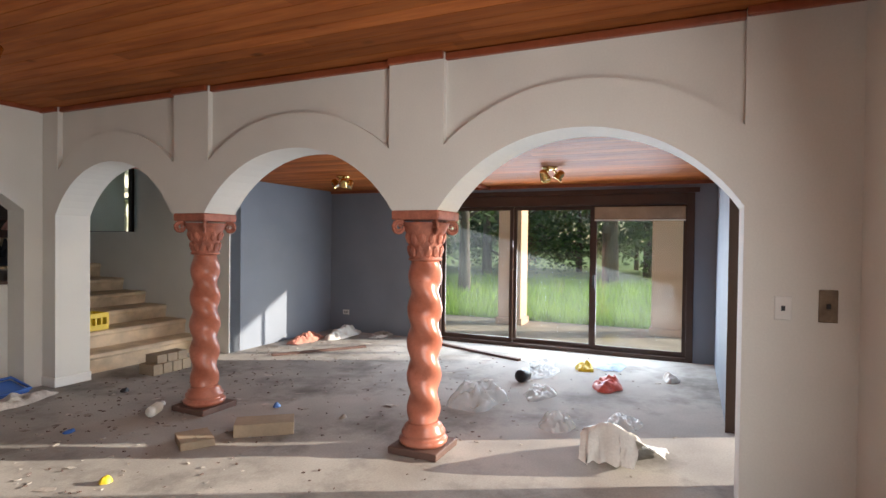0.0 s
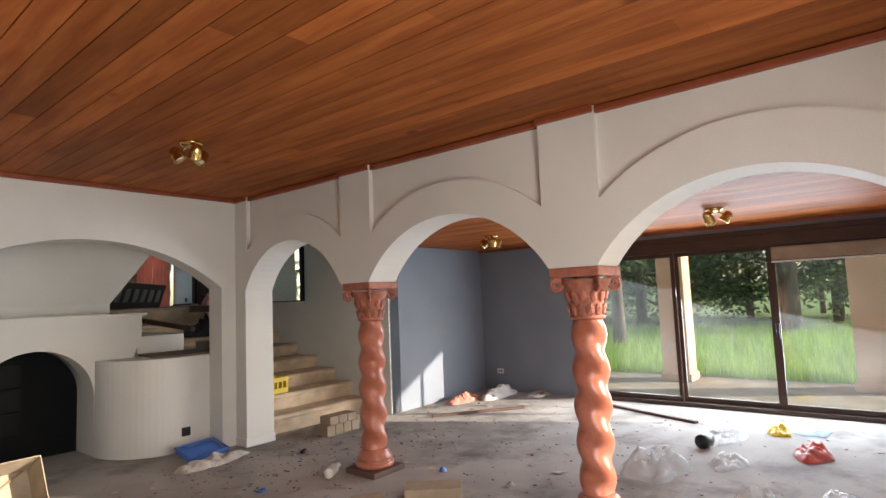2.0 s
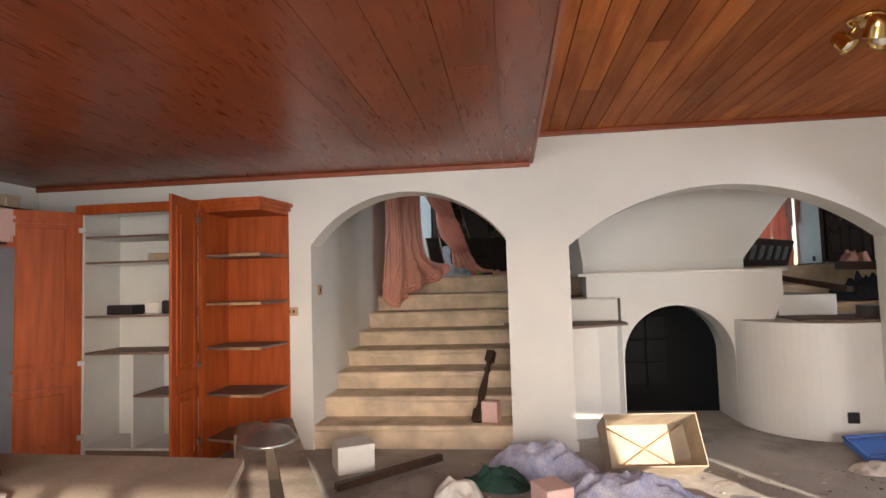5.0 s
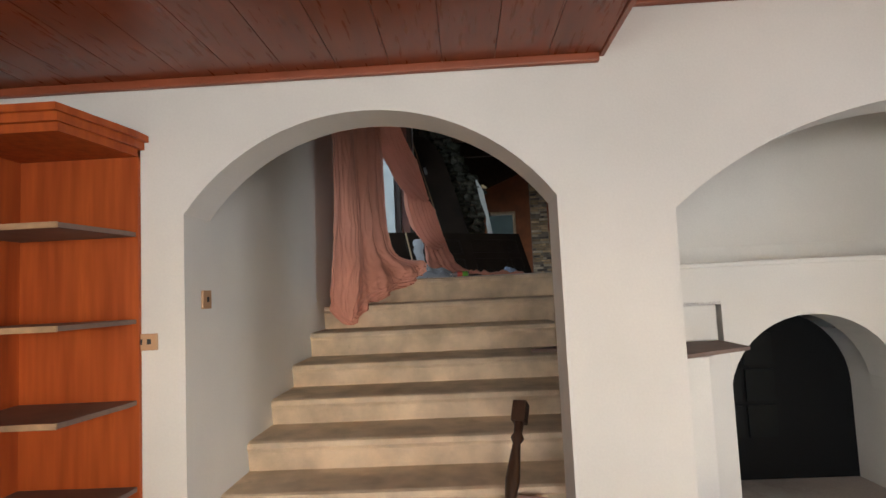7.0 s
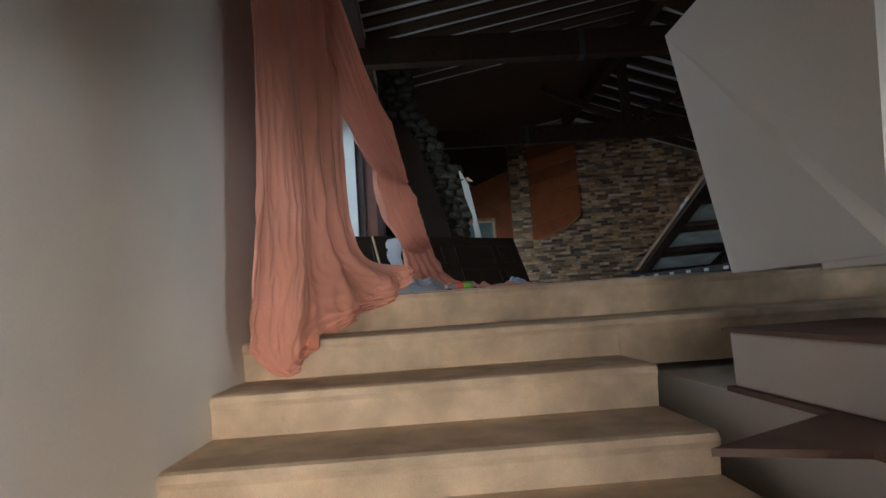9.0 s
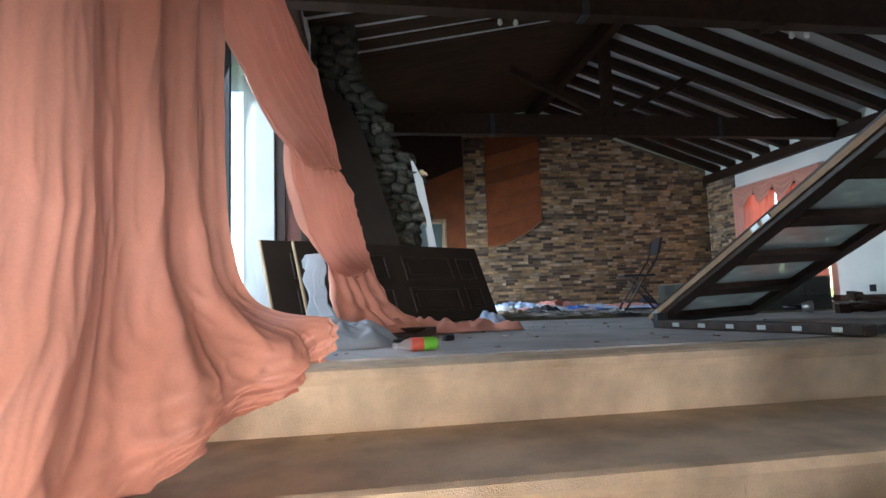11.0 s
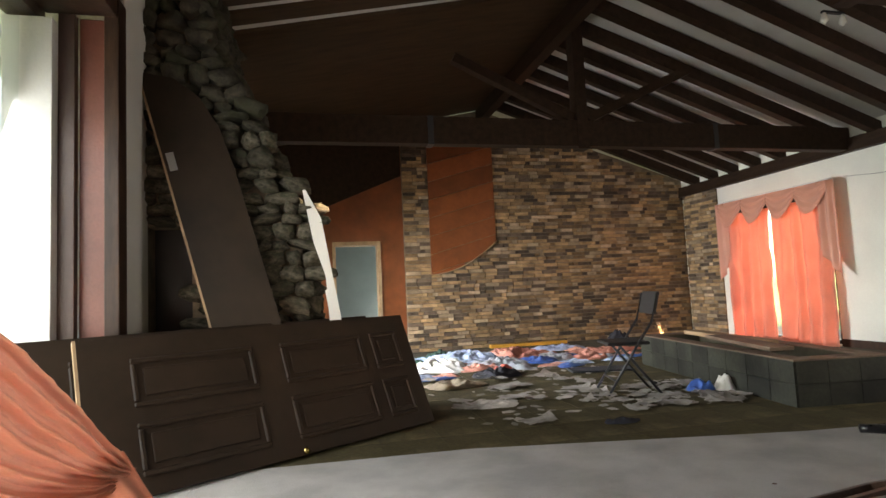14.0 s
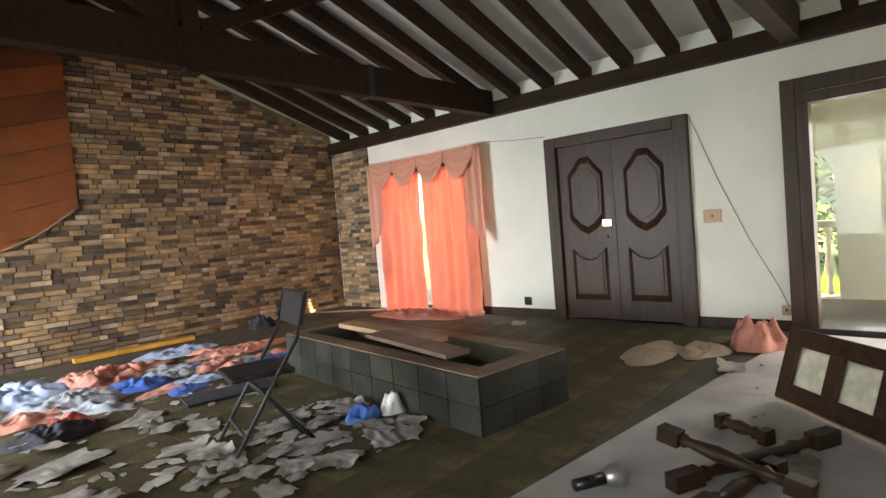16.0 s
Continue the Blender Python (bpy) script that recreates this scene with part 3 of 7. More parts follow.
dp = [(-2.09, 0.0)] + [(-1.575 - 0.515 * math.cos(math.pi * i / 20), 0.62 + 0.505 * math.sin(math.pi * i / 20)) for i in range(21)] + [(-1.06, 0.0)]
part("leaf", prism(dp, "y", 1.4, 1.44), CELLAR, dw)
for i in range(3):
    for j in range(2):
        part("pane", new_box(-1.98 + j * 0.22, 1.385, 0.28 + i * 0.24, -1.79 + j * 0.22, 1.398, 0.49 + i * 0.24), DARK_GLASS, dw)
bm = prism([(3.3, 1.0), (2.505, 1.0), (2.492, 1.2), (2.476, 1.225), (2.486, 1.252), (2.51, 1.26), (3.125, 1.261), (3.112, 1.43), (3.096, 1.455), (3.106, 1.482), (3.13, ZU), (3.3, ZU)], "x", -2.899, 0.329)
structure("stairs_upper_run", bm, CARPET, "upper beige carpeted steps running behind the fireplace", "stairs")

# ---- upper room ----
XL, XR, YB = -4.9, 3.39, 11.68
APX, APZ, EVL, EVR = -0.45, 5.4, 4.5, 4.08
structure("floor_upper", new_box(XL, 3.3, ZU - 0.2, XR + 1.9, YB, ZU), GROUT, "dusty dark floor of the upper room", "floor")
structure("carpet", prism([(XL, 3.3), (3.2, 3.3), (3.3, 5.25), (1.72, 5.47), (-0.38, 5.72), (-2.4, 6.15), (XL, 6.3)], "z", ZU, ZU + 0.008), GREY_CARPET, "pale grey fitted carpet cut off at an angle", "carpet")


def roof_z(x):
    return APZ - (APZ - EVL) * (APX - x) / (APX - XL) if x < APX else APZ - (APZ - EVR) * (x - APX) / (XR - APX)


bm = new_box(XL - 0.2, 0.26, -0.1, XL, 3.5, 4.62)
box(bm, XL - 0.2, 3.5, -0.1, XL, 7.0, ZU + 0.02)
box(bm, XL - 0.2, 3.5, 4.3, XL, 7.0, 4.62)
box(bm, XL - 0.2, 7.0, -0.1, XL, 8.9, 4.62)
# Opening behind the chimney, made only for the upper fill lamp.
box(bm, XL - 0.2, 8.9, -0.1, XL, 10.7, ZU + 0.15)
box(bm, XL - 0.2, 8.9, 3.35, XL, 10.7, 4.62)
box(bm, XL - 0.2, 10.7, -0.1, XL, YB + 0.2, 4.62)
box(bm, XL + 0.002, 6.53, ZU - 0.1, -4.39, 7.0, 4.6)
box(bm, XL + 0.002, 3.5, 4.305, -4.42, 6.53, 4.6)
structure("wall_upper_west", bm, WHITE, "white wall with a large window", "wall")
bm = new_box(XR, YB - 0.9, ZU - 0.2, XR + 0.24, YB + 0.2, 4.3)
box(bm, XR, 10.45, ZU - 0.2, XR + 0.24, YB - 0.9, 4.3)
box(bm, XR, 8.75, 3.55, XR + 0.24, 10.45, 4.3)
box(bm, XR, 7.6, ZU - 0.2, XR + 0.24, 8.75, 4.3)
box(bm, XR, 6.15, 3.5, XR + 0.24, 7.6, 4.3)
box(bm, XR, 5.2, ZU - 0.2, XR + 0.24, 6.15, 4.3)
box(bm, XR, 3.3, 3.55, XR + 0.24, 5.2, 4.3)
box(bm, XR, 0.26, -0.1, XR + 0.24, 3.3, 4.3)
box(bm, XR, 8.75, ZU - 0.2, XR + 0.24, 10.45, ZU + 0.02)
box(bm, XR, 6.15, ZU - 0.2, XR + 0.24, 7.6, ZU)
box(bm, XR, 3.3, ZU - 0.2, XR + 0.24, 5.2, ZU)
structure("wall_upper_east", bm, CREAM, "cream plaster wall with a double door and windows", "wall")
structure("wall_far_stair_end", new_box(2.12, 3.2, -0.1, XR, 3.34, ZU), WHITE, "plain wall below the upper floor", "wall")
structure("wall_far_stair_east", new_box(0.33, 0.0, 2.5, 4.3, 0.2, 5.0), WHITE, "plain wall above the far stairs", "wall")

# gable wall: backing, brickwork comes last
gable = [(-1.85, ZU - 0.2), (XR, ZU - 0.2), (XR, EVR + 0.2), (APX, APZ + 0.1), (-1.85, roof_z(-1.85) + 0.1)]
structure("wall_brick", prism(gable, "y", YB + 0.012, YB + 0.25), MORTAR, "gable wall of mixed brown bricks", "wall")
gl = [(XL - 0.2, ZU - 0.2), (-2.95, ZU - 0.2), (-2.95, 3.25), (-2.27, 3.25), (-2.27, ZU - 0.2), (-1.85, ZU - 0.2), (-1.85, roof_z(-1.85) + 0.1), (XL - 0.2, EVL + 0.1)]
structure("wall_lined", prism(gl, "y", YB + 0.012, YB + 0.25), PANEL_WOOD, "end wall lined with red cedar", "wall")

dk = [(XL, 3.1), (-1.86, 4.36), (-1.86, roof_z(-1.86) + 0.1), (XL, EVL + 0.1)]
structure("wall_lined_top", prism(dk, "y", YB - 0.004, YB + 0.01), BEAM, "dark boarded top of the end wall", "wall")

# roof lining with rafters, tie beam truss
bm = prism([(APX, APZ + 0.16), (XR + 0.5, EVR - 0.06 + 0.16), (XR + 0.5, EVR + 0.25), (APX, APZ + 0.5)], "y", 0.0, YB + 0.3)
structure("ceiling_upper_right", bm, ROOF_WHITE, "white ceiling lining between dark rafters", "ceiling")
bm = prism([(APX, APZ + 0.16), (XL - 0.3, EVL - 0.1 + 0.16), (XL - 0.3, EVL + 0.2), (APX, APZ + 0.5)], "y", 0.0, YB + 0.3)
structure("ceiling_upper_left", bm, ROOF_WHITE, "white ceiling lining behind brown boards", "ceiling")


def rafter(side, y, w, d):
    x1, z1 = (XR + 0.02, EVR - 0.02) if side > 0 else (XL - 0.02, EVL - 0.02)
    return prism([(APX, APZ + 0.17), (APX, APZ + 0.17 - d), (x1, z1 + 0.17 - d), (x1, z1 + 0.17)], "y", y - w / 2, y + w / 2)


roof = thing("roof_frame", "dark-stained timber roof frame with rafters and a tie-beam truss", "roof frame")
y = 0.65
while y < YB - 0.1:
    part("rafter", rafter(1, y, 0.1, 0.15), BEAM, roof)
    y += 0.46
y = 0.665
while y < 7.8:
    part("rafter", rafter(-1, y, 0.21, 0.06), ROOF_BOARD, roof)
    y += 0.33
part("boarding", rafter(-1, (7.84 + YB) / 2, YB - 7.84, 0.06), ROOF_BOARD, roof, "smooth brown boarding of the slope")
part("ridge_beam", new_box(APX - 0.07, 0.3, APZ - 0.12, APX + 0.07, YB, APZ + 0.2), BEAM, roof)
part("wall_plate", new_box(XR - 0.1, 0.3, EVR - 0.12, XR - 0.002, YB, EVR + 0.05), BEAM, roof)
for ty in (8.4, 5.2):
    part("tie_beam", new_box(XL + 0.05, ty - 0.07, 3.98, XR - 0.05, ty + 0.07, 4.27, bevel=0.006), BEAM, roof)
    part("king_post", new_box(-0.40, ty - 0.075, 3.95, -0.27, ty + 0.075, APZ + 0.1), BEAM, roof)
    part("strap", new_box(-2.09, ty - 0.075, 3.97, -2.03, ty + 0.075, 4.275), BLACK, roof)
    part("strap", new_box(1.35, ty - 0.075, 3.97, 1.41, ty + 0.075, 4.275), BLACK, roof)
    for s in (-1, 1):
        m = Matrix.Translation((-0.33 + s * 0.08, ty, 4.3)) @ Matrix.Rotation(s * radians(65), 4, "Y")
        part("brace", new_box(-0.05, -0.05, 0.0, 0.05, 0.05, 1.5, m=m), BEAM, roof)

# ---- twisted columns ----
def barley(z, a):
    return 1.0 + 0.12 * math.cos(2 * (a + 2 * math.pi * (z - 0.2) / 0.46))


def twisted_column(y):
    c = thing("twisted_column", "glazed terracotta barley-twist column with a scrolled capital", "column", pose(0.165, y, 0), "columns of the arcade")
    part("plinth", new_box(-0.18, -0.18, 0, 0.18, 0.18, 0.05, bevel=0.008), BASE_STONE, c, "dark square plinth")
    part("base", lathe([(0.15, 0.05), (0.165, 0.065), (0.168, 0.085), (0.15, 0.1), (0.14, 0.108), (0.152, 0.122), (0.15, 0.14), (0.13, 0.155), (0.132, 0.17), (0.112, 0.185), (0.108, 0.2)], 28), TERRACOTTA, c)
    n = 96
    prof = [(0.102 + 0.008 * math.sin(math.pi * i / n), 0.2 + 1.1 * i / n) for i in range(n + 1)]
    part("shaft", lathe(prof, 28, barley), TERRACOTTA, c)
    cap = lathe([(0.105, 1.3), (0.118, 1.31), (0.105, 1.325), (0.11, 1.4), (0.125, 1.47), (0.16, 1.54), (0.165, 1.56)], 24)
    for k in range(12):
        a = 2 * math.pi * k / 12
        for z, r, s in ((1.36, 0.108, 0.05), (1.45, 0.125, 0.045)):
            m = Matrix.Translation((r * math.cos(a + z * 2), r * math.sin(a + z * 2), z)) @ Matrix.Rotation(a + z * 2, 4, "Z") @ Matrix.Rotation(0.3, 4, "Y") @ Matrix.Diagonal((0.35, 0.6, 1.0, 1))
            q = bmesh.ops.create_icosphere(cap, subdivisions=1, radius=s)
            bmesh.ops.transform(cap, matrix=m, verts=q["verts"])
    part("capital", cap, TERRA_MATT, c, "carved terracotta capital with leaves")
    for sx in (-1, 1):
        for sy in (-1, 1):
            vol = bmesh.new()
            pts = []
            for i in range(26):
                a = i / 25 * 4.6 * math.pi
                r = 0.052 * (1 - i / 30)
                pts.append((0.0, r * math.cos(a), r * math.sin(a)))
            tube(pts, 0.013, 6, vol, 0.6)
            m = Matrix.Translation((sx * 0.135, sy * 0.135, 1.525)) @ Matrix.Rotation(math.atan2(sy, sx) + math.pi / 2, 4, "Z")
            bmesh.ops.transform(vol, matrix=m, verts=vol.verts)
            part("volute", vol, TERRA_MATT, c)
    part("abacus", new_box(-0.175, -0.175, 1.575, 0.175, 0.175, 1.638, bevel=0.012), TERRA_MATT, c)
    return c


twisted_column(-1.95)
twisted_column(-4.01)

# ---- sliding door of the grey room ----
sd = thing("sliding_door", "brown aluminium sliding door with dusty glass", "sliding door")
tagged(sd, kind="structure")
X0, X1 = 4.04, 4.2
for nm, a, b, z0, z1 in (("frame_side", -2.28, -2.36, 0.0, 2.06), ("frame_side", -5.70, -5.62, 0.0, 2.06)):
    part(nm, new_box(X0, b, z0, X1, a, z1, bevel=0.004), FRAME_BROWN, sd)
part("frame_head", new_box(X0, -5.62, 1.92, X1, -2.36, 2.06, bevel=0.004), FRAME_BROWN, sd)
part("frame_sill", new_box(X0, -5.62, 0.0, X1, -2.36, 0.05, bevel=0.004), FRAME_BROWN, sd)
for k, (a, b) in enumerate(((-2.36, -3.42), (-3.42, -4.5), (-4.5, -5.62))):
    xx = 4.1 if k != 1 else 4.14
    p = part("sash", new_box(xx, b, 0.05, xx + 0.03, b + 0.045, 1.92), FRAME_BROWN, sd)
    part("sash_stile", new_box(xx, a - 0.045, 0.05, xx + 0.03, a, 1.92), FRAME_BROWN, p)
    part("sash_rail", new_box(xx, b + 0.045, 0.05, xx + 0.03, a - 0.045, 0.11), FRAME_BROWN, p)
    part("sash_rail", new_box(xx, b + 0.045, 1.87, xx + 0.03, a - 0.045, 1.92), FRAME_BROWN, p)
    g = part("pane", new_box(xx + 0.012, b + 0.045, 0.11, xx + 0.018, a - 0.045, 1.87), GLASS, p)
    g.visible_shadow = False
part("handle", new_box(4.06, -4.535, 0.85, 4.1, -4.505, 1.02, bevel=0.006), BLACK_GLOSS, sd, "black door pull")
bl = thing("roller_blind", "rolled cream blind above the open sash", "blind")
part("blind_roll", new_box(4.05, -5.6, 1.74, 4.095, -4.52, 1.9, bevel=0.015), CARD, bl)
part("blind_rail", new_box(4.045, -5.6, 1.72, 4.098, -4.52, 1.738, bevel=0.005), WHITE_PAINT, bl)
structure("trim_slider_head", new_box(4.035, -5.75, 2.062, 4.06, -2.2, 2.12), FRAME_BROWN, "dark timber pelmet board over the sliding door", "trim")


# ---- spotlights ----
def spotlight(x, y, z, rz, n=3):
    s = thing("ceiling_spotlight", "polished brass ceiling light with three swivel spots", "ceiling light", pose(x, y, z, 0, 0, rz), "brass ceiling lights")
    part("ceiling_plate", lathe([(0.08, 0.0), (0.08, -0.012), (0.06, -0.03), (0.03, -0.035)], 24), BRASS, s)
    for k in range(n):
        a = 2 * math.pi * k / n
        arm = part("arm", tube([(0.03 * math.cos(a), 0.03 * math.sin(a), -0.03), (0.07 * math.cos(a), 0.07 * math.sin(a), -0.06)], 0.01), BRASS, s)
        m = Matrix.Translation((0.1 * math.cos(a), 0.1 * math.sin(a), -0.085)) @ Matrix.Rotation(a, 4, "Z") @ Matrix.Rotation(radians(35), 4, "Y")
        h = lathe([(0.02, 0.05), (0.035, 0.04), (0.042, 0.0), (0.048, -0.045), (0.05, -0.05), (0.04, -0.045), (0.03, -0.02)], 18)
        bmesh.ops.transform(h, matrix=m, verts=h.verts)
        sp = part("spot", h, BRASS, s)
        b = lathe([(0.0, -0.05), (0.028, -0.042), (0.03, -0.02), (0.0, 0.0)], 14)
        bmesh.ops.transform(b, matrix=m, verts=b.verts)
        part("bulb", b, CROCK, sp)
    return s


spotlight(-1.38, -1.8, 2.65, 20)
spotlight(-5.5, -3.37, 2.4, 60)
spotlight(2.3, -4.35, BZ, 40)
spotlight(2.3, -1.85, BZ, 100)


def wall_plate(name, m, material, label, socket=False, w=0.115, h=0.075):
    s = thing(name, label, "socket" if socket else "switch", m)
    part("plate", new_box(-w / 2, -0.012, -h / 2, w / 2, 0, h / 2, bevel=0.004), material, s)
    if socket:
        for dx in (-0.02, 0.02):
            part("outlet_hole", new_box(dx - 0.009, -0.0145, -0.01, dx + 0.009, -0.0122, 0.014), BLACK, s)
    else:
        part("rocker", new_box(-0.009, -0.017, -0.013, 0.009, -0.0122, 0.013, bevel=0.002), BLACK, s)
    return s


wall_plate("power_socket", pose(-5.08, 0, 1.19), OUTLET_TAN, "tan double power socket beside the cabinet", True)
wall_plate("light_switch", pose(-4.9, 0.2, 1.37, 0, 0, 90), OUTLET_TAN, "tan light switch beside the stairs", w=0.09, h=0.09)
wall_plate("light_switch", pose(0.0, -6.1, 1.12, 0, 0, -90), WHITE_PAINT, "white light switch with its plate hanging loose", w=0.075, h=0.12)
wall_plate("empty_switch_box", pose(0.0, -6.29, 1.14, 0, 0, -90), MORTAR, "torn-out switch box with bare plaster", w=0.08, h=0.16)
wall_plate("power_socket", pose(4.06, -0.72, 0.3, 0, 0, -90), WHITE_PAINT, "white power socket on the grey wall", True)
wall_plate("power_socket", pose(-0.42, 0.262, 0.2), BLACK_GLOSS, "black power socket on the fireplace wall", True, 0.09, 0.09)
wall_plate("power_socket", pose(XR, 8.07, 1.68, 0, 0, -90), BLACK_GLOSS, "black power socket on the cream wall", True, 0.1, 0.1)
wall_plate("light_switch", pose(XR, 5.92, 2.56, 0, 0, -90), OUTLET_TAN, "tan switch plate beside the double door", w=0.16, h=0.12)
wall_plate("power_socket", pose(XR, 5.33, 1.68, 0, 0, -90), OUTLET_TAN, "tan power socket on the cream wall", True, 0.12, 0.09)

# ---- double entrance door ----
dd = thing("double_door", "dark carved timber double entrance door in a heavy frame", "door")
part("frame_side", new_box(XR - 0.06, 7.53, ZU, XR + 0.1, 7.67, 3.56, bevel=0.006), DARK_DOOR, dd)
part("frame_side", new_box(XR - 0.06, 6.09, ZU, XR + 0.1, 6.23, 3.56, bevel=0.006), DARK_DOOR, dd)
part("frame_head", new_box(XR - 0.06, 6.23, 3.44, XR + 0.1, 7.53, 3.56, bevel=0.006), DARK_DOOR, dd)
for y0, y1 in ((6.23, 6.88), (6.885, 7.53)):
    lf = part("leaf", new_box(XR - 0.01, y0, ZU + 0.025, XR + 0.04, y1, 3.44), DARK_DOOR, dd)
    yc = (y0 + y1) / 2
    w = 0.21

    def ring(pts, grow, x0, x1):
        c = (sum(p[0] for p in pts) / len(pts), sum(p[1] for p in pts) / len(pts))
        bm = bmesh.new()
        n = len(pts)
        lo = [bm.verts.new((x0, a, b)) for a, b in pts]
        inner = [bm.verts.new((x0, c[0] + (a - c[0]) * grow, c[1] + (b - c[1]) * grow)) for a, b in pts]
        hi = [bm.verts.new((x1, c[0] + (a - c[0]) * (grow + 1) / 2, c[1] + (b - c[1]) * (grow + 1) / 2)) for a, b in pts]
        for i in range(n):
            j = (i + 1) % n
            bm.faces.new((lo[i], lo[j], hi[j], hi[i]))
            bm.faces.new((hi[i], hi[j], inner[j], inner[i]))
        return bm
    up = [(yc - w, 2.62), (yc - 0.1, 2.5), (yc, 2.45), (yc + 0.1, 2.5), (yc + w, 2.62), (yc + w, 3.12), (yc + 0.12, 3.22), (yc + 0.06, 3.3), (yc - 0.06, 3.3), (yc - 0.12, 3.22), (yc - w, 3.12)]
    lo_ = [(yc - w, 1.72), (yc + w, 1.72), (yc + w, 2.3), (yc + 0.1, 2.2), (yc, 2.17), (yc - 0.1, 2.2), (yc - w, 2.3)]
    for q in (up, lo_):
        part("carved_panel", ring(q, 0.82, XR - 0.011, XR - 0.04), DARK_DOOR, lf)
        c = (sum(p[0] for p in q) / len(q), sum(p[1] for p in q) / len(q))
        part("raised_field", prism([(c[0] + (a - c[0]) * 0.7, c[1] + (b - c[1]) * 0.7) for a, b in q], "x", XR - 0.022, XR - 0.011), DARK_DOOR, lf)
part("lock_plate", new_box(XR - 0.02, 6.93, 2.53, XR - 0.011, 7.03, 2.6), BRASS, dd, "pale brass lock plate")
part("knob", lathe([(0.012, 0), (0.02, 0.02), (0.0, 0.035)], 12, centre=(XR - 0.025, 6.98, 2.4)), STEEL, dd)
structure("baseboard_east_far", new_box(XR - 0.015, 7.67, ZU, XR - 0.001, 8.75, ZU + 0.1), DARK_DOOR, "dark skirting", "baseboard")
structure("baseboard_east_near", new_box(XR - 0.015, 5.29, ZU, XR - 0.001, 6.09, ZU + 0.1), DARK_DOOR, "dark skirting", "baseboard")
wire = tube([(XR - 0.02, 8.5, 3.68), (XR - 0.02, 8.1, 3.63), (XR - 0.02, 7.67, 3.6)], 0.003, 6)
solid("loose_cable", wire, BLACK, "thin loose cable strung along the wall", "cable")
wire = tube([(XR - 0.02, 6.08, 3.55), (XR - 0.02, 5.85, 2.9), (XR - 0.02, 5.6, 2.3), (XR - 0.02, 5.4, 1.9), (XR - 0.02, 5.33, 1.72)], 0.003, 6)
solid("loose_cable", wire, BLACK, "thin cable hanging down to a socket", "cable")

# ---- windows of the upper room ----
def window(name, x0, x1, y0, y1, z0, z1, jamb, label, mullions=()):
    w = tagged(thing(name, label, "window"), kind="structure")
    t = 0.09
    part("frame_sill", new_box(x0, y0, z0, x1, y1, z0 + 0.05, bevel=0.004), BLACK, w)
    part("frame_head", new_box(x0, y0, z1 - t, x1, y1, z1, bevel=0.004), jamb, w)
    part("frame_side", new_box(x0, y0, z0 + 0.05, x1, y0 + t, z1 - t, bevel=0.004), jamb, w)
    part("frame_side", new_box(x0, y1 - t, z0 + 0.05, x1, y1, z1 - t, bevel=0.004), jamb, w)
    ys = [y0 + t, *mullions, y1 - t]
    xm = (x0 + x1) / 2
    for m_ in mullions:
        part("mullion", new_box(xm - 0.03, m_ - 0.03, z0 + 0.05, xm + 0.03, m_ + 0.03, z1 - t), BLACK, w)
    for a, b in zip(ys, ys[1:]):
        g = part("pane", new_box(xm - 0.003, a + 0.03, z0 + 0.05, xm + 0.003, b - 0.03, z1 - t), GLASS, w)
        g.visible_shadow = False
    return w


w1 = window("window_1", XL - 0.02, XL + 0.14, 3.5, 6.38, ZU + 0.02, 4.2, FRAME_BROWN, "tall window with red-brown jambs", (3.95, 5.12))
# Added white box: the brightness of the glass edge is painted on it.
part("bright_glass_stand_in", new_box(-4.93, 6.27, ZU + 0.065, -4.68, 6.4, 4.1, bevel=0.004), ROOF_WHITE, w1, "white box standing in for the bright edge of the glass")
part("stop_bead", new_box(-4.679, 6.34, ZU + 0.02, -4.592, 6.39, 4.16, bevel=0.004), FRAME_BROWN, w1)
part("jamb_lining", new_box(-4.59, 6.4, ZU + 0.02, -4.455, 6.5, 4.16, bevel=0.004), FRAME_RED, w1, "red-brown timber jamb lining")
part("architrave", new_box(-4.455, 6.38, ZU + 0.01, -4.375, 6.52, 4.3, bevel=0.006), DARK_DOOR, w1, "dark timber architrave")
part("head_beam", new_box(-4.755, 3.45, 4.17, -4.38, 6.375, 4.3, bevel=0.006), DARK_DOOR, w1, "dark timber head beam")
part("sill_rail", new_box(-4.76, 3.5, ZU + 0.012, -4.7, 6.268, ZU + 0.06, bevel=0.004), BLACK, w1)
window("window_2", XR - 0.05, XR + 0.14, 3.3, 5.2, ZU, 3.55, DARK_DOOR, "dark-framed porch window", ())
window("window_3", XR + 0.08, XR + 0.2, 8.75, 10.45, ZU + 0.02, 3.55, DARK_DOOR, "window behind orange drapes", (9.6,))
bm = new_box(XR - 0.05, 5.2, ZU, XR + 0.03, 5.31, 3.68, bevel=0.006)
box(bm, XR - 0.05, 3.3, 3.56, XR + 0.03, 5.2, 3.68, bevel=0.006)
structure("trim_porch_window", bm, DARK_DOOR, "dark timber architrave of the porch window", "trim")

# ---- orange drapes on the far window ----
def drape(y0, y1, z0, z1, folds, depth, x, seed, flare=0.1):
    def f(u, v):
        k = math.sin(u * folds * 2 * math.pi + 1.6 * noise.noise(Vector((u * 3, seed, v * 0.8))) + 0.6 * math.sin(v * 3 + seed)) * depth * (0.6 + 0.6 * v)
        k += 0.02 * ridge(u * 6, v * 2.5, seed)
        yy = y0 + (y1 - y0) * u
        yy += (yy - (y0 + y1) / 2) * flare * v
        return wob((x + k - 0.02 * v, yy, z1 + (z0 - z1) * v), 5, 0.012, seed)
    return sheet(f, int(folds * 14), 30, 0.004)


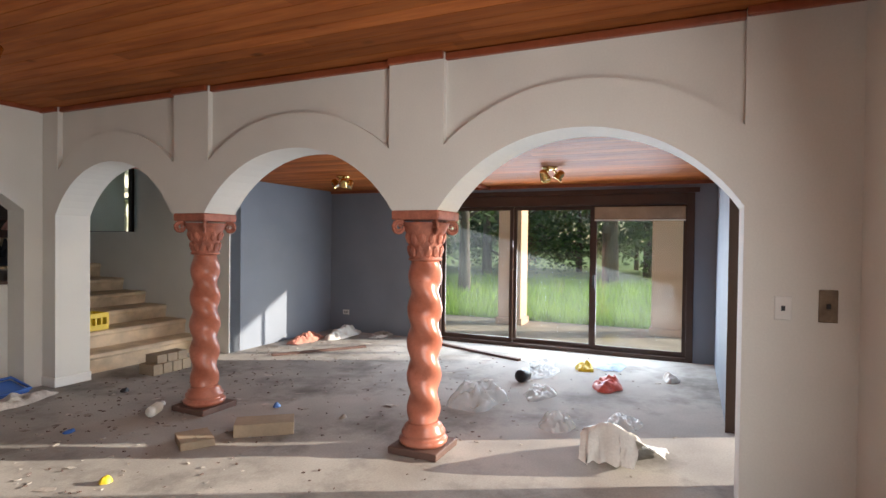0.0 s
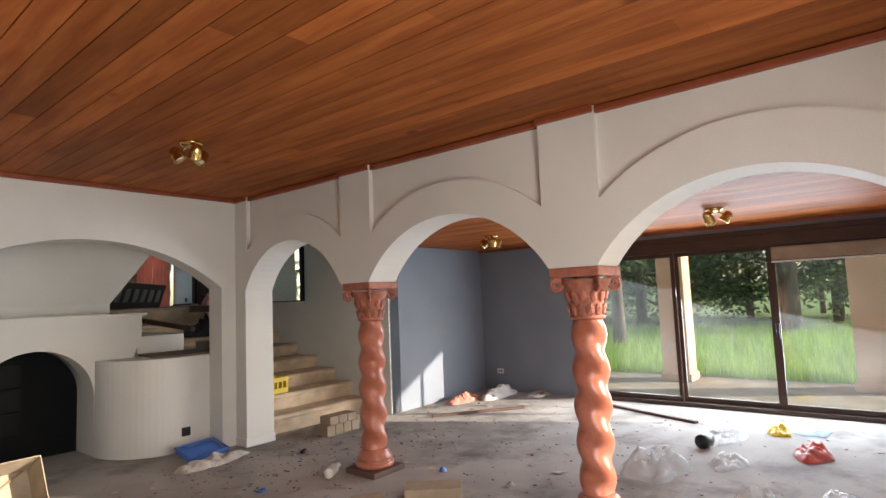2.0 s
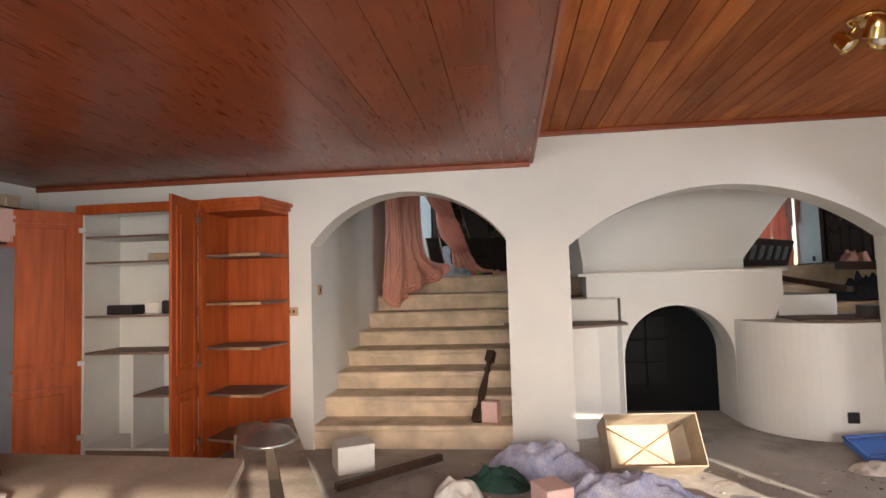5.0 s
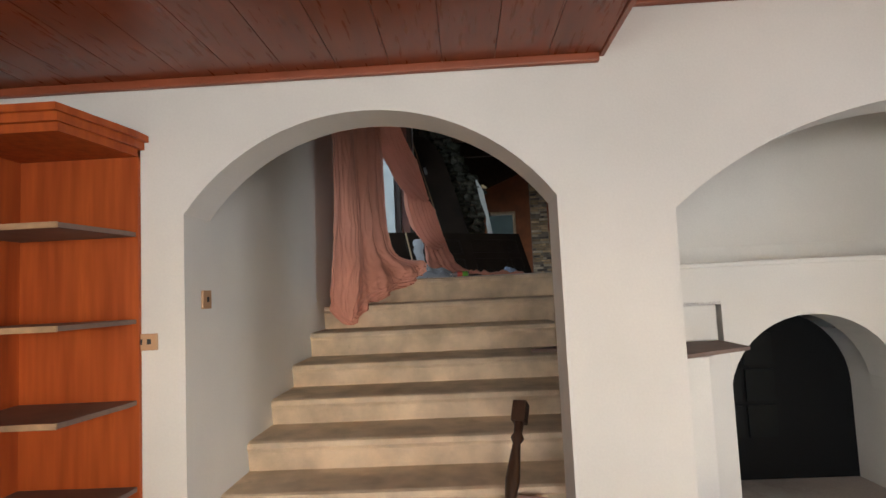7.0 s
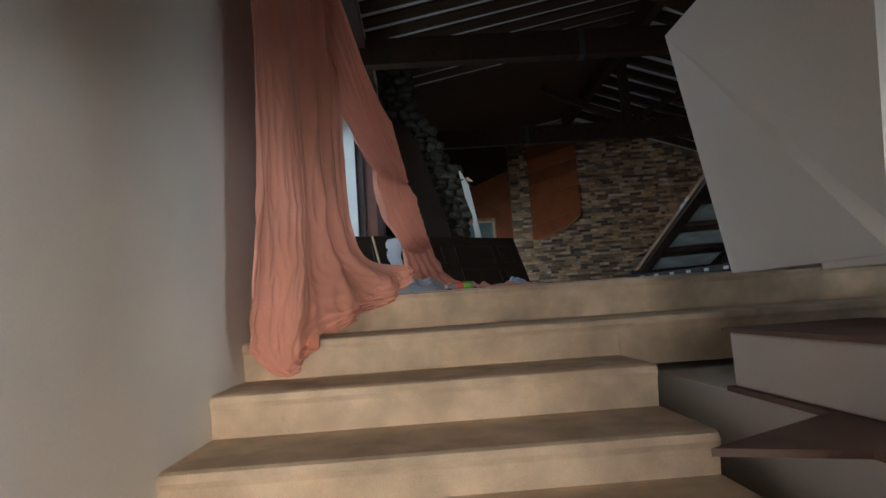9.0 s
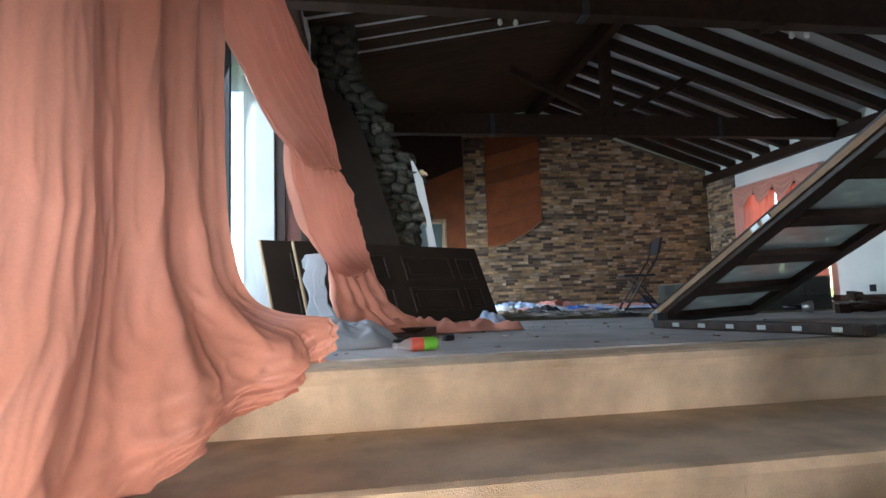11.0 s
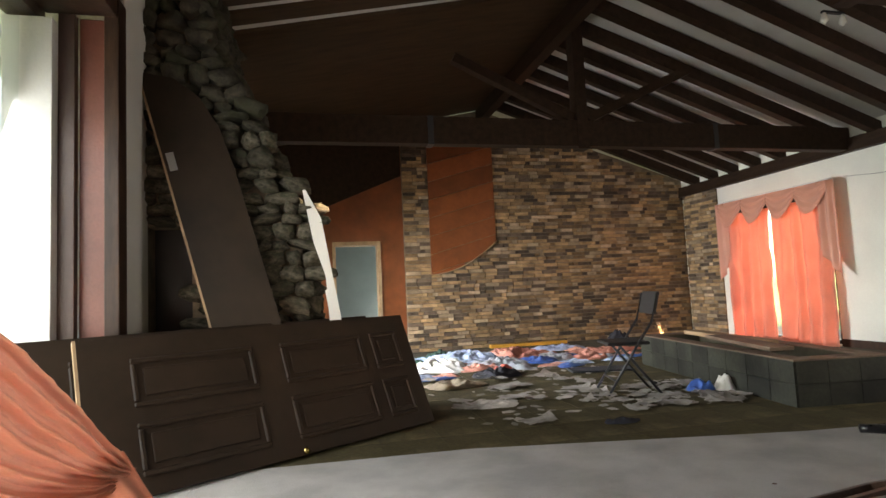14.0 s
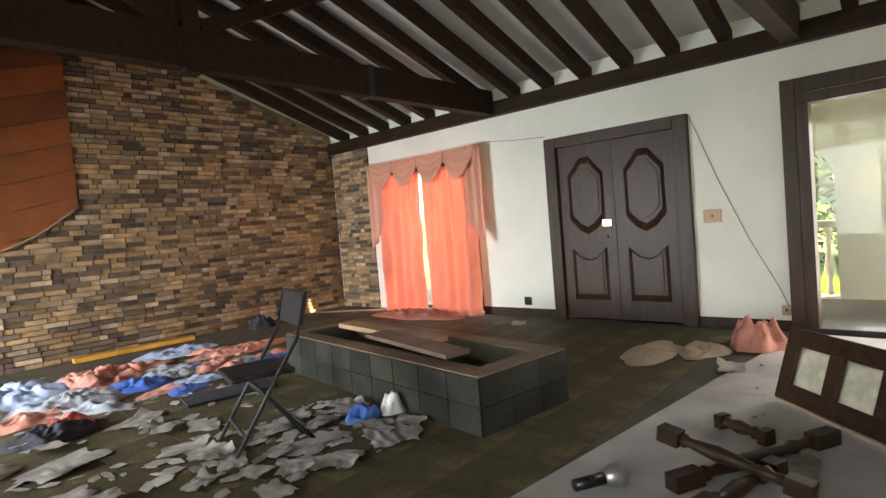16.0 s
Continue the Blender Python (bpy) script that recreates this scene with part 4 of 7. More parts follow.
dr = thing("drapes", "sunlit orange drapes with a swagged valance", "curtain")
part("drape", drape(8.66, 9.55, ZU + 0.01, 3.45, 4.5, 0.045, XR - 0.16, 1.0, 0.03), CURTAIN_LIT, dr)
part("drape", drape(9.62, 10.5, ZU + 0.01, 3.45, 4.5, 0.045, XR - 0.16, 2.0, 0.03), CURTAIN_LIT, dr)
part("curtain_rail", tube([(XR - 0.16, 8.55, 3.66), (XR - 0.16, 10.6, 3.66)], 0.015), WHITE_PAINT, dr)
for k in range(4):
    a, b = 8.6 + k * 0.49, 8.6 + (k + 1) * 0.49

    def f(u, v, a=a, b=b):
        sag = math.sin(math.pi * u)
        z = 3.65 - v * (0.14 + 0.26 * sag) + 0.012 * math.sin(v * 22)
        return (XR - 0.2 - 0.07 * sag * v + 0.012 * math.sin(v * 22), a + (b - a) * u, z)
    part("valance_swag", sheet(f, 14, 16, 0.004), CURTAIN, dr)
for y0, y1 in ((8.5, 8.74), (10.36, 10.62)):
    def f(u, v, y0=y0, y1=y1):
        return (XR - 0.19 + 0.03 * math.sin(u * 12), y0 + (y1 - y0) * u, 3.65 - v * (0.95 + 0.3 * (u if y0 > 9 else 1 - u)))
    part("valance_tail", sheet(f, 14, 10, 0.004), CURTAIN, dr)

# ---- loose-thing makers ----
def heap(cx, cy, z, rx, ry, h, seed, material, name, label, category, rough=1.0, n=40, rz=0.0):
    """A crumpled mound of cloth or film resting at height z."""
    bm = bmesh.new()
    ca, sa = math.cos(rz), math.sin(rz)

    def f(u, v):
        a, r = u * 2 * math.pi, v
        edge = 1 + 0.28 * noise.noise(Vector((math.cos(a) * 1.5 + seed, math.sin(a) * 1.5, seed)))
        x, y = rx * r * edge * math.cos(a), ry * r * edge * math.sin(a)
        d = max(0.0, 1 - r * r)
        w = noise.noise(Vector((x * 9 + seed, y * 9, seed * 2))) * 0.5 + noise.noise(Vector((x * 21, y * 21 + seed, seed))) * 0.28
        w += 0.42 * ridge(x * 6 + seed, y * 8 - seed, seed) + 0.22 * ridge(x * 15 - y * 6, y * 15 + seed, 2 * seed) - 0.25
        zz = h * (d ** 0.7) * (0.75 + rough * w) + 0.004 + 0.012 * max(0.0, w) * rough
        return (cx + x * ca - y * sa, cy + x * sa + y * ca, z + max(0.003, zz))
    sheet(f, n * 2, n // 2, 0.0, bm)
    bmesh.ops.remove_doubles(bm, verts=bm.verts, dist=0.0004)
    return solid(name, bm, material, label, category)


def carton(name, m, w, d, h, material, label, category="box"):
    t = thing(name, label, category, m)
    k = 0.006
    part("side", new_box(-w / 2, -d / 2, 0, -w / 2 + k, d / 2, h), material, t)
    part("side", new_box(w / 2 - k, -d / 2, 0, w / 2, d / 2, h), material, t)
    part("side", new_box(-w / 2 + k, -d / 2, 0, w / 2 - k, -d / 2 + k, h), material, t)
    part("side", new_box(-w / 2 + k, d / 2 - k, 0, w / 2 - k, d / 2, h), material, t)
    part("bottom", new_box(-w / 2 + k, -d / 2 + k, 0, w / 2 - k, d / 2 - k, k), material, t)
    return t


def closed_box(name, m, w, d, h, material, label, category="box"):
    t = thing(name, label, category, m)
    part("body", new_box(-w / 2, -d / 2, 0, w / 2, d / 2, h, bevel=0.004), material, t)
    part("flap", new_box(-w / 2 + 0.002, -d / 2 + 0.002, h, -0.002, d / 2 - 0.002, h + 0.003), material, t)
    part("flap", new_box(0.002, -d / 2 + 0.002, h, w / 2 - 0.002, d / 2 - 0.002, h + 0.003), material, t)
    return t


def board(name, p, q, w, t, material, label, category="timber"):
    p, q = Vector(p), Vector(q)
    m = Matrix.Translation(p) @ (q - p).to_track_quat("X", "Z").to_matrix().to_4x4()
    return solid(name, new_box(0, -w / 2, 0, (q - p).length, w / 2, t, bevel=0.003), material, label, category, m)


def scatter(name, label, category, material, spots, size, z, flat=True):
    """Countless scraps, joined."""
    bm = bmesh.new()
    for x0, y0, x1, y1, n in spots:
        for _ in range(n):
            x, y = random.uniform(x0, x1), random.uniform(y0, y1)
            s = size * random.uniform(0.4, 1.3)
            m = Matrix.Translation((x, y, z + 0.004)) @ Matrix.Rotation(random.uniform(0, 6.3), 4, "Z") @ Matrix.Rotation(random.uniform(-0.13, 0.13), 4, "X")
            k = random.uniform(0.25, 0.9)
            pts = [(-s, -s * k), (s * 0.3, -s * k * 1.1), (s, -s * k * 0.3), (s * 0.8, s * k), (-s * 0.5, s * k * 0.8)]
            lo = [bm.verts.new(m @ Vector((a, b, 0))) for a, b in pts]
            hi = [bm.verts.new(m @ Vector((a * 0.9, b * 0.9, (0.0015 if flat else s * random.uniform(0.2, 0.5))))) for a, b in pts]
            bm.faces.new(hi)
            for i in range(5):
                bm.faces.new((lo[i], lo[(i + 1) % 5], hi[(i + 1) % 5], hi[i]))
    ob = mesh_ob(name, bm, material)
    return tagged(ob, label, category, kind="stuff")


# ---- salmon curtain beside the stairs ----
cu = thing("long_curtain", "salmon satin curtain trailing over the steps, with tied-back swags", "curtain")


def along(points, s):
    """Smooth curve through the points, s from 0 to 1."""
    ps = [Vector(p) for p in points]
    n = len(ps) - 1
    i = min(int(s * n), n - 1)
    t = s * n - i
    a, b, c, d = ps[max(i - 1, 0)], ps[i], ps[i + 1], ps[min(i + 2, n)]
    return 0.5 * (2 * b + (c - a) * t + (2 * a - 5 * b + 4 * c - d) * t * t + (3 * b - a - 3 * c + d) * t ** 3)


HEM = [(-4.79, 2.22, 1.27), (-4.67, 2.26, 1.1), (-4.56, 2.42, 1.19), (-4.4, 2.76, 1.35), (-4.22, 3.0, 1.43), (-4.11, 3.12, 1.52)]


def main_curtain(u, v):
    low = along(HEM, u)
    puff = max(0.0, (u - 0.55) / 0.45)
    p = along([(-4.8 + 0.24 * u, 2.3 + 1.12 * u, 4.3), (-4.79 + 0.29 * u, 2.25 + 1.12 * u, 2.95), (-4.78 + 0.35 * u, 2.2 + 1.1 * u, 1.95 - 0.1 * u),
               (low.x - 0.05 + 0.1 * puff, low.y - 0.02, low.z + 0.11 + 0.02 * puff), low], v ** 0.9)
    g = max(0.0, (v - 0.58) / 0.42)
    k = 2 * math.pi * (u * 3.9 + 0.18 * math.sin(7 * u + 1.0) + 0.1 * noise.noise(Vector((u * 3, v * 2, 4.0))) + 0.55 * g * g * (1 - u))
    broad = 0.5 + 0.5 * math.sin(k)
    fold = (broad ** 1.4) * (0.06 + 0.035 * v) * (1 - 0.5 * g)
    fold += 0.014 * (0.5 + 0.5 * math.sin(2.3 * k + 1.0)) ** 3 * (0.4 + noise.noise(Vector((u * 6, v * 1.5, 8.0))))
    fold += 0.016 * ridge(u * 9 + 1.5 * v, v * 4.5, 3.0) ** 3
    fold += g * 0.03 * ridge(u * 5 + g * 3.2, g * 4.6 - u * 6, 1.7) * (1 - 0.35 * u)
    fold += g * 0.016 * ridge(u * 13 - g * 5, g * 9 + u * 6, 6.2)
    fold += 0.007 * ridge(u * 24, v * 16, 7.0)
    p.x += fold
    p.y -= fold * 0.65
    p.z += 0.02 * g * noise.noise(Vector((u * 9, v * 9, 4.0)))
    step = 1.07 if p.y < 2.44 else 1.272 if p.y < 3.06 else 1.505
    p.z = max(p.z, step + 0.01)
    return p


part("drop", sheet(main_curtain, 190, 150, 0.0), CURTAIN, cu)

EDGE = [(-4.62, 3.5, 4.3), (-4.26, 3.68, 3.15), (-4.11, 3.9, 2.8), (-4.03, 4.26, 2.46)]
EDGE_LOW = [(-4.03, 4.26, 2.47), (-3.94, 4.53, 2.22), (-3.85, 4.78, 1.95)]
LEFT = [(-4.8, 2.95, 4.3), (-4.66, 3.2, 3.3), (-4.45, 3.62, 2.74), (-4.28, 3.95, 2.5), (-4.15, 4.1, 2.42), (-4.05, 4.23, 2.44)]
LEFT_LOW = [(-4.3, 3.96, 2.6), (-4.28, 4.04, 2.25), (-4.18, 4.22, 2.0), (-4.04, 4.45, 1.88), (-3.94, 4.64, 1.88), (-3.87, 4.75, 1.94)]


def swag(left, right, pleats, belly_out, seed):
    def f(u, v):
        a, b = along(left, 0.97 * v), along(right, 0.97 * v)
        p = a.lerp(b, u)
        span = (b - a).length
        belly = math.sin(math.pi * min(1.0, 0.08 + 0.92 * u)) * (1 - v) ** 0.5
        k = (u * pleats + 0.4 * noise.noise(Vector((u * 2.2, v * 2.5, seed))) + 0.3 * v) * 2 * math.pi
        amp = 0.018 + 0.06 * min(1.0, span)
        w = (0.5 + 0.5 * math.sin(k)) ** 1.8 * amp + 0.007 * math.sin(k * 2.1 + v * 4) + 0.018 * noise.noise(Vector((u * 6, v * 6, seed)))
        w += 0.012 * ridge(u * 7 + v * 2, v * 5, seed) ** 3 + 0.005 * ridge(u * 20, v * 12, seed + 2)
        w *= 0.3 + 0.7 * min(1.0, 4 * v + 0.2)
        p.x += 0.8 * w + belly_out * belly
        p.y -= w * 0.7 + belly_out * belly
        return p
    return sheet(f, 90, 70, 0.0)


part("swag", swag(LEFT, EDGE, 8, 0.06, 1.0), CURTAIN, cu)
part("swag", swag(LEFT_LOW, EDGE_LOW, 8, 0.05, 6.0), CURTAIN, cu)


def tail(u, v):
    a = along([(-4.14, 4.36, 2.05), (-4.1, 4.38, 1.85), (-4.08, 4.33, 1.66), (-4.07, 4.28, ZU + 0.02)], v)
    b = along([(-3.86, 4.74, 2.02), (-3.78, 4.82, 1.82), (-3.64, 4.86, 1.64), (-3.4, 4.86, ZU + 0.03)], v)
    p = a.lerp(b, u)
    k = (u + 0.08 * noise.noise(Vector((u * 4, v * 3, 3.0)))) * 5 * 2 * math.pi
    w = (0.5 + 0.5 * math.sin(k)) ** 1.5 * 0.035 + 0.05 * v * noise.noise(Vector((u * 8, v * 7, 6.0)))
    return Vector((p.x + w * 0.6, p.y - w, max(ZU + 0.014, p.z + 0.5 * w * v)))


part("tail", sheet(tail, 80, 36, 0.005), CURTAIN, cu)


def trail(u, v):
    x = -3.85 + 1.0 * u
    y = 4.72 + 0.04 * u + (v - 0.5) * (0.34 - 0.1 * u) + 0.03 * noise.noise(Vector((u * 6, 1.0, 2)))
    z = ZU + 0.02 + 0.11 * (1 - 0.7 * u) * math.sin(math.pi * v) * (0.7 + 1.1 * noise.noise(Vector((u * 9, v * 4, 2))))
    z += 0.05 * abs(noise.noise(Vector((u * 14, v * 9, 7)))) * math.sin(math.pi * v)
    return (x, y, max(z, ZU + 0.012))


part("train", sheet(trail, 60, 20, 0.004), CURTAIN, cu)


def net(u, v):
    k = math.sin(u * 2.6 * 2 * math.pi + 2 * v) * 0.02 + 0.05 * noise.noise(Vector((u * 3, v * 5, 2.0)))
    return (-4.22 + 0.1 * u + 0.09 * v * v * (0.5 + u) + k, 4.3 - 0.16 * v * v - 0.08 * u, 2.0 - (2.0 - ZU - 0.02) * v)


part("net_lining", sheet(net, 40, 14, 0.0), SHEER, cu, "white net lining")
heap(-4.02, 3.98, ZU + 0.008, 0.33, 0.24, 0.15, 3.0, SHEER, "white_sheet", "crumpled white sheet on the carpet", "sheet", 0.45, 50)
heap(-3.05, 4.85, ZU + 0.03, 0.14, 0.1, 0.1, 5.0, BLUE_SHEET, "pale_cloth", "pale blue cloth on the curtain's end", "cloth", 0.8)

bt = thing("drink_bottle", "clear plastic drink bottle with a red and green label", "bottle", pose(-3.66, 3.53, ZU + 0.038, 0, 90, 194) @ Matrix.Scale(0.75, 4))
part("bottle_body", lathe([(0.0, -0.12), (0.035, -0.118), (0.038, -0.1), (0.038, 0.06), (0.03, 0.09), (0.014, 0.12), (0.014, 0.14)], 18), PLASTIC_BAG, bt)
part("label_red", lathe([(0.039, -0.02), (0.0395, -0.019), (0.0395, 0.055), (0.039, 0.056)], 18), RED_BAG, bt, "red label half")
part("label_green", lathe([(0.039, -0.1), (0.0395, -0.099), (0.0395, -0.021), (0.039, -0.02)], 18), mat("green_label", (0.2, 0.6, 0.05), 0.4), bt, "green label half")
part("cap", lathe([(0.016, 0.138), (0.016, 0.158), (0.0, 0.159)], 12), WHITE_PAINT, bt)

fr = thing("picture_frame", "empty dark frame lying on the carpet", "frame", pose(-3.83, 4.5, ZU + 0.03, 4, 0, -20))
for a in ((-0.34, -0.2, 0.34, -0.15), (-0.34, 0.15, 0.34, 0.2), (-0.34, -0.15, -0.29, 0.15), (0.29, -0.15, 0.34, 0.15)):
    part("rail", new_box(a[0], a[1], -0.02, a[2], a[3], 0.02, bevel=0.005), DARK_DOOR, fr)
part("backing", new_box(-0.29, -0.15, -0.012, 0.29, 0.15, -0.004), BROWN_DOOR, fr)
for x, y in ((-3.72, 3.92), (-3.45, 4.05)):
    solid("plastic_clip", new_box(-0.03, -0.02, 0, 0.03, 0.02, 0.03, bevel=0.006), BLACK_GLOSS, "small black plastic clip on the carpet", "clip", pose(x, y, ZU + 0.008, 0, 0, 30))


# ---- panel doors fallen against the fireplace ----
def panel_door(m, label):
    d = thing("panel_door", label, "door", m, "fallen panel doors")
    L, W = 2.04, 0.84
    part("leaf", new_box(-0.112, 0, -0.018, L, W, 0.014, bevel=0.003), BROWN_DOOR, d)
    part("edge_strip", new_box(-0.125, 0, -0.018, -0.112, W, 0.014), RAW_WOOD, d, "raw timber edge")
    for y0, y1 in ((0.09, 0.36), (0.44, 0.71)):
        for x0, x1 in ((0.12, 0.8), (0.98, 1.6), (1.68, 1.92)):
            q = bmesh.new()
            for a in ((x0, y0, x1, y0 + 0.03), (x0, y1 - 0.03, x1, y1), (x0, y0 + 0.03, x0 + 0.03, y1 - 0.03), (x1 - 0.03, y0 + 0.03, x1, y1 - 0.03)):
                box(q, a[0], a[1], 0.0145, a[2], a[3], 0.03)
            bmesh.ops.bevel(q, geom=list(q.edges), offset=0.008, segments=1, affect="EDGES")
            f = part("moulding", q, BROWN_DOOR, d)
            part("panel_field", new_box(x0 + 0.06, y0 + 0.06, 0.0145, x1 - 0.06, y1 - 0.06, 0.024, bevel=0.006), BROWN_DOOR, f)
    part("door_latch", lathe([(0.02, 0.0145), (0.02, 0.03), (0.0, 0.034)], 10, centre=(1.0, 0.02, 0.0)), BRASS, d)
    return d


ex = Vector((0.86, 0.51, 0.0)).normalized()
lean = Vector((-0.17, 0.29, 0.74)).normalized()
nz_ = ex.cross(lean).normalized()
mdoor = Matrix(((ex.x, lean.x, nz_.x, -4.22), (ex.y, lean.y, nz_.y, 5.84), (ex.z, lean.z, nz_.z, ZU + 0.025), (0, 0, 0, 1)))
panel_door(mdoor, "dark brown panelled door fallen on its side")
panel_door(Matrix.Translation((-0.25, -0.08, 0.03)) @ Matrix.Translation(nz_ * -0.05) @ mdoor, "dark brown panelled door leaning behind another")

# arched leaf leaning on the chimney
al = thing("arched_leaf", "brown arched cupboard leaf leaning on the stone chimney", "door")
a0, a1 = Vector((-3.72, 6.62, ZU)), Vector((-4.42, 6.93, 4.05))
up_ = (a1 - a0).normalized()
rt = Vector((1, 0.1, 0))
rt = (rt - up_ * rt.dot(up_)).normalized()
nn = rt.cross(up_)
ml = Matrix(((rt.x, up_.x, nn.x, a0.x), (rt.y, up_.y, nn.y, a0.y), (rt.z, up_.z, nn.z, a0.z), (0, 0, 0, 1)))
Lh = (a1 - a0).length
q = prism([(0, 0), (0.42, 0), (0.42, Lh - 0.8), (0.40, Lh - 0.5), (0.33, Lh - 0.25), (0.2, Lh - 0.08), (0.0, Lh)], "z", -0.02, 0.02)
bmesh.ops.transform(q, matrix=ml, verts=q.verts)
part("leaf", q, BROWN_DOOR, al)
q = new_box(-0.014, 0, -0.02, -0.0005, Lh, 0.02)
bmesh.ops.transform(q, matrix=ml, verts=q.verts)
part("edge_strip", q, RAW_WOOD, al, "raw timber edge")
q = new_box(0.02, Lh - 0.75, 0.021, 0.07, Lh - 0.62, 0.027)
bmesh.ops.transform(q, matrix=ml, verts=q.verts)
part("hinge", q, STEEL, al)

# torn lining beside the chimney
tl = thing("torn_lining", "torn white wall lining hanging in strips", "wall lining")
part("sheet", prism([(-3.36, 3.3), (-3.22, 3.02), (-3.1, 2.3), (-3.04, 1.8), (-3.1, 1.86), (-3.13, 2.25), (-3.17, 2.1), (-3.2, 2.6), (-3.28, 2.85)], "y", 6.93, 6.938), WHITE, tl)
for k in range(3):
    part("strip", tube([(-3.2 + 0.03 * k, 6.94 + k * 0.03, 2.5 - 0.15 * k), (-3.14 + 0.025 * k, 6.96 + k * 0.04, 2.1), (-3.12 + 0.04 * k, 7.0 + k * 0.05, ZU + 0.006)], 0.008, 5), WHITE_PAINT, tl)



# ---- stone chimney ----
ch = thing("stone_chimney", "rough mossy fieldstone chimney tapering upwards", "fireplace")


def chimney_right(z):
    return -3.28 if z < 3.1 else max(-3.95, -3.38 - (z - 3.1) * 0.44)


core = prism([(XL, ZU), (-4.42, ZU), (-4.42, 3.0), (-4.12, 3.0), (-4.12, ZU), (-3.36, ZU), (-3.36, 3.06), (-3.5, 3.15), (-3.97, 4.3), (-3.97, 5.0), (XL, 5.0)], "y", 7.06, 8.2)
part("core", core, MORTAR, ch)
# Shade inside the fire opening, put in as a black sheet.
part("recess", new_box(-4.42, 7.3, ZU, -4.12, 7.34, 3.0), BLACK, ch, "black sheet giving the fire recess its shade")
stones = []
for k in range(7):
    q = bmesh.new()
    bmesh.ops.create_icosphere(q, subdivisions=2, radius=0.5)
    for vv in q.verts:
        vv.co = wob(vv.co, 2.4, 0.3, k * 3.7)
        vv.co = Vector([max(-0.38, min(0.38, c)) for c in vv.co])
        vv.co = wob(vv.co, 7.0, 0.09, k * 1.9)
    for f_ in q.faces:
        f_.smooth = True
    me = bpy.data.meshes.new("stone")
    q.to_mesh(me)
    q.free()
    me.materials.append(STONE)
    stones.append(me)


laid = []
stone_vs, stone_fs = [], []


def lay_stone(x, y, z, sx, sy, sz):
    m = Matrix.Translation((x + random.uniform(-0.015, 0.015), y + random.uniform(-0.035, 0.02), z)) @ Matrix.Rotation(random.uniform(-0.3, 0.3), 4, "Y") @ Matrix.Rotation(random.uniform(-0.4, 0.4), 4, "Z") @ Matrix.Diagonal((sx, sy * random.uniform(0.8, 1.5), sz * random.uniform(0.85, 1.15), 1))
    me = random.choice(stones)
    if len(laid) < 300:
        ob = new("stone", me)
        ob.parent = ch
        ob.matrix_local = m
        laid.append(ob)
        return
    base = len(stone_vs)
    stone_vs.extend(m @ v.co for v in me.vertices)
    stone_fs.extend(tuple(base + i for i in p.vertices) for p in me.polygons)


z = ZU + 0.04
while z < 4.85:
    hgt = random.uniform(0.065, 0.135)
    x = XL + 0.08
    while x < chimney_right(z) - 0.05:
        w = random.uniform(0.1, 0.24)
        if not (-4.45 < x + w / 2 < -4.1 and z < 2.98):
            lay_stone(x + w / 2, 7.04, z + hgt / 2, w * 1.3, 0.19, hgt * 1.35)
        x += w
    yy = 7.12
    while yy < 8.15:
        w = random.uniform(0.12, 0.26)
        lay_stone(chimney_right(z) - 0.02, yy + w / 2, z + hgt / 2, 0.19, w * 1.3, hgt * 1.35)
        yy += w
    z += hgt
me = bpy.data.meshes.new("stonework")
me.from_pydata(stone_vs, [], stone_fs)
me.polygons.foreach_set("use_smooth", [True] * len(me.polygons))
me.materials.append(STONE)
ob = new("stonework", me)
ob.parent = ch
ob["kind"] = "stuff"

# ---- folding chair ----
fc = thing("folding_chair", "black metal folding chair standing open", "chair", pose(-0.6, 7.3, ZU, 0, 0, -15))
for s in (-0.2, 0.2):
    part("front_leg", tube([(-0.25, s, 0), (0.02, s, 0.42), (0.16, s, 0.62), (0.22, s, 0.86)], 0.012), BLACK, fc)
    part("rear_leg", tube([(0.22, s * 0.85, 0), (-0.12, s * 0.85, 0.43)], 0.012), BLACK, fc)
part("stretcher", tube([(-0.17, -0.2, 0.13), (-0.17, 0.2, 0.13)], 0.009), BLACK, fc)
part("stretcher", tube([(0.17, -0.17, 0.1), (0.17, 0.17, 0.1)], 0.009), BLACK, fc)
part("seat", new_box(-0.22, -0.19, 0.425, 0.14, 0.19, 0.455, bevel=0.012), BLACK, fc)
part("backrest", new_box(-0.012, -0.2, 0.0, 0.012, 0.2, 0.2, m=Matrix.Translation((0.19, 0, 0.68)) @ Matrix.Rotation(radians(14), 4, "Y"), bevel=0.01), BLACK, fc)

# ---- planter ----
pl = thing("raised_planter", "low slate-clad planter box filled with rubble", "planter", pose(0.08, 6.23, ZU, 0, 0, -8))
PW, PL_, PH = 0.78, 2.5, 0.345
part("core", prism([(0.012, 0.012), (PW - 0.012, 0.012), (PW - 0.012, PL_ - 0.012), (0.012, PL_ - 0.012)], "z", 0, 0.2), GROUT, pl)
for a in ((0.012, 0.012, PW - 0.012, 0.14), (0.012, PL_ - 0.14, PW - 0.012, PL_ - 0.012), (0.012, 0.14, 0.14, PL_ - 0.14), (PW - 0.14, 0.14, PW - 0.012, PL_ - 0.14)):
    part("kerb", new_box(a[0], a[1], 0.2, a[2], a[3], PH - 0.012), GROUT, pl)
    part("cap", new_box(a[0] - 0.01, a[1] - 0.01, PH - 0.012, a[2] + 0.01, a[3] + 0.01, PH, bevel=0.003), TOP_TILE, pl, "worn brown cap tiles")
ts = PL_ / 9
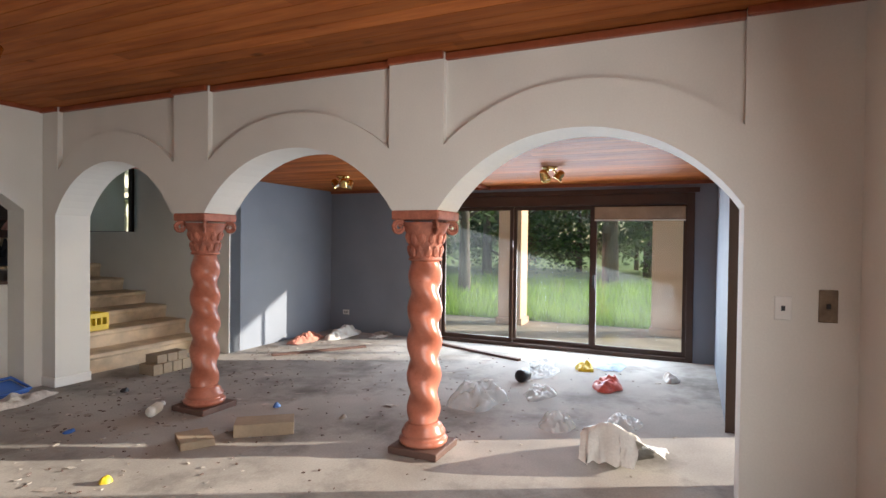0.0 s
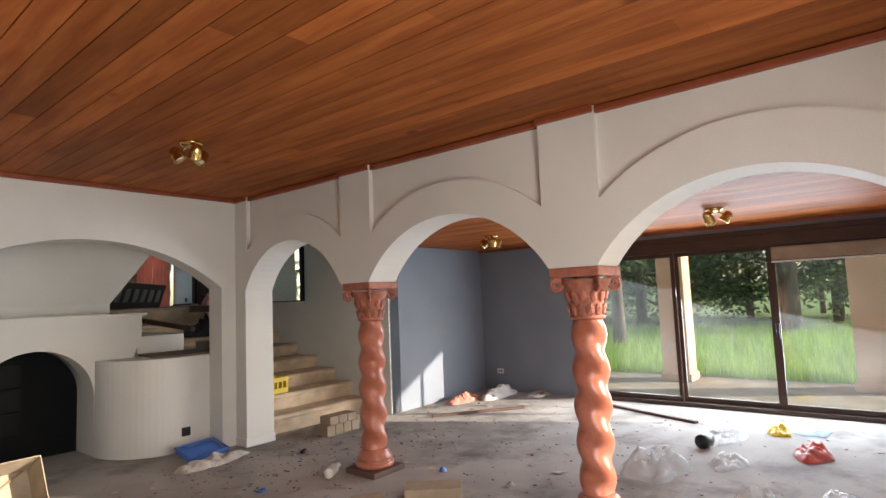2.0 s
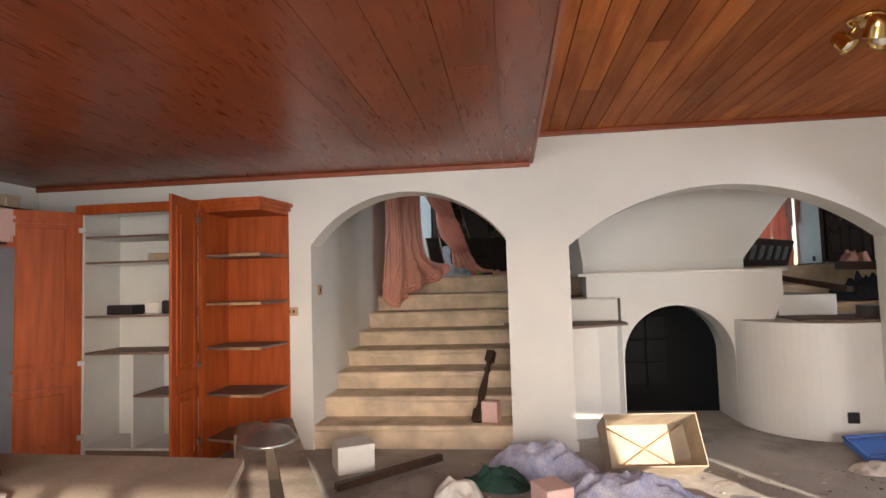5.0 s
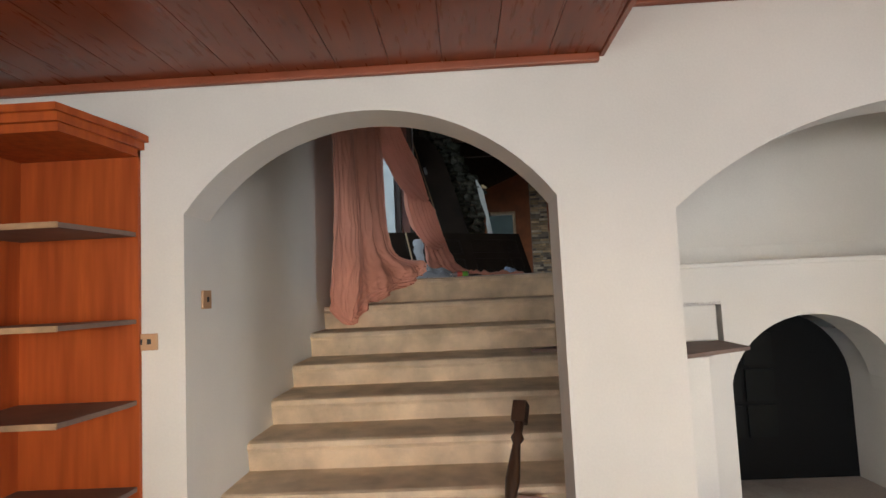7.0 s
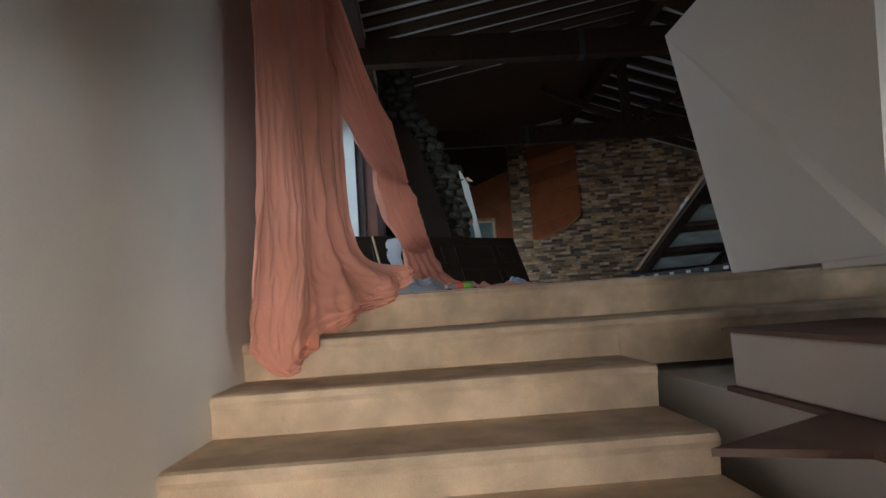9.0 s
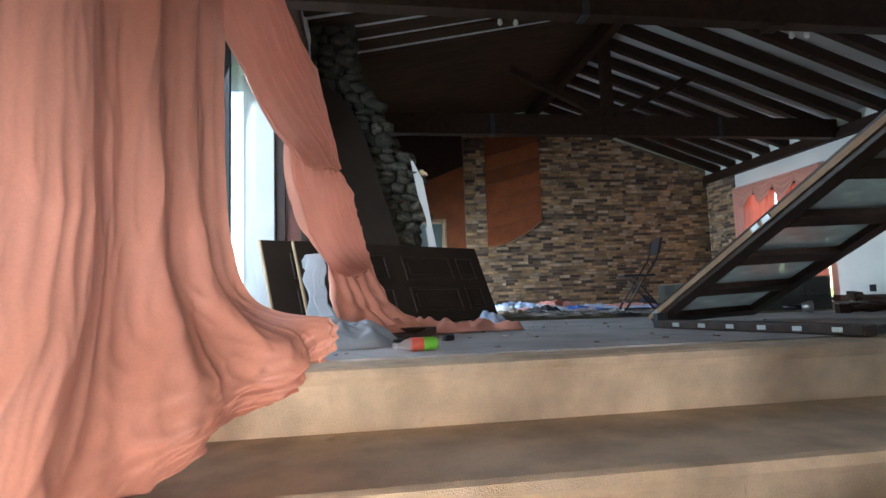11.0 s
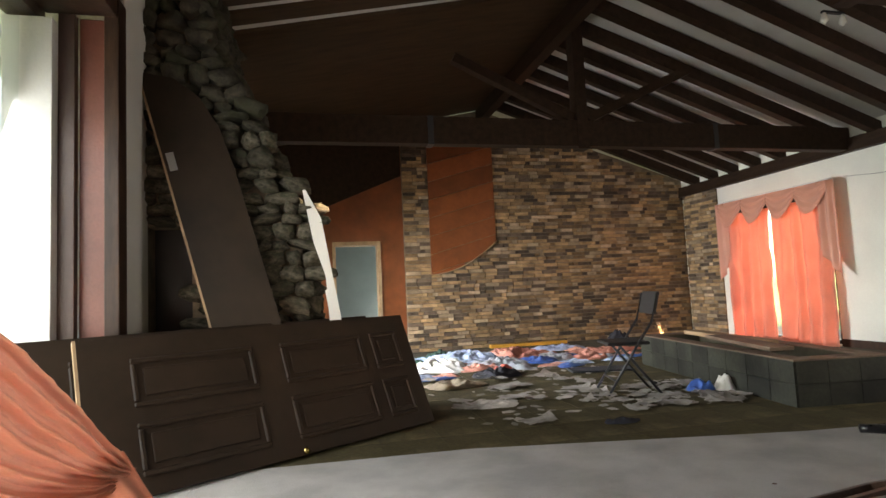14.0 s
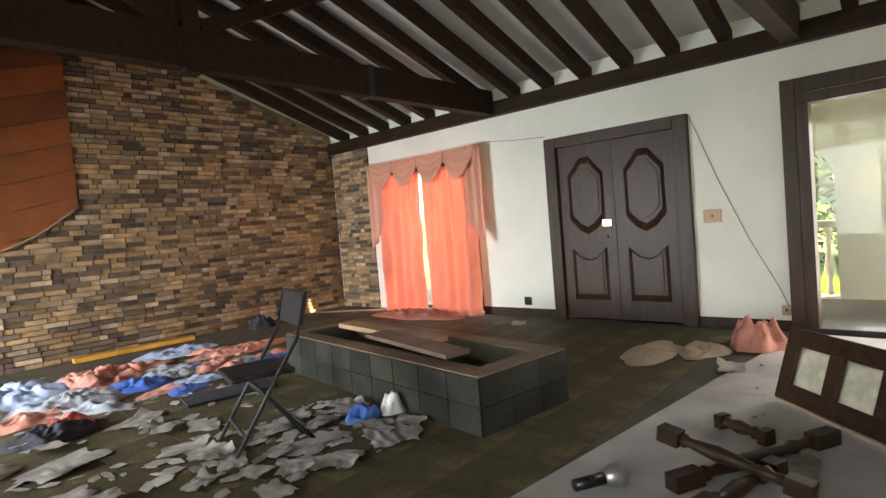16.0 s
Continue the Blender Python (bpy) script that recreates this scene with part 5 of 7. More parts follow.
for i in range(9):
    for j in range(2):
        for x0 in (-0.002, PW - 0.010):
            part("tile", new_box(x0, i * ts + 0.003, j * 0.166 + 0.002, x0 + 0.012, (i + 1) * ts - 0.003, j * 0.166 + 0.164), PLANTER, pl)
for i in range(3):
    for j in range(2):
        for y0 in (-0.002, PL_ - 0.010):
            part("tile", new_box(0.012 + i * 0.252, y0, j * 0.166 + 0.002, 0.012 + i * 0.252 + 0.248, y0 + 0.012, j * 0.166 + 0.164), PLANTER, pl)
board("old_board", (0.35, 6.6, ZU + 0.36), (0.55, 7.6, ZU + 0.38), 0.2, 0.03, TOP_TILE, "warped brown board lying in the planter")
board("old_board", (0.62, 7.0, ZU + 0.355), (0.8, 8.3, ZU + 0.36), 0.16, 0.04, RAW_WOOD, "weathered board lying on the planter")

# ---- glazed doors and turned posts on the landing ----
def glazed_door(m, label, L=2.04, W=0.82, n=5, t=0.02):
    g = thing("glazed_door", label, "door", m, "loose glazed doors")
    part("stile", new_box(0, 0, -t, L, 0.1, t, bevel=0.004), DARK_DOOR, g)
    part("stile", new_box(0, W - 0.1, -t, L, W, t, bevel=0.004), DARK_DOOR, g)
    step = (L - 0.1) / n
    for i in range(n + 1):
        part("rail", new_box(i * step, 0.1, -t, i * step + 0.1, W - 0.1, t, bevel=0.004), DARK_DOOR, g)
    for i in range(n):
        part("pane", new_box(i * step + 0.1, 0.1, -0.003, (i + 1) * step, W - 0.1, 0.003), GRIMY_GLASS, g)
    part("edge_strip", new_box(0.0, -0.012, -t * 0.3, L, -0.0005, t * 0.45), RAW_WOOD, g, "worn pale timber edge")
    return g


ex = Vector((0.068, -1.02, 0.49)).normalized()
sd_ = Vector((0.93, 0.25, -0.05))
sd_ = (sd_ - ex * sd_.dot(ex)).normalized()
nn = ex.cross(sd_)
tilted = glazed_door(Matrix(((ex.x, sd_.x, nn.x, -1.97), (ex.y, sd_.y, nn.y, 4.61), (ex.z, sd_.z, nn.z, ZU + 0.055), (0, 0, 0, 1))), "dark glazed door tilted up off the carpet", t=0.04)
for x0 in (0.05, 1.08, 1.16):
    part("hinge", new_box(x0, -0.018, -0.012, x0 + 0.06, -0.0125, 0.018, bevel=0.002), STEEL, tilted, "pale worn hinge plate")
rl = thing("rail_panel", "dark timber rail with pale fixing plates on the carpet", "timber")
r0, r1 = Vector((-2.06, 4.3, ZU + 0.009)), Vector((-1.74, 3.2, ZU + 0.009))
mr_ = Matrix.Translation(r0) @ (r1 - r0).to_track_quat("X", "Z").to_matrix().to_4x4()
for nm, bx, mt in (("rail", (0, -0.05, 0, 1.15, 0.05, 0.05), DARK_DOOR), ("moulding", (0, 0.062, 0, 1.12, 0.2, 0.04), BLACK_GLOSS), ("foot", (-0.04, -0.045, 0.0, -0.001, 0.045, 0.09), BLACK)):
    q = new_box(*bx, bevel=0.006)
    bmesh.ops.transform(q, matrix=mr_, verts=q.verts)
    part(nm, q, mt, rl)
for k in range(6):
    q = new_box(0.12 + k * 0.18, -0.0545, 0.014, 0.165 + k * 0.18, -0.0505, 0.036)
    bmesh.ops.transform(q, matrix=mr_, verts=q.verts)
    part("fixing_plate", q, STEEL, rl, "pale metal fixing plate")
ex = Vector((-0.69, -0.73, 0)).normalized()
lean = Vector((0.22, -0.2, 0.95)).normalized()
lean = (lean - ex * lean.dot(ex)).normalized()
nn = ex.cross(lean)
glazed_door(Matrix(((ex.x, lean.x, nn.x, 1.40), (ex.y, lean.y, nn.y, 5.06), (ex.z, lean.z, nn.z, ZU + 0.03), (0, 0, 0, 1))), "dark glazed door lying on its long edge", W=0.42, n=6)


def turned_post(p, q, label, r=0.036):
    p, q = Vector(p), Vector(q)
    L = (q - p).length
    t = thing("turned_post", label, "baluster", Matrix.Translation(p) @ (q - p).to_track_quat("Z", "Y").to_matrix().to_4x4(), "loose balusters")
    part("square_end", new_box(-r, -r, 0, r, r, L * 0.16, bevel=0.004), DARK_DOOR, t)
    prof = [(r * k, L * z) for k, z in ((0.6, 0.16), (0.95, 0.19), (0.6, 0.22), (0.75, 0.3), (1.0, 0.42), (0.8, 0.55), (0.55, 0.68), (0.95, 0.72), (0.6, 0.76), (0.7, 0.84))]
    part("turning", lathe(prof, 14), DARK_DOOR, t)
    part("square_end", new_box(-r, -r, L * 0.84, r, r, L, bevel=0.004), DARK_DOOR, t)
    return t


turned_post((0.0, 5.18, ZU + 0.05), (0.85, 4.72, ZU + 0.055), "dark turned newel post lying on the carpet")
turned_post((0.28, 5.32, ZU + 0.15), (0.18, 4.7, ZU + 0.06), "dark turned baluster resting across another")
turned_post((0.82, 5.22, ZU + 0.05), (0.68, 4.95, ZU + 0.05), "short broken dark baluster on the carpet")
turned_post((-0.15, 5.02, ZU + 0.05), (0.4, 4.86, ZU + 0.05), "dark turned baluster lying on the carpet")
turned_post((-3.5, 0.1, 0.21), (-3.36, 0.46, 0.76), "dark turned newel post leaning up the steps")
tc = thing("torch", "silver torch with a glass lens on the carpet", "torch", pose(-0.12, 5.42, ZU + 0.06, 90, 0, 60))
part("head", lathe([(0.03, 0.0), (0.05, 0.05), (0.055, 0.08), (0.05, 0.085), (0.0, 0.07)], 18), STEEL, tc)
part("handle", lathe([(0.0, -0.14), (0.025, -0.14), (0.028, 0.0)], 14), BLACK_GLOSS, tc)

# ---- heaps, sheets and boards on the upper floor ----
Z1 = ZU + 0.006
for x, y, rx, ry, h, sd, mt, nm, lb in (
        (-1.3, 10.1, 0.55, 0.4, 0.12, 1.1, BLUE_SHEET, "blanket", "pale blue bedding heaped on the floor"),
        (-0.75, 10.0, 0.4, 0.35, 0.14, 2.2, PINK_CLOTH, "garment", "salmon pink clothes in a heap"),
        (-1.8, 9.6, 0.4, 0.4, 0.1, 3.3, WHITE_BAG, "bed_sheet", "white linen strewn on the floor"),
        (-1.05, 9.5, 0.4, 0.28, 0.08, 4.4, SHEER, "net_curtain", "thin pale fabric strewn on the floor"),
        (-1.55, 10.6, 0.35, 0.25, 0.1, 5.5, GREEN_CLOTH, "cloth", "dark green cloth on the floor"),
        (-1.75, 10.2, 0.42, 0.3, 0.07, 11.1, BLUE_SHEET, "blanket", "pale blue sheet trodden flat on the floor"),
        (-0.35, 10.35, 0.4, 0.22, 0.06, 12.2, PINK_CLOTH, "garment", "pink clothing strewn over the floor"),
        (-0.55, 9.55, 0.3, 0.22, 0.06, 13.3, BLUE, "towel", "blue towel among the strewn clothes"),
        (-1.4, 9.3, 0.35, 0.2, 0.05, 14.4, PINK_CLOTH, "garment", "faded pink garment lying flat"),
        (-2.1, 10.0, 0.3, 0.25, 0.06, 15.5, GREEN_CLOTH, "cloth", "dark green cloth bunched on the floor"),
        (-0.2, 9.8, 0.4, 0.25, 0.05, 16.6, SHEER, "bed_sheet", "white bed linen spread on the floor"),
        (0.25, 10.7, 0.45, 0.25, 0.05, 17.7, BLUE_SHEET, "blanket", "pale blue blanket spread by the brick wall"),
        (0.7, 10.1, 0.6, 0.22, 0.05, 6.6, PINK_CLOTH, "cloth_strip", "pink cloth spread along the floor"),
        (1.6, 11.2, 0.2, 0.16, 0.16, 7.7, DARK_CLOTH, "jacket", "black jacket dropped by the brick wall"),
        (-1.35, 8.7, 0.26, 0.2, 0.09, 8.8, DARK_CLOTH, "jacket", "dark clothing with red lining on the floor"),
        (-1.25, 8.85, 0.16, 0.12, 0.08, 8.1, RED_BAG, "cloth_scrap", "small red cloth on the floor"),
        (-1.95, 8.3, 0.32, 0.2, 0.05, 9.9, CARD, "sacking", "mustard sacking flat on the floor"),
        (-0.05, 7.1, 0.14, 0.1, 0.09, 1.7, BLUE, "blue_bag", "bright blue bag among papers"),
        (0.12, 7.0, 0.09, 0.07, 0.13, 2.7, WHITE_BAG, "paper_wad", "crumpled white paper wad"),
        (2.7, 5.45, 0.26, 0.2, 0.26, 3.7, PINK_CLOTH, "pink_cushion", "salmon cushion slumped by the wall"),
        (2.35, 5.75, 0.25, 0.16, 0.06, 4.7, CARD, "paper_sack", "torn brown paper sack on the floor"),
        (2.2, 6.1, 0.42, 0.2, 0.025, 5.7, CARD, "door_mat", "crumpled brown mat in front of the door"),
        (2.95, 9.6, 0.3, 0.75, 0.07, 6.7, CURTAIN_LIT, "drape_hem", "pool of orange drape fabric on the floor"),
        (-1.9, 7.3, 0.28, 0.16, 0.025, 6.1, PAPER, "trampled_sheet", "trampled pale sheet on the dirty floor"),
        (-1.25, 6.35, 0.14, 0.05, 0.04, 7.1, DARK_CLOTH, "dark_glove", "dark cloth scrap on the floor")):
    heap(x, y, Z1, rx, ry, h, sd, mt, nm, lb, "cloth" if mt is not PAPER else "paper")
garments = ((BLUE_SHEET, "pale blue garment crumpled among the clothes"), (PINK_CLOTH, "salmon pink garment crumpled on the floor"), (SHEER, "white garment trodden into the floor"),
            (BLUE, "deep blue garment dropped on the floor"), (DARK_CLOTH, "dark garment dropped among the clothes"), (CURTAIN, "peach cloth strewn over the floor"))
rnd = random.Random(21)
for k in range(34):
    mt, lb = garments[rnd.choice((0, 0, 1, 1, 2, 2, 3, 4, 5, 5))]
    gx_ = rnd.uniform(-2.3, 0.9)
    heap(gx_, rnd.uniform(9.0, 10.6) + 0.12 * gx_, Z1, rnd.uniform(0.14, 0.34), rnd.uniform(0.08, 0.18), rnd.uniform(0.02, 0.055), 20 + k * 1.3, mt, "garment", lb, "clothes", 1.1, 28, rnd.uniform(-0.6, 0.6))
for i, (x, y, w, d, r) in enumerate(((-1.45, 8.05, 0.5, 0.3, 20), (-0.95, 7.65, 0.3, 0.2, -30), (-0.5, 7.0, 0.42, 0.25, 15), (-0.1, 6.65, 0.3, 0.2, 40), (-0.7, 7.95, 0.3, 0.22, 60),
                                     (0.05, 7.35, 0.28, 0.2, -20), (-0.3, 7.5, 0.3, 0.21, 10), (-0.9, 8.5, 0.4, 0.25, 35), (-1.6, 7.5, 0.35, 0.2, 5), (1.97, 5.45, 0.3, 0.21, 15), (2.9, 7.9, 0.3, 0.21, 30),
                                     (-0.15, 6.85, 0.26, 0.2, 75), (-0.62, 6.75, 0.3, 0.2, -50), (-1.1, 7.1, 0.22, 0.15, 20), (0.5, 4.85, 0.3, 0.25, 10), (-1.75, 6.6, 0.3, 0.18, 10), *[(-0.45 + 0.5 * math.sin(k * 2.4), 7.05 + 0.4 * math.cos(k * 1.7), 0.2 + 0.02 * (k % 5), 0.15 + 0.015 * (k % 4), k * 47) for k in range(16)], *[(-1.5 + 0.7 * math.sin(k * 2.1), 7.9 + 0.8 * math.cos(k * 1.3), 0.24, 0.17, k * 61) for k in range(10)])):
    m = pose(x, y, ZU + (0.012 if i == 14 else 0.007) + 0.0006 * i, 0, 0, r)

    def f(u, v, w=w, d=d, i=i):
        curl = max(0.0, u + v - 1.45) ** 2 * (0.25 if i % 2 else 0.06)
        ragged = 0.82 + 0.3 * noise.noise(Vector((u * 2.5, v * 2.5, i * 3.1)))
        return (w * (u - 0.5) * ragged, d * (v - 0.5) * ragged, 0.004 + 0.02 * abs(noise.noise(Vector((u * 3, v * 3, i)))) + 0.5 * curl)
    solid("loose_sheet", sheet(f, 12, 9, 0.0), PAPER, "soiled sheet of paper on the floor", "paper", m, "papers on the floor")
scatter("paper_scraps", "torn scraps of paper littering the dark floor", "litter", PAPER, [(-2.3, 6.6, 0.0, 9.5, 150), (-2.2, 9.0, 0.5, 11.0, 60), (-0.8, 6.6, 0.1, 7.7, 90)], 0.055, ZU + 0.006)
scatter("plaster_crumbs", "small dark crumbs on the pale carpet", "litter", BASE_STONE, [(-4.5, 3.4, 2.5, 5.4, 120)], 0.014, ZU + 0.008, False)
board("orange_board", (-0.55, 11.45, ZU + 0.01), (0.75, 11.4, ZU + 0.01), 0.12, 0.05, mat("orange_painted_board", (0.75, 0.36, 0.05), 0.5), "orange painted board along the brick wall")
board("dark_mat", (-0.55, 8.6, ZU + 0.008), (0.1, 8.45, ZU + 0.008), 0.3, 0.02, DARK_CLOTH, "thin dark blue mat flat on the floor")


# ---- spots under the rafters ----
def bulb_pair(x, y, z):
    s = thing("track_spot", "small white twin spotlight under the rafters", "spotlight", pose(x, y, z), "rafter spotlights")
    part("bar", new_box(-0.12, -0.015, -0.02, 0.12, 0.015, 0.0), BLACK, s)
    for dx in (-0.1, 0.1):
        part("bulb", lathe([(0.015, -0.02), (0.025, -0.05), (0.035, -0.1), (0.0, -0.13)], 12, centre=(dx, 0, 0)), CROCK, s)


bulb_pair(1.3, 6.68, roof_z(1.3) - 0.02)
bulb_pair(-2.05, 7.4, roof_z(-2.05) + 0.1)

# ---- cedar panel on the bricks, back doorway ----
cp = thing("cedar_panel", "red cedar panel with a curved lower edge set in the brickwork", "wall panel")
for k in range(9):
    lo, hi = [], []
    for i in range(9):
        x = -1.42 + 1.13 * i / 8
        base = 2.73 + 0.52 * ((x + 1.42) / 1.13) ** 1.9
        topz = min(4.95, roof_z(x) + 0.1)
        s0 = 2.45 + k * 0.30 + 0.28 * (x + 1.42)
        s1 = s0 + 0.292
        a, b = max(base, s0), min(topz, s1)
        if b - a > 0.004:
            lo.append((x, a))
            hi.append((x, b))
    if len(lo) > 1:
        part("board", prism(lo + hi[::-1], "y", YB - 0.05, YB - 0.02), PANEL_WOOD, cp)
part("edge_trim", tube([(-1.42 + 1.13 * i / 10, YB - 0.055, 2.72 + 0.52 * (i / 10) ** 1.9) for i in range(11)], 0.012, 6), RAW_WOOD, cp)
df = thing("back_doorway", "timber-framed doorway to a teal back room", "door frame")
tagged(df, kind="structure")
for a in ((-2.99, -2.94, ZU, 3.3), (-2.28, -2.23, ZU, 3.3)):
    part("jamb", new_box(a[0], YB - 0.01, a[2], a[1], YB + 0.27, a[3]), RAW_WOOD, df)
part("head", new_box(-2.94, YB - 0.01, 3.24, -2.28, YB + 0.27, 3.3), RAW_WOOD, df)
bm = new_box(-4.2, YB + 0.25, ZU - 0.1, -4.1, 15.0, 3.9)
box(bm, -1.1, YB + 0.25, ZU - 0.1, -1.0, 15.0, 3.9)
box(bm, -4.1, 14.9, ZU - 0.1, -1.7, 15.0, 3.9)
box(bm, -1.2, 14.9, ZU - 0.1, -1.1, 15.0, 3.9)
box(bm, -1.7, 14.9, ZU - 0.1, -1.2, 15.0, 2.0)
box(bm, -1.7, 14.9, 2.5, -1.2, 15.0, 3.9)
structure("wall_back_room", bm, TEAL_WALL, "teal-grey walls of the back room", "wall")
structure("ceiling_back_room", new_box(-4.2, YB + 0.25, 3.9, -1.0, 15.0, 4.0), ROOF_WHITE, "plain ceiling of the back room", "ceiling")
structure("floor_back_room", new_box(-4.2, YB, ZU - 0.1, -1.0, 15.0, ZU - 0.004), GREY_CARPET, "pale floor of the back room", "floor")
area_lamp("back_room_light", (-1.45, 14.85, 2.25), (-2.8, 12.5, 2.0), 0.48, 0.48, 5)

# ---- kitchen end of the first room ----
# The gap in this wall is unseen and holds the added west fill.
bm = new_box(-7.75, -3.2, 0, -7.55, 0.0, 2.4)
box(bm, -7.75, -6.42, 0, -7.55, -5.6, 2.4)
box(bm, -7.75, -5.6, 2.2, -7.55, -3.2, 2.4)
structure("wall_west", bm, WHITE, "white plaster wall of the kitchen end", "wall")

cab = thing("tall_cabinet", "orange timber pantry cabinet with doors open on white shelves", "cabinet")
CY = -0.45
part("back", new_box(-6.7, -0.02, 0.1, -5.69, -0.004, 2.1), SHELF_WHITE, cab)
part("side", new_box(-6.72, CY, 0, -6.7, -0.004, 2.12), SHELF_WHITE, cab)
part("side", new_box(-5.69, CY, 0, -5.655, -0.004, 2.12), CABINET_WOOD, cab)
part("plinth", new_box(-6.7, CY + 0.03, 0, -5.69, CY + 0.05, 0.12), DARK_SHELF, cab)
part("floor_board", new_box(-6.7, CY, 0.12, -5.69, -0.02, 0.14), SHELF_WHITE, cab)
part("top_board", new_box(-6.7, CY, 2.1, -5.69, -0.004, 2.12), SHELF_WHITE, cab)
for z, mt in ((0.89, DARK_SHELF), (1.195, SHELF_WHITE), (1.645, SHELF_WHITE), (1.86, SHELF_WHITE)):
    sh = part("shelf", new_box(-6.7, CY + 0.02, z, -5.69, -0.02, z + 0.02), mt, cab)
    part("shelf_edge", new_box(-6.7, CY + 0.012, z + 0.001, -5.69, CY + 0.0195, z + 0.019), DARK_SHELF, sh)
part("shelf", new_box(-6.27, CY + 0.02, 0.54, -5.69, -0.02, 0.56), DARK_SHELF, cab)
part("divider", new_box(-6.29, CY + 0.02, 0.14, -6.27, -0.02, 0.89), SHELF_WHITE, cab)
part("top_rail", new_box(-6.76, CY - 0.035, 2.06, -5.66, CY - 0.001, 2.14, bevel=0.006), CABINET_WOOD, cab)
part("end_back", new_box(-5.655, -0.024, 0.0, -5.1, -0.004, 2.1), CABINET_WOOD, cab)
for z in (0.18, 0.54, 0.915, 1.275, 1.67):
    s_ = part("end_shelf", prism([(-5.654, -0.025), (-5.654, -0.39), (-5.42, -0.44), (-5.16, -0.44), (-5.11, -0.09), (-5.11, -0.025)], "z", z, z + 0.02), DARK_SHELF, cab)
    part("shelf_edge", new_box(-5.42, -0.452, z - 0.002, -5.16, -0.4405, z + 0.022, bevel=0.002), RAW_WOOD, s_, "pale bare shelf edge")
for z0, z1, g in ((2.04, 2.075, 0.0), (2.075, 2.11, 0.02), (2.11, 2.14, 0.04)):
    part("cornice", prism([(-5.655, -0.004), (-5.655, -0.42 - g), (-5.44, -0.46 - g), (-5.15 + g * 0.5, -0.46 - g), (-5.1 + g, -0.06 - g), (-5.1 + g, -0.004)], "z", z0, z1), CABINET_WOOD, cab)


def cab_door(m, w, h):
    d = part("cabinet_door", new_box(0, -0.022, 0, w, 0, h, bevel=0.003), CABINET_WOOD, cab)
    d.matrix_local = m
    for z0, z1 in ((0.08, 0.58), (0.72, h - 0.08)):
        q = bmesh.new()
        for y0 in (-0.035, 0.0005):
            for a in ((0.06, z0, w - 0.06, z0 + 0.025), (0.06, z1 - 0.025, w - 0.06, z1), (0.06, z0 + 0.025, 0.085, z1 - 0.025), (w - 0.085, z0 + 0.025, w - 0.06, z1 - 0.025)):
                box(q, a[0], y0, a[1], a[2], y0 + 0.0125, a[3])
        f = part("moulding", q, CABINET_WOOD, d)
        for y0 in (-0.034, 0.0005):
            part("raised_panel", new_box(0.12, y0, z0 + 0.06, w - 0.12, y0 + 0.0115, z1 - 0.06, bevel=0.005), CABINET_WOOD, f)
    for z in (0.15, 0.75, h - 0.15):
        part("hinge", new_box(-0.02, 0.0, z - 0.02, 0.03, 0.02, z + 0.02), STEEL, d)
    return d


cab_door(pose(-6.71, CY - 0.01, 0.08, 0, 0, 230), 0.56, 2.0)
cab_door(pose(-5.67, CY - 0.04, 0.06, 0, 0, -83), 0.43, 2.06)
for i, (x, z, w, h, mt, nm) in enumerate(((-6.45, 1.216, 0.3, 0.08, BLACK, "dark shoe box"), (-6.16, 1.216, 0.13, 0.1, WHITE_PAINT, "small white carton"), (-6.02, 1.216, 0.12, 0.11, BLACK, "small black packet"), (-5.83, 1.216, 0.17, 0.06, PLASTIC_BAG, "crumpled clear packet"), (-6.1, 1.666, 0.22, 0.06, CARD, "brown wooden tray"), (-5.8, 0.911, 0.2, 0.05, GREEN_CLOTH, "green packet"))):
    solid("shelf_clutter", new_box(-w / 2, -0.07, 0, w / 2, 0.07, h, bevel=0.012), mt, nm + " lying on the pantry shelf", "box", pose(x, -0.28, z, 0, 0, 8 * (i - 2)))

fridge = thing("fridge", "pale grey upright fridge beside the pantry", "fridge")
ENAMEL = mat("grey_enamel", (0.25, 0.26, 0.28), 0.4, var=0.05)
part("body", new_box(-7.54, -1.35, 0.02, -7.04, -0.7, 1.78, bevel=0.012), ENAMEL, fridge)
part("fridge_door", new_box(-7.035, -1.35, 0.06, -7.0, -0.7, 1.78, bevel=0.01), ENAMEL, fridge)
part("badge", new_box(-7.0, -1.2, 1.64, -6.997, -1.1, 1.69), BLACK, fridge)
ku = thing("wall_cupboard", "dark red kitchen cupboard over the fridge", "cupboard")
part("body", new_box(-7.54, -1.35, 1.8, -7.03, -0.6, 2.1), DARK_DOOR, ku)
for y0, y1, mt in ((-1.34, -1.12, RED_TRIM), (-1.1, -0.7, PINK_BOX)):
    cd = part("cupboard_door", new_box(-7.028, y0, 1.82, -7.008, y1, 2.08, bevel=0.005), mt, ku)
    part("raised_panel", new_box(-7.0075, y0 + 0.05, 1.87, -6.999, y1 - 0.05, 2.03, bevel=0.004), mt, cd)
ov = thing("oven_tower", "tall dark oven tower with an orange cupboard door above", "oven")
part("side_panel", new_box(-7.54, -1.56, 0, -6.98, -1.36, 2.12), BEAM, ov)
part("oven_front", new_box(-7.54, -2.6, 0, -7.02, -1.565, 1.8), mat("dull_green_enamel", (0.07, 0.085, 0.065), 0.3), ov)
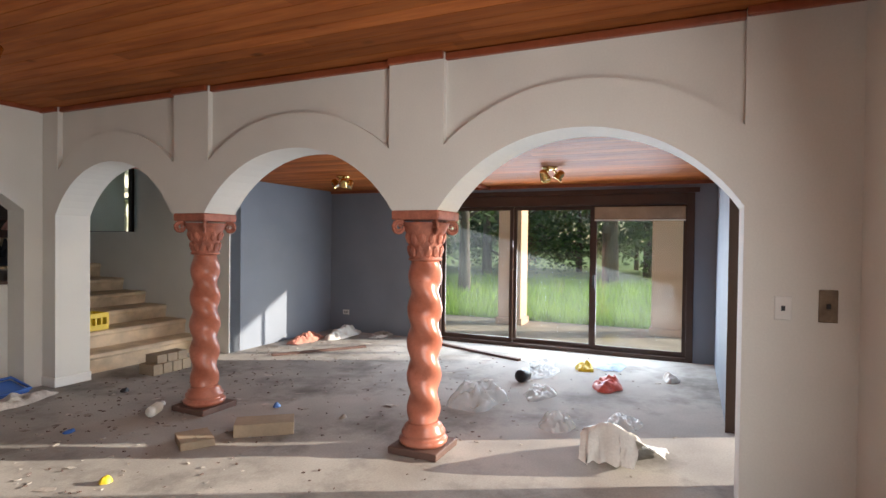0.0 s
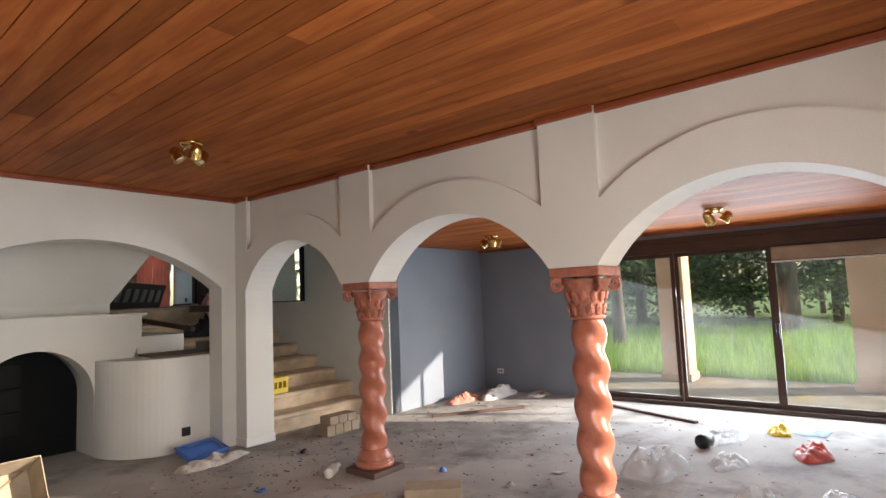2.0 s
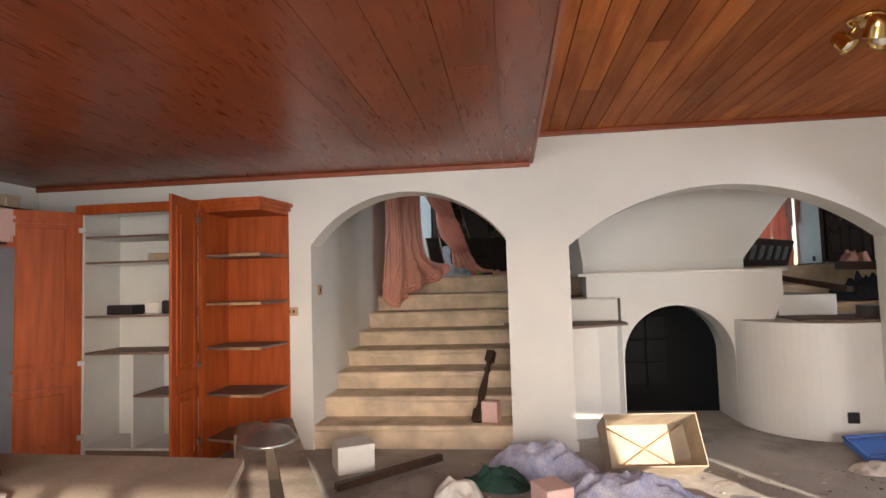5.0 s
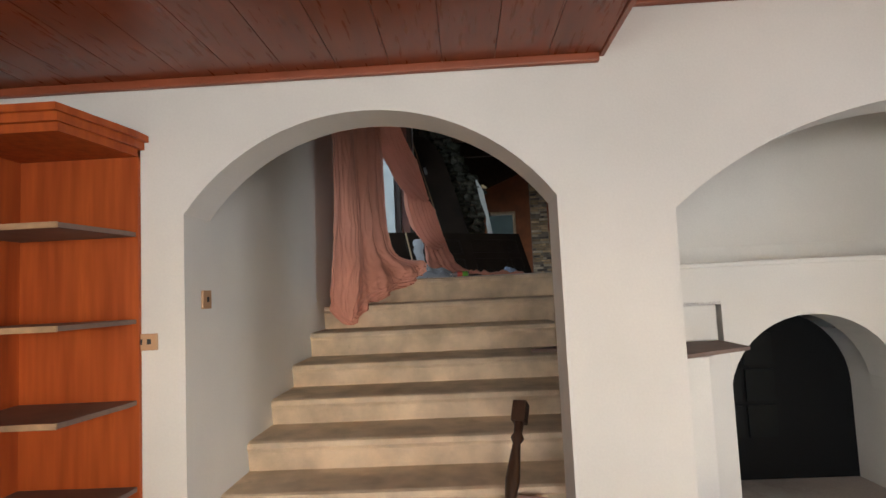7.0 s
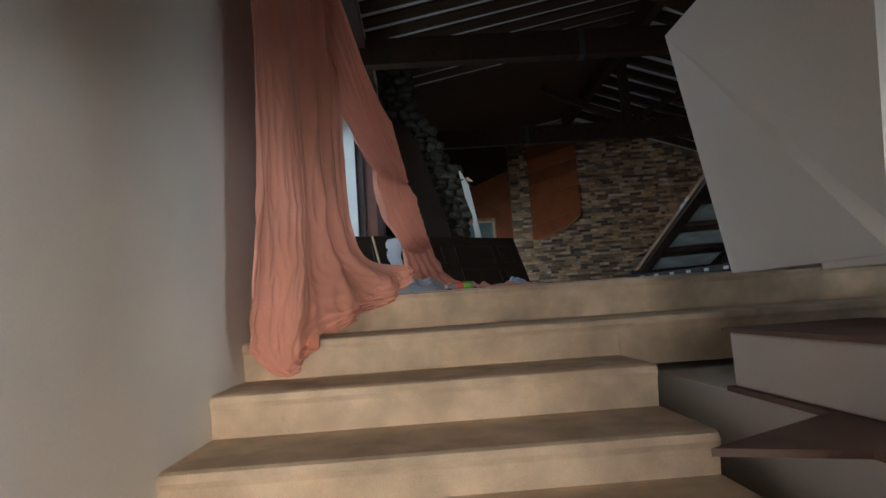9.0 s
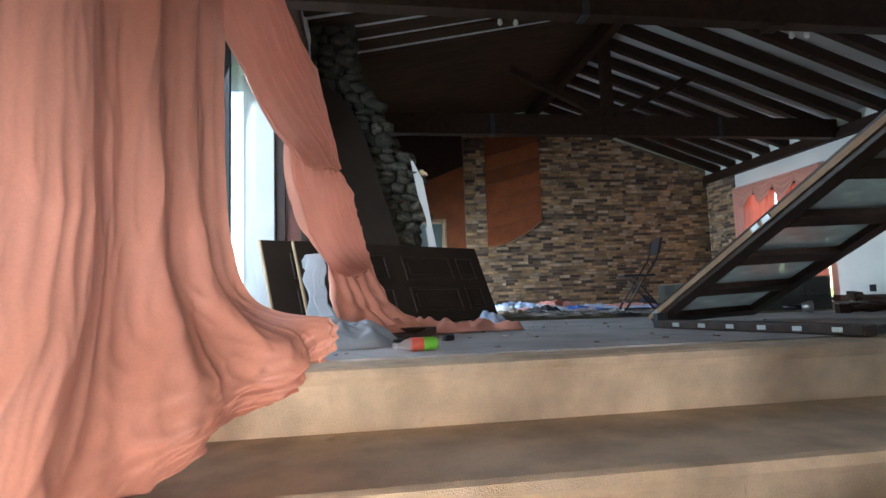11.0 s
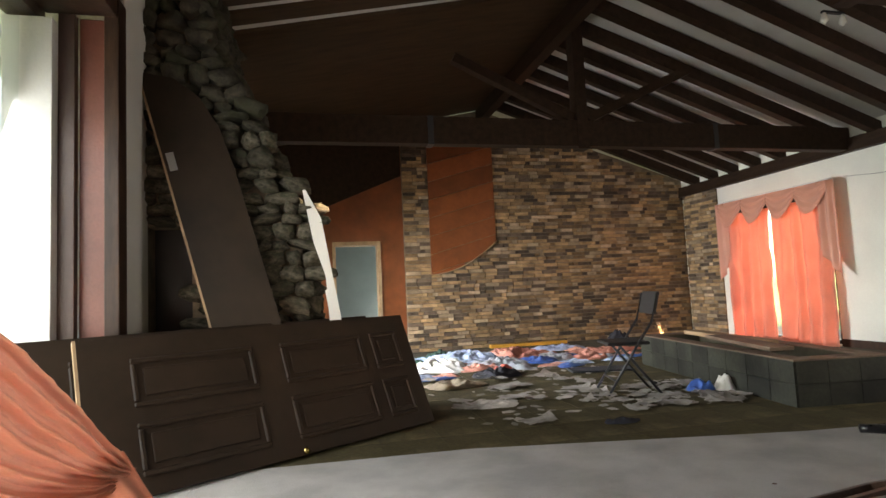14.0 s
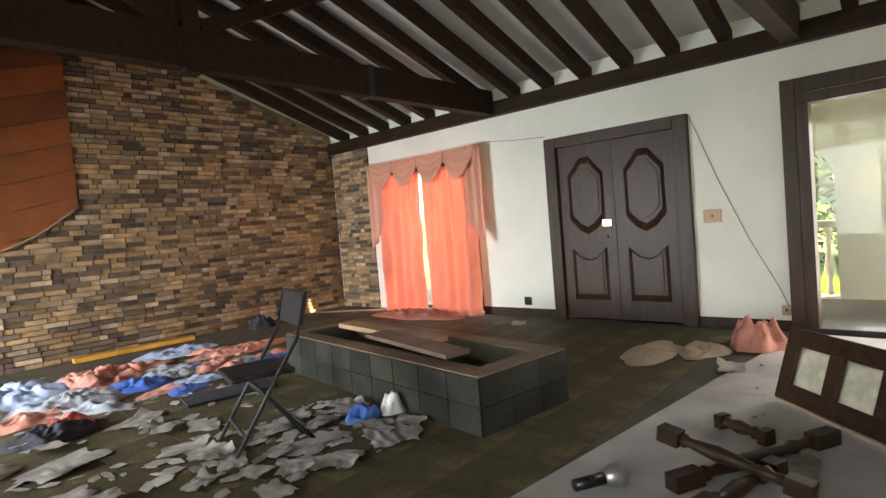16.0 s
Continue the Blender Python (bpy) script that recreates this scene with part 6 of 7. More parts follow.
for y0, y1 in ((-1.98, -1.58), (-2.42, -2.0)):
    cd = part("cupboard_door", new_box(-7.54, y0, 1.82, -7.0, y1, 2.1, bevel=0.006), CABINET_WOOD, ov)
    part("raised_panel", new_box(-6.9995, y0 + 0.06, 1.88, -6.99, y1 - 0.06, 2.04, bevel=0.004), CABINET_WOOD, cd)
rh = thing("range_hood", "black angled range hood beside the oven tower", "range hood")
part("canopy", prism([(-6.98, 1.3), (-6.62, 1.46), (-6.62, 1.5), (-6.98, 1.5)], "y", -2.5, -1.75), BLACK, rh)
for k in range(4):
    part("grille_bar", new_box(-6.618, -2.45, 1.465 + k * 0.009, -6.612, -1.8, 1.469 + k * 0.009), STEEL, rh)
for y, mt in ((-0.95, WHITE_PAINT), (-0.75, CARD)):
    solid("small_carton", new_box(-0.07, -0.08, 0, 0.07, 0.08, 0.1, bevel=0.004), mt, "small carton lying on top of the cupboard", "box", pose(-7.15, y, 2.1, 0, 0, 10))

tb = thing("kitchen_table", "dusty timber table in patches of sun", "table")
part("tabletop", prism([(-6.9, -4.7), (-4.35, -4.7), (-4.1, -3.66), (-4.08, -3.05), (-4.22, -2.62), (-6.9, -2.5)], "z", 0.715, 0.75), TABLE_TOP, tb)
for x, y in ((-6.7, -4.5), (-4.55, -4.5), (-6.7, -2.7), (-4.5, -2.85)):
    part("leg", new_box(x - 0.035, y - 0.035, 0, x + 0.035, y + 0.035, 0.715), RAW_WOOD, tb)
rc = thing("rice_cooker", "cream enamelled electric cooker with a domed lid", "cooker", pose(-5.2, -2.92, 0.75) @ Matrix.Diagonal((1.02, 0.72, 0.84, 1)))
part("body", lathe([(0.185, 0.0), (0.19, 0.02), (0.185, 0.12), (0.175, 0.24)], 32), CROCK, rc)
part("base_ring", lathe([(0.18, 0.0), (0.192, 0.004), (0.193, 0.03), (0.187, 0.032)], 32), DARK_SHELF, rc)
part("band", lathe([(0.178, 0.238), (0.18, 0.242), (0.179, 0.262), (0.176, 0.264)], 32), STEEL, rc)
part("lid", lathe([(0.175, 0.264), (0.165, 0.31), (0.12, 0.345), (0.0, 0.355)], 32), mat("yellowed_enamel", (0.72, 0.6, 0.42), 0.3, var=0.06), rc)
part("lid_handle", tube([(-0.08, 0, 0.34), (-0.05, 0, 0.372), (0.05, 0, 0.372), (0.08, 0, 0.34)], 0.014), DARK_SHELF, rc)
for k in range(3):
    part("marking", new_box(0.02, -0.1905 - 0.0, 0.05 + k * 0.022, 0.13, -0.186, 0.058 + k * 0.022, m=Matrix.Rotation(radians(18), 4, "Z")), STEEL, rc)


def dish(name, x, y, r, h, label, tilt=0, z=0.75):
    return solid(name, lathe([(0.0, 0.004), (r * 0.55, 0.0), (r * 0.62, 0.004), (r, h), (r * 0.98, h + 0.004), (r * 0.6, 0.012), (0.0, 0.012)], 28), CROCK, label, "dish", pose(x, y, z, tilt, 0, 0), "crockery on the table")


dish("bowl", -5.0, -3.62, 0.085, 0.06, "white bowl with a brown stain on the table")
for k in range(3):
    dish("plate", -5.08, -3.33, 0.14, 0.018, "stacked white dinner plate on the table", z=0.75 + 0.014 * k)
dish("plate", -4.88, -3.13, 0.11, 0.016, "white dinner plate on the table")
dish("bowl", -5.52, -2.8, 0.085, 0.11, "white bowl tipped on its side", 70, 0.82)
dish("plate", -5.35, -3.5, 0.12, 0.016, "white plate near the table's edge")
dish("bowl", -5.45, -3.15, 0.08, 0.05, "white bowl at the back of the table")

# planks on cartons, steel bowl
closed_box("pink_carton", pose(-4.4, -2.2, 0, 0, 0, 24), 0.19, 0.24, 0.35, PINK_BOX, "pale pink carton holding up planks")
closed_box("pink_carton", pose(-4.13, -2.18, 0, 0, 0, 24), 0.2, 0.24, 0.35, PINK_BOX, "pale pink carton under a plank end")
board("plank", (-4.42, -2.16, 0.351), (-5.18, -0.6, 0.351), 0.18, 0.035, OLD_PLANK, "grey weathered plank resting on cartons")
board("plank", (-4.17, -2.12, 0.351), (-4.98, -0.5, 0.351), 0.17, 0.035, OLD_PLANK, "grey weathered plank lying beside another on cartons")
closed_box("brown_carton", pose(-5.04, -0.66, 0, 0, 0, 24), 0.42, 0.2, 0.35, CARD, "brown carton under the plank ends")
solid("steel_bowl", lathe([(0.19, 0.0), (0.195, 0.008), (0.18, 0.02), (0.14, 0.08), (0.06, 0.11), (0.0, 0.11)], 28), STEEL, "upturned steel bowl on the planks", "bowl", pose(-4.8, -1.12, 0.388))

closed_box("white_carton", pose(-4.42, -0.46, 0, 0, 0, 28), 0.28, 0.26, 0.2, WHITE_PAINT, "white carton with a blue tinge on the floor")
closed_box("pink_carton", pose(-2.98, -1.42, 0, 0, 0, 25), 0.17, 0.2, 0.24, PINK_BOX, "pale pink carton standing on the floor")
closed_box("pink_carton", pose(-2.2, -1.5, 0, 0, 0, -12), 0.26, 0.2, 0.1, PINK_BOX, "low open pink carton on the floor")
closed_box("pink_carton", pose(-3.37, 0.16, 0.202, 0, 0, -15), 0.14, 0.12, 0.17, PINK_BOX, "small pink carton on the first step")
ct = carton("fabric_crate", pose(-2.24, -0.44, 0.145, 60, 0, 4), 0.64, 0.36, 0.28, FABRIC_TAN, "tan fabric crate tipped towards the room")
part("crease", tube([(-0.31, -0.19, 0.012), (0, 0, 0.02), (0.31, 0.19, 0.012)], 0.006, 5), RAW_WOOD, ct)
part("crease", tube([(-0.31, 0.19, 0.012), (0, 0, 0.02), (0.31, -0.19, 0.012)], 0.006, 5), RAW_WOOD, ct)
heap(-2.95, -0.5, 0, 0.42, 0.2, 0.24, 1.3, BLUE_CLOTH, "quilt_roll", "rolled blue quilted bedding on the floor", "quilt", 0.35, rz=-0.35)
heap(-2.5, -1.12, 0, 0.5, 0.22, 0.24, 2.3, BLUE_CLOTH, "quilt_roll", "pale quilted bedding in the sun", "quilt", 0.35, rz=-0.1)
heap(-3.55, -1.1, 0, 0.17, 0.15, 0.18, 3.3, WHITE_BAG, "white_bag", "tied white plastic bag on the floor", "bag", 0.4)
heap(-3.3, -0.8, 0, 0.24, 0.14, 0.1, 4.3, GREEN_CLOTH, "green_tinsel", "dark green artificial greenery on the floor", "greenery", 0.9)
heap(-0.5, -0.42, 0, 0.36, 0.14, 0.07, 5.3, PAPER, "rag", "dirty white rag beside the pier", "rag", 1.0)
tr = thing("blue_tray", "blue plastic tray propped by the pier", "tray", pose(-0.42, -0.06, 0.03, 20, 0, 12))
part("tray_base", new_box(-0.22, -0.12, 0, 0.22, 0.12, 0.03, bevel=0.01), BLUE, tr)
part("tray_rim", tube([(-0.22, -0.12, 0.05), (0.22, -0.12, 0.05), (0.22, 0.12, 0.05), (-0.22, 0.12, 0.05), (-0.22, -0.12, 0.05)], 0.014, 6), BLUE, tr)
dw = thing("drawer_box", "cream timber drawer upside down in the sun", "drawer", pose(-1.85, -1.68, 0, 0, 0, -10) @ Matrix.Diagonal((0.72, 0.9, 1, 1)))
for a in ((-0.3, -0.2, -0.27, 0.2), (0.27, -0.2, 0.3, 0.2), (-0.27, -0.2, 0.27, -0.18), (-0.27, 0.18, 0.27, 0.2), (-0.015, -0.18, 0.015, 0.18)):
    part("side", new_box(a[0], a[1], 0, a[2], a[3], 0.2), SHELF_WHITE, dw)
part("bottom", new_box(-0.3, -0.2, 0.2, 0.3, 0.2, 0.212), SHELF_WHITE, dw)
board("broken_chair_leg", (-4.4, -0.95, 0.01), (-3.75, -0.35, 0.03), 0.06, 0.05, DARK_DOOR, "dark broken timber leg on the floor")

# ---- things on the grey room's floor ----
for i, (x, y, rx, ry, h, mt, nm, lb) in enumerate((
        (1.42, -3.95, 0.34, 0.24, 0.18, PLASTIC_BAG, "plastic_bag", "large crumpled clear plastic bag"),
        (1.05, -4.73, 0.2, 0.14, 0.1, PLASTIC_BAG, "plastic_bag", "flattened clear plastic bag"),
        (1.32, -5.2, 0.22, 0.14, 0.06, PLASTIC_BAG, "plastic_bag", "clear plastic film on the floor"),
        (1.85, -4.4, 0.24, 0.12, 0.08, PLASTIC_BAG, "plastic_bag", "crumpled clear film on the floor"),
        (2.75, -4.2, 0.34, 0.16, 0.06, PLASTIC_BAG, "plastic_bag", "long crumple of clear film"),
        (3.15, -4.1, 0.26, 0.14, 0.05, PLASTIC_BAG, "plastic_bag", "thin clear film near the door"),
        (2.43, -4.93, 0.22, 0.14, 0.11, RED_BAG, "red_bag", "crumpled red and white plastic bag"),
        (3.1, -4.6, 0.14, 0.1, 0.08, YELLOW, "yellow_bag", "crumpled yellow plastic wrapper"),
        (3.1, -0.72, 0.4, 0.14, 0.1, PINK_CLOTH, "rag", "pink and white rags along the wall"),
        (3.65, -0.95, 0.45, 0.16, 0.13, WHITE_BAG, "rag", "crumpled white cloth along the wall"),
        (3.9, -1.45, 0.3, 0.14, 0.07, PAPER, "rag", "pale paper and rags in the corner"),
        (3.0, -5.5, 0.14, 0.08, 0.08, WHITE_BAG, "plaster_lump", "broken lump of white plaster"))):
    heap(x, y, 0, rx, ry, h, i * 1.37 + 0.5, mt, nm, lb + " on the concrete floor" if len(lb.split()) < 7 else lb, "bag" if "bag" in nm else "rag", 0.9)
sk = thing("white_sack", "ribbed white plastic sack slumped in the sun", "sack")
def sack(u, v):
    r1, r2 = ridge(u * 3, v * 3, 3.3), ridge(u * 8 + v * 3, v * 7, 6.1)
    h = (1 - u) ** 0.7 * min(1.0, 6 * u + 0.1) * (0.75 + 0.25 * math.sin(math.pi * v))
    return (0.3 + 0.46 * u + 0.03 * r1, -5.06 - 0.34 * v + 0.025 * r2, max(0.006, 0.3 * h + 0.02 * r1 + 0.014 * r2))


def flap(u, v):
    r1 = ridge(u * 5, v * 5, 9.3)
    return (0.42 + 0.46 * u, -5.36 - 0.2 * v + 0.02 * r1, max(0.006, 0.2 * (1 - u) * (1 - 0.5 * v) + 0.02 * r1))


part("sack_body", sheet(sack, 40, 40, 0.0), WHITE_BAG, sk)
part("sack_flap", sheet(flap, 24, 24, 0.0), WHITE_BAG, sk)
solid("black_can", lathe([(0.0, 0.0), (0.06, 0.0), (0.065, 0.01), (0.065, 0.13), (0.055, 0.14), (0.0, 0.135)], 20), BLACK_GLOSS, "black tin lying on the concrete", "tin", pose(2.2, -4.1, 0.066, 90, 0, 80))
closed_box("card_packet", pose(-0.05, -2.8, 0, 0, 0, -52), 0.42, 0.2, 0.09, CARD, "flat brown cardboard packet on the floor")
closed_box("card_packet", pose(-0.44, -2.52, 0, 0, 0, -32), 0.22, 0.26, 0.05, CARD, "flattened brown carton on the floor")
board("timber_strip", (2.05, -1.0, 0.0), (3.05, -1.72, 0.0), 0.05, 0.03, BASE_STONE, "dark timber strip on the floor")
board("timber_strip", (3.75, -2.4, 0.0), (3.2, -3.8, 0.0), 0.06, 0.03, BASE_STONE, "dark timber rail on the floor by the door")
bb = thing("brick_stack", "perforated clay bricks stacked near the stairs", "bricks")
for i in range(4):
    part("brick", new_box(0.72 + i * 0.12, -0.62, 0.0, 0.83 + i * 0.12, -0.4, 0.11, bevel=0.004), CARD, bb)
for i in range(3):
    part("brick", new_box(0.78 + i * 0.13, -0.6, 0.112, 0.9 + i * 0.13, -0.42, 0.2, bevel=0.004), CARD, bb)
gb = thing("spray_bottle", "dirty white plastic bottle lying near a column", "bottle", pose(-0.12, -1.72, 0.045, 90, 0, 120))
part("bottle_body", lathe([(0.0, -0.1), (0.04, -0.1), (0.043, -0.08), (0.043, 0.05), (0.018, 0.09), (0.018, 0.12)], 16), WHITE_BAG, gb)
part("cap", lathe([(0.022, 0.12), (0.022, 0.15), (0.0, 0.15)], 12), WHITE_PAINT, gb)
for i, (x, y, mt, lb) in enumerate(((0.46, -2.47, BLUE, "blue and white wrapper on the concrete"), (0.46, -3.14, PAPER, "crumpled white paper on the concrete"), (-1.13, -2.59, YELLOW, "small yellow lid on the concrete"), (-0.7, -1.55, BLUE, "small blue wrapper on the concrete"), (0.2, -0.9, BLACK, "dark scrap on the concrete"), (2.85, -4.05, BLACK, "black plastic scrap on the concrete"))):
    heap(x, y, 0, 0.04, 0.03, 0.035, i * 2.9 + 1, mt, "litter", lb, "litter", 1.0, 12)
heap(3.4, -4.85, 0, 0.3, 0.16, 0.02, 7.7, BLUE_SHEET, "paper_sheet", "pale blue paper sheet on the concrete floor", "paper", 0.6)
scatter("rubble", "plaster crumbs and grit strewn over the concrete", "litter", PAPER, [(-3.8, -3.2, 0.0, -0.2, 300), (0.3, -5.6, 4.0, -0.6, 160), (2.0, -2.2, 4.0, -0.6, 90)], 0.013, 0.0, False)
scatter("dark_grit", "dark grit and leaf litter on the concrete", "litter", BASE_STONE, [(-3.8, -4.5, 0.2, -0.2, 260), (0.3, -4.5, 3.0, -0.5, 200), (-1.0, -2.0, 1.5, -0.4, 200)], 0.011, 0.0, False)
scatter("paper_litter", "scraps of paper and card on the concrete", "litter", PAPER, [(-2.5, -2.4, 0.2, -0.3, 40), (0.4, -4.0, 3.6, -0.8, 60)], 0.05, 0.0)

cr = thing("yellow_crate", "yellow plastic crate standing on the far steps", "crate", pose(0.76, 0.49, 0.387, 0, 0, 6))
for a in ((-0.16, -0.12, -0.15, 0.12), (0.15, -0.12, 0.16, 0.12)):
    part("side", new_box(a[0], a[1], 0, a[2], a[3], 0.19), YELLOW, cr)
for y in (-0.12, 0.11):
    for z0, z1 in ((0.0, 0.06), (0.14, 0.19)):
        part("rail", new_box(-0.15, y, z0, 0.15, y + 0.01, z1), YELLOW, cr)
    for k in range(5):
        part("slat", new_box(-0.15 + k * 0.07, y, 0.06, -0.13 + k * 0.07, y + 0.01, 0.14), YELLOW, cr)
part("bottom", new_box(-0.15, -0.11, 0, 0.15, 0.11, 0.01), YELLOW, cr)
heap(0.85, 2.2, 1.06, 0.35, 0.2, 0.25, 6.2, DARK_CLOTH, "dark_blanket", "dark crumpled blanket on the far steps", "blanket", 1.0)
board("dark_rail", (0.45, 1.9, 1.42), (1.75, 2.2, 1.38), 0.09, 0.09, DARK_DOOR, "dark timber rail across the far steps")
board("dark_rail", (-0.75, 2.6, 1.5), (-0.1, 0.75, 1.21), 0.07, 0.05, DARK_DOOR, "dark timber rail resting on the ledge")
solid("saucepan", lathe([(0.0, 0.0), (0.1, 0.0), (0.11, 0.01), (0.11, 0.1), (0.115, 0.105), (0.1, 0.1), (0.095, 0.02), (0.0, 0.015)], 24), STEEL, "battered steel saucepan on the ledge", "saucepan", pose(-0.02, 0.6, 0.993))
heap(-0.55, 3.3, ZU, 0.5, 0.25, 0.28, 6.9, DARK_CLOTH, "dark_blanket", "dark crumpled blanket on the upper floor's edge", "blanket", 1.0)

# ---- outdoors ----
structure("pavement_verandah", new_box(4.3, -8.5, -0.14, 6.75, 0.3, -0.02), PAVING, "dusty concrete verandah slab", "pavement")
structure("pavement_upper", new_box(-8.2, 2.5, ZU - 0.2, XL - 0.2, 12.0, ZU - 0.04), PAVING, "pale concrete terrace beside the window", "pavement")


def pillar(x, y, w, h, z=-0.02):
    p = thing("verandah_pillar", "pink rendered verandah pillar with flaking paint", "pillar", pose(x, y, z), "verandah pillars")
    part("shaft", new_box(-w / 2, -w / 2, 0, w / 2, w / 2, h, bevel=0.02), PINK_RENDER, p)
    part("foot", new_box(-w / 2 - 0.03, -w / 2 - 0.03, 0, w / 2 + 0.03, w / 2 + 0.03, 0.12, bevel=0.01), PINK_RENDER, p)


pillar(6.3, -2.75, 0.42, 2.6)
pillar(6.3, -5.35, 0.5, 2.6)
structure("ceiling_verandah", new_box(4.3, -8.5, 2.45, 6.3, 0.3, 2.6), ROOF_WHITE, "verandah soffit", "ceiling")
for y in (3.8, 6.0, 8.2):
    p = thing("terrace_post", "cream timber terrace post", "post", pose(-7.6, y, ZU - 0.04), "terrace posts")
    part("shaft", new_box(-0.14, -0.14, 0, 0.14, 0.14, 3.2, bevel=0.01), CREAM, p)
    part("bracket", new_box(-0.05, -0.3, 2.9, 0.05, 0.3, 3.0), CREAM, p)
tf = thing("terrace_roof", "open white terrace roof with rafters", "roof")
part("beam", new_box(-7.7, 2.8, ZU + 3.16, -7.5, 9.0, ZU + 3.35), CREAM, tf)
for k in range(9):
    part("rafter", new_box(-8.0, 3.0 + k * 0.7, ZU + 3.35, XL - 0.2, 3.07 + k * 0.7, ZU + 3.5), CREAM, tf)
structure("ceiling_terrace", new_box(-8.2, 2.4, ZU + 3.5, XL - 0.2, 9.6, ZU + 3.58), ROOF_WHITE, "white boarded terrace ceiling", "ceiling")
structure("floor_porch", new_box(XR + 0.24, 2.0, ZU - 0.2, 5.9, 9.0, ZU - 0.03), PAVING, "pale porch floor", "floor")
parch = [(2.0, ZU - 0.1), (3.2, ZU - 0.1), (3.2, 2.9)] + arc(3.2, 4.5, 2.9, 3.4) + [(4.5, ZU - 0.1), (5.2, ZU - 0.1), (5.2, 2.9)] + arc(5.2, 6.5, 2.9, 3.4) + [(6.5, ZU - 0.1), (9.0, ZU - 0.1), (9.0, 4.1), (2.0, 4.1)]
structure("wall_porch", prism(parch, "x", 5.5, 5.75), CREAM, "cream porch wall with arches", "wall")
# Unseen blocker: stops the low sun from reaching the upper floor.
structure("wall_porch_end", new_box(XR + 0.24, 1.8, ZU - 0.2, 5.75, 2.0, 4.1), CREAM, "unseen cream wall added to keep sun out of the upper room", "wall")
structure("ceiling_porch", new_box(XR + 0.24, 2.0, 4.1, 5.9, 9.0, 4.2), ROOF_WHITE, "porch ceiling", "ceiling")
bal = thing("porch_balustrade", "cream balustrade with turned balusters", "balustrade")
part("handrail", new_box(5.52, 3.2, ZU + 0.8, 5.72, 6.5, ZU + 0.88, bevel=0.01), CREAM, bal)
for k in range(16):
    y = 3.3 + k * 0.2
    if not 4.45 < y < 5.25:
        part("baluster", lathe([(0.04, 0), (0.04, 0.08), (0.025, 0.12), (0.055, 0.3), (0.03, 0.5), (0.025, 0.7), (0.045, 0.74), (0.045, 0.8)], 10, centre=(5.62, y, ZU)), CREAM, bal)


def tree(x, y, h, seed, spread, label, trunk_r=0.18, leaves=900, low=0.3):
    rnd = random.Random(seed)
    z0 = ground_z(x, y)
    t = thing("tree", label, "tree", pose(x, y, z0 - 0.05), "trees beyond the lawn")
    bm = tube([(0, 0, 0), (0.05 * h * 0.1, 0.02, h * 0.4), (-0.03, 0.05, h * 0.85)], trunk_r, 9, taper=0.3)
    tips = []
    for k in range(12):
        a = rnd.uniform(0, 6.3)
        zb = h * rnd.uniform(low, 0.8)
        L = spread * rnd.uniform(0.5, 1.0)
        p = [(0.02, 0.03, zb), (L * 0.5 * math.cos(a), L * 0.5 * math.sin(a), zb + L * 0.25), (L * math.cos(a), L * math.sin(a), zb + L * 0.4)]
        tube(p, trunk_r * 0.35, 6, bm, 0.25)
        tips += [p[1], p[2]]
    tips.append((0, 0, h * 0.9))
    part("trunk", bm, BARK, t)
    vs, fs = [], []
    for k in range(leaves):
        c = Vector(rnd.choice(tips)) + Vector((rnd.gauss(0, spread * 0.24), rnd.gauss(0, spread * 0.24), rnd.gauss(0, spread * 0.18)))
        s = rnd.uniform(0.08, 0.2)
        u = Vector((rnd.uniform(-1, 1), rnd.uniform(-1, 1), rnd.uniform(-0.6, 0.6))).normalized()
        w = u.orthogonal().normalized()
        i = len(vs)
        vs += [c - u * s, c + w * s * 0.5, c + u * s, c - w * s * 0.5]
        fs.append((i, i + 1, i + 2, i + 3))
    me = bpy.data.meshes.new("crown")
    me.from_pydata(vs, [], fs)
    me.materials.append(LEAF)
    ob = new("crown", me)
    ob.parent = t


for i in range(11):
    tree(21 + (i * 7 % 11), -9 + i * 2.1 + (i % 3) * 0.5, 6 + (i * 5 % 4), i + 3, 2.6 + (i % 3) * 0.5, "leafy green tree beyond the lawn", 0.14 + 0.04 * (i % 3), 4200, 0.08)
for i, (x, y) in enumerate(((20.9, 3.0), (19.5, 1.2), (24, -5.4))):
    tree(x, y, 10.0, 40 + i, 2.0, "tall bare-trunked tree on the lawn", 0.24, 1500)
pm = thing("palm", "old palm with a skirt of dry hanging fronds", "tree", pose(17, -3.04, ground_z(17, -3) - 0.05), "trees beyond the lawn")
part("trunk", tube([(0, 0, 0), (0.05, 0.03, 2.5), (0.0, 0.0, 6.0)], 0.3, 12, taper=0.75), BARK, pm)
rnd = random.Random(11)
vs, fs = [], []
for k in range(700):
    a, r, z1 = rnd.uniform(0, 6.3), rnd.uniform(0.25, 1.9), rnd.uniform(4.0, 5.6)
    L, w = rnd.uniform(0.7, 1.6), rnd.uniform(0.015, 0.05)
    c, d = Vector((r * math.cos(a), r * math.sin(a), z1)), Vector((-math.sin(a), math.cos(a), 0)) * w
    e = Vector((0.15 * math.cos(a), 0.15 * math.sin(a), -L))
    i = len(vs)
    vs += [c - d, c + d, c + e + d * 0.3, c + e - d * 0.3]
    fs.append((i, i + 1, i + 2, i + 3))
me = bpy.data.meshes.new("dry_fronds")
me.from_pydata(vs, [], fs)
me.materials.append(PALM_DRY)
ob = new("dry_fronds", me)
ob.parent = pm
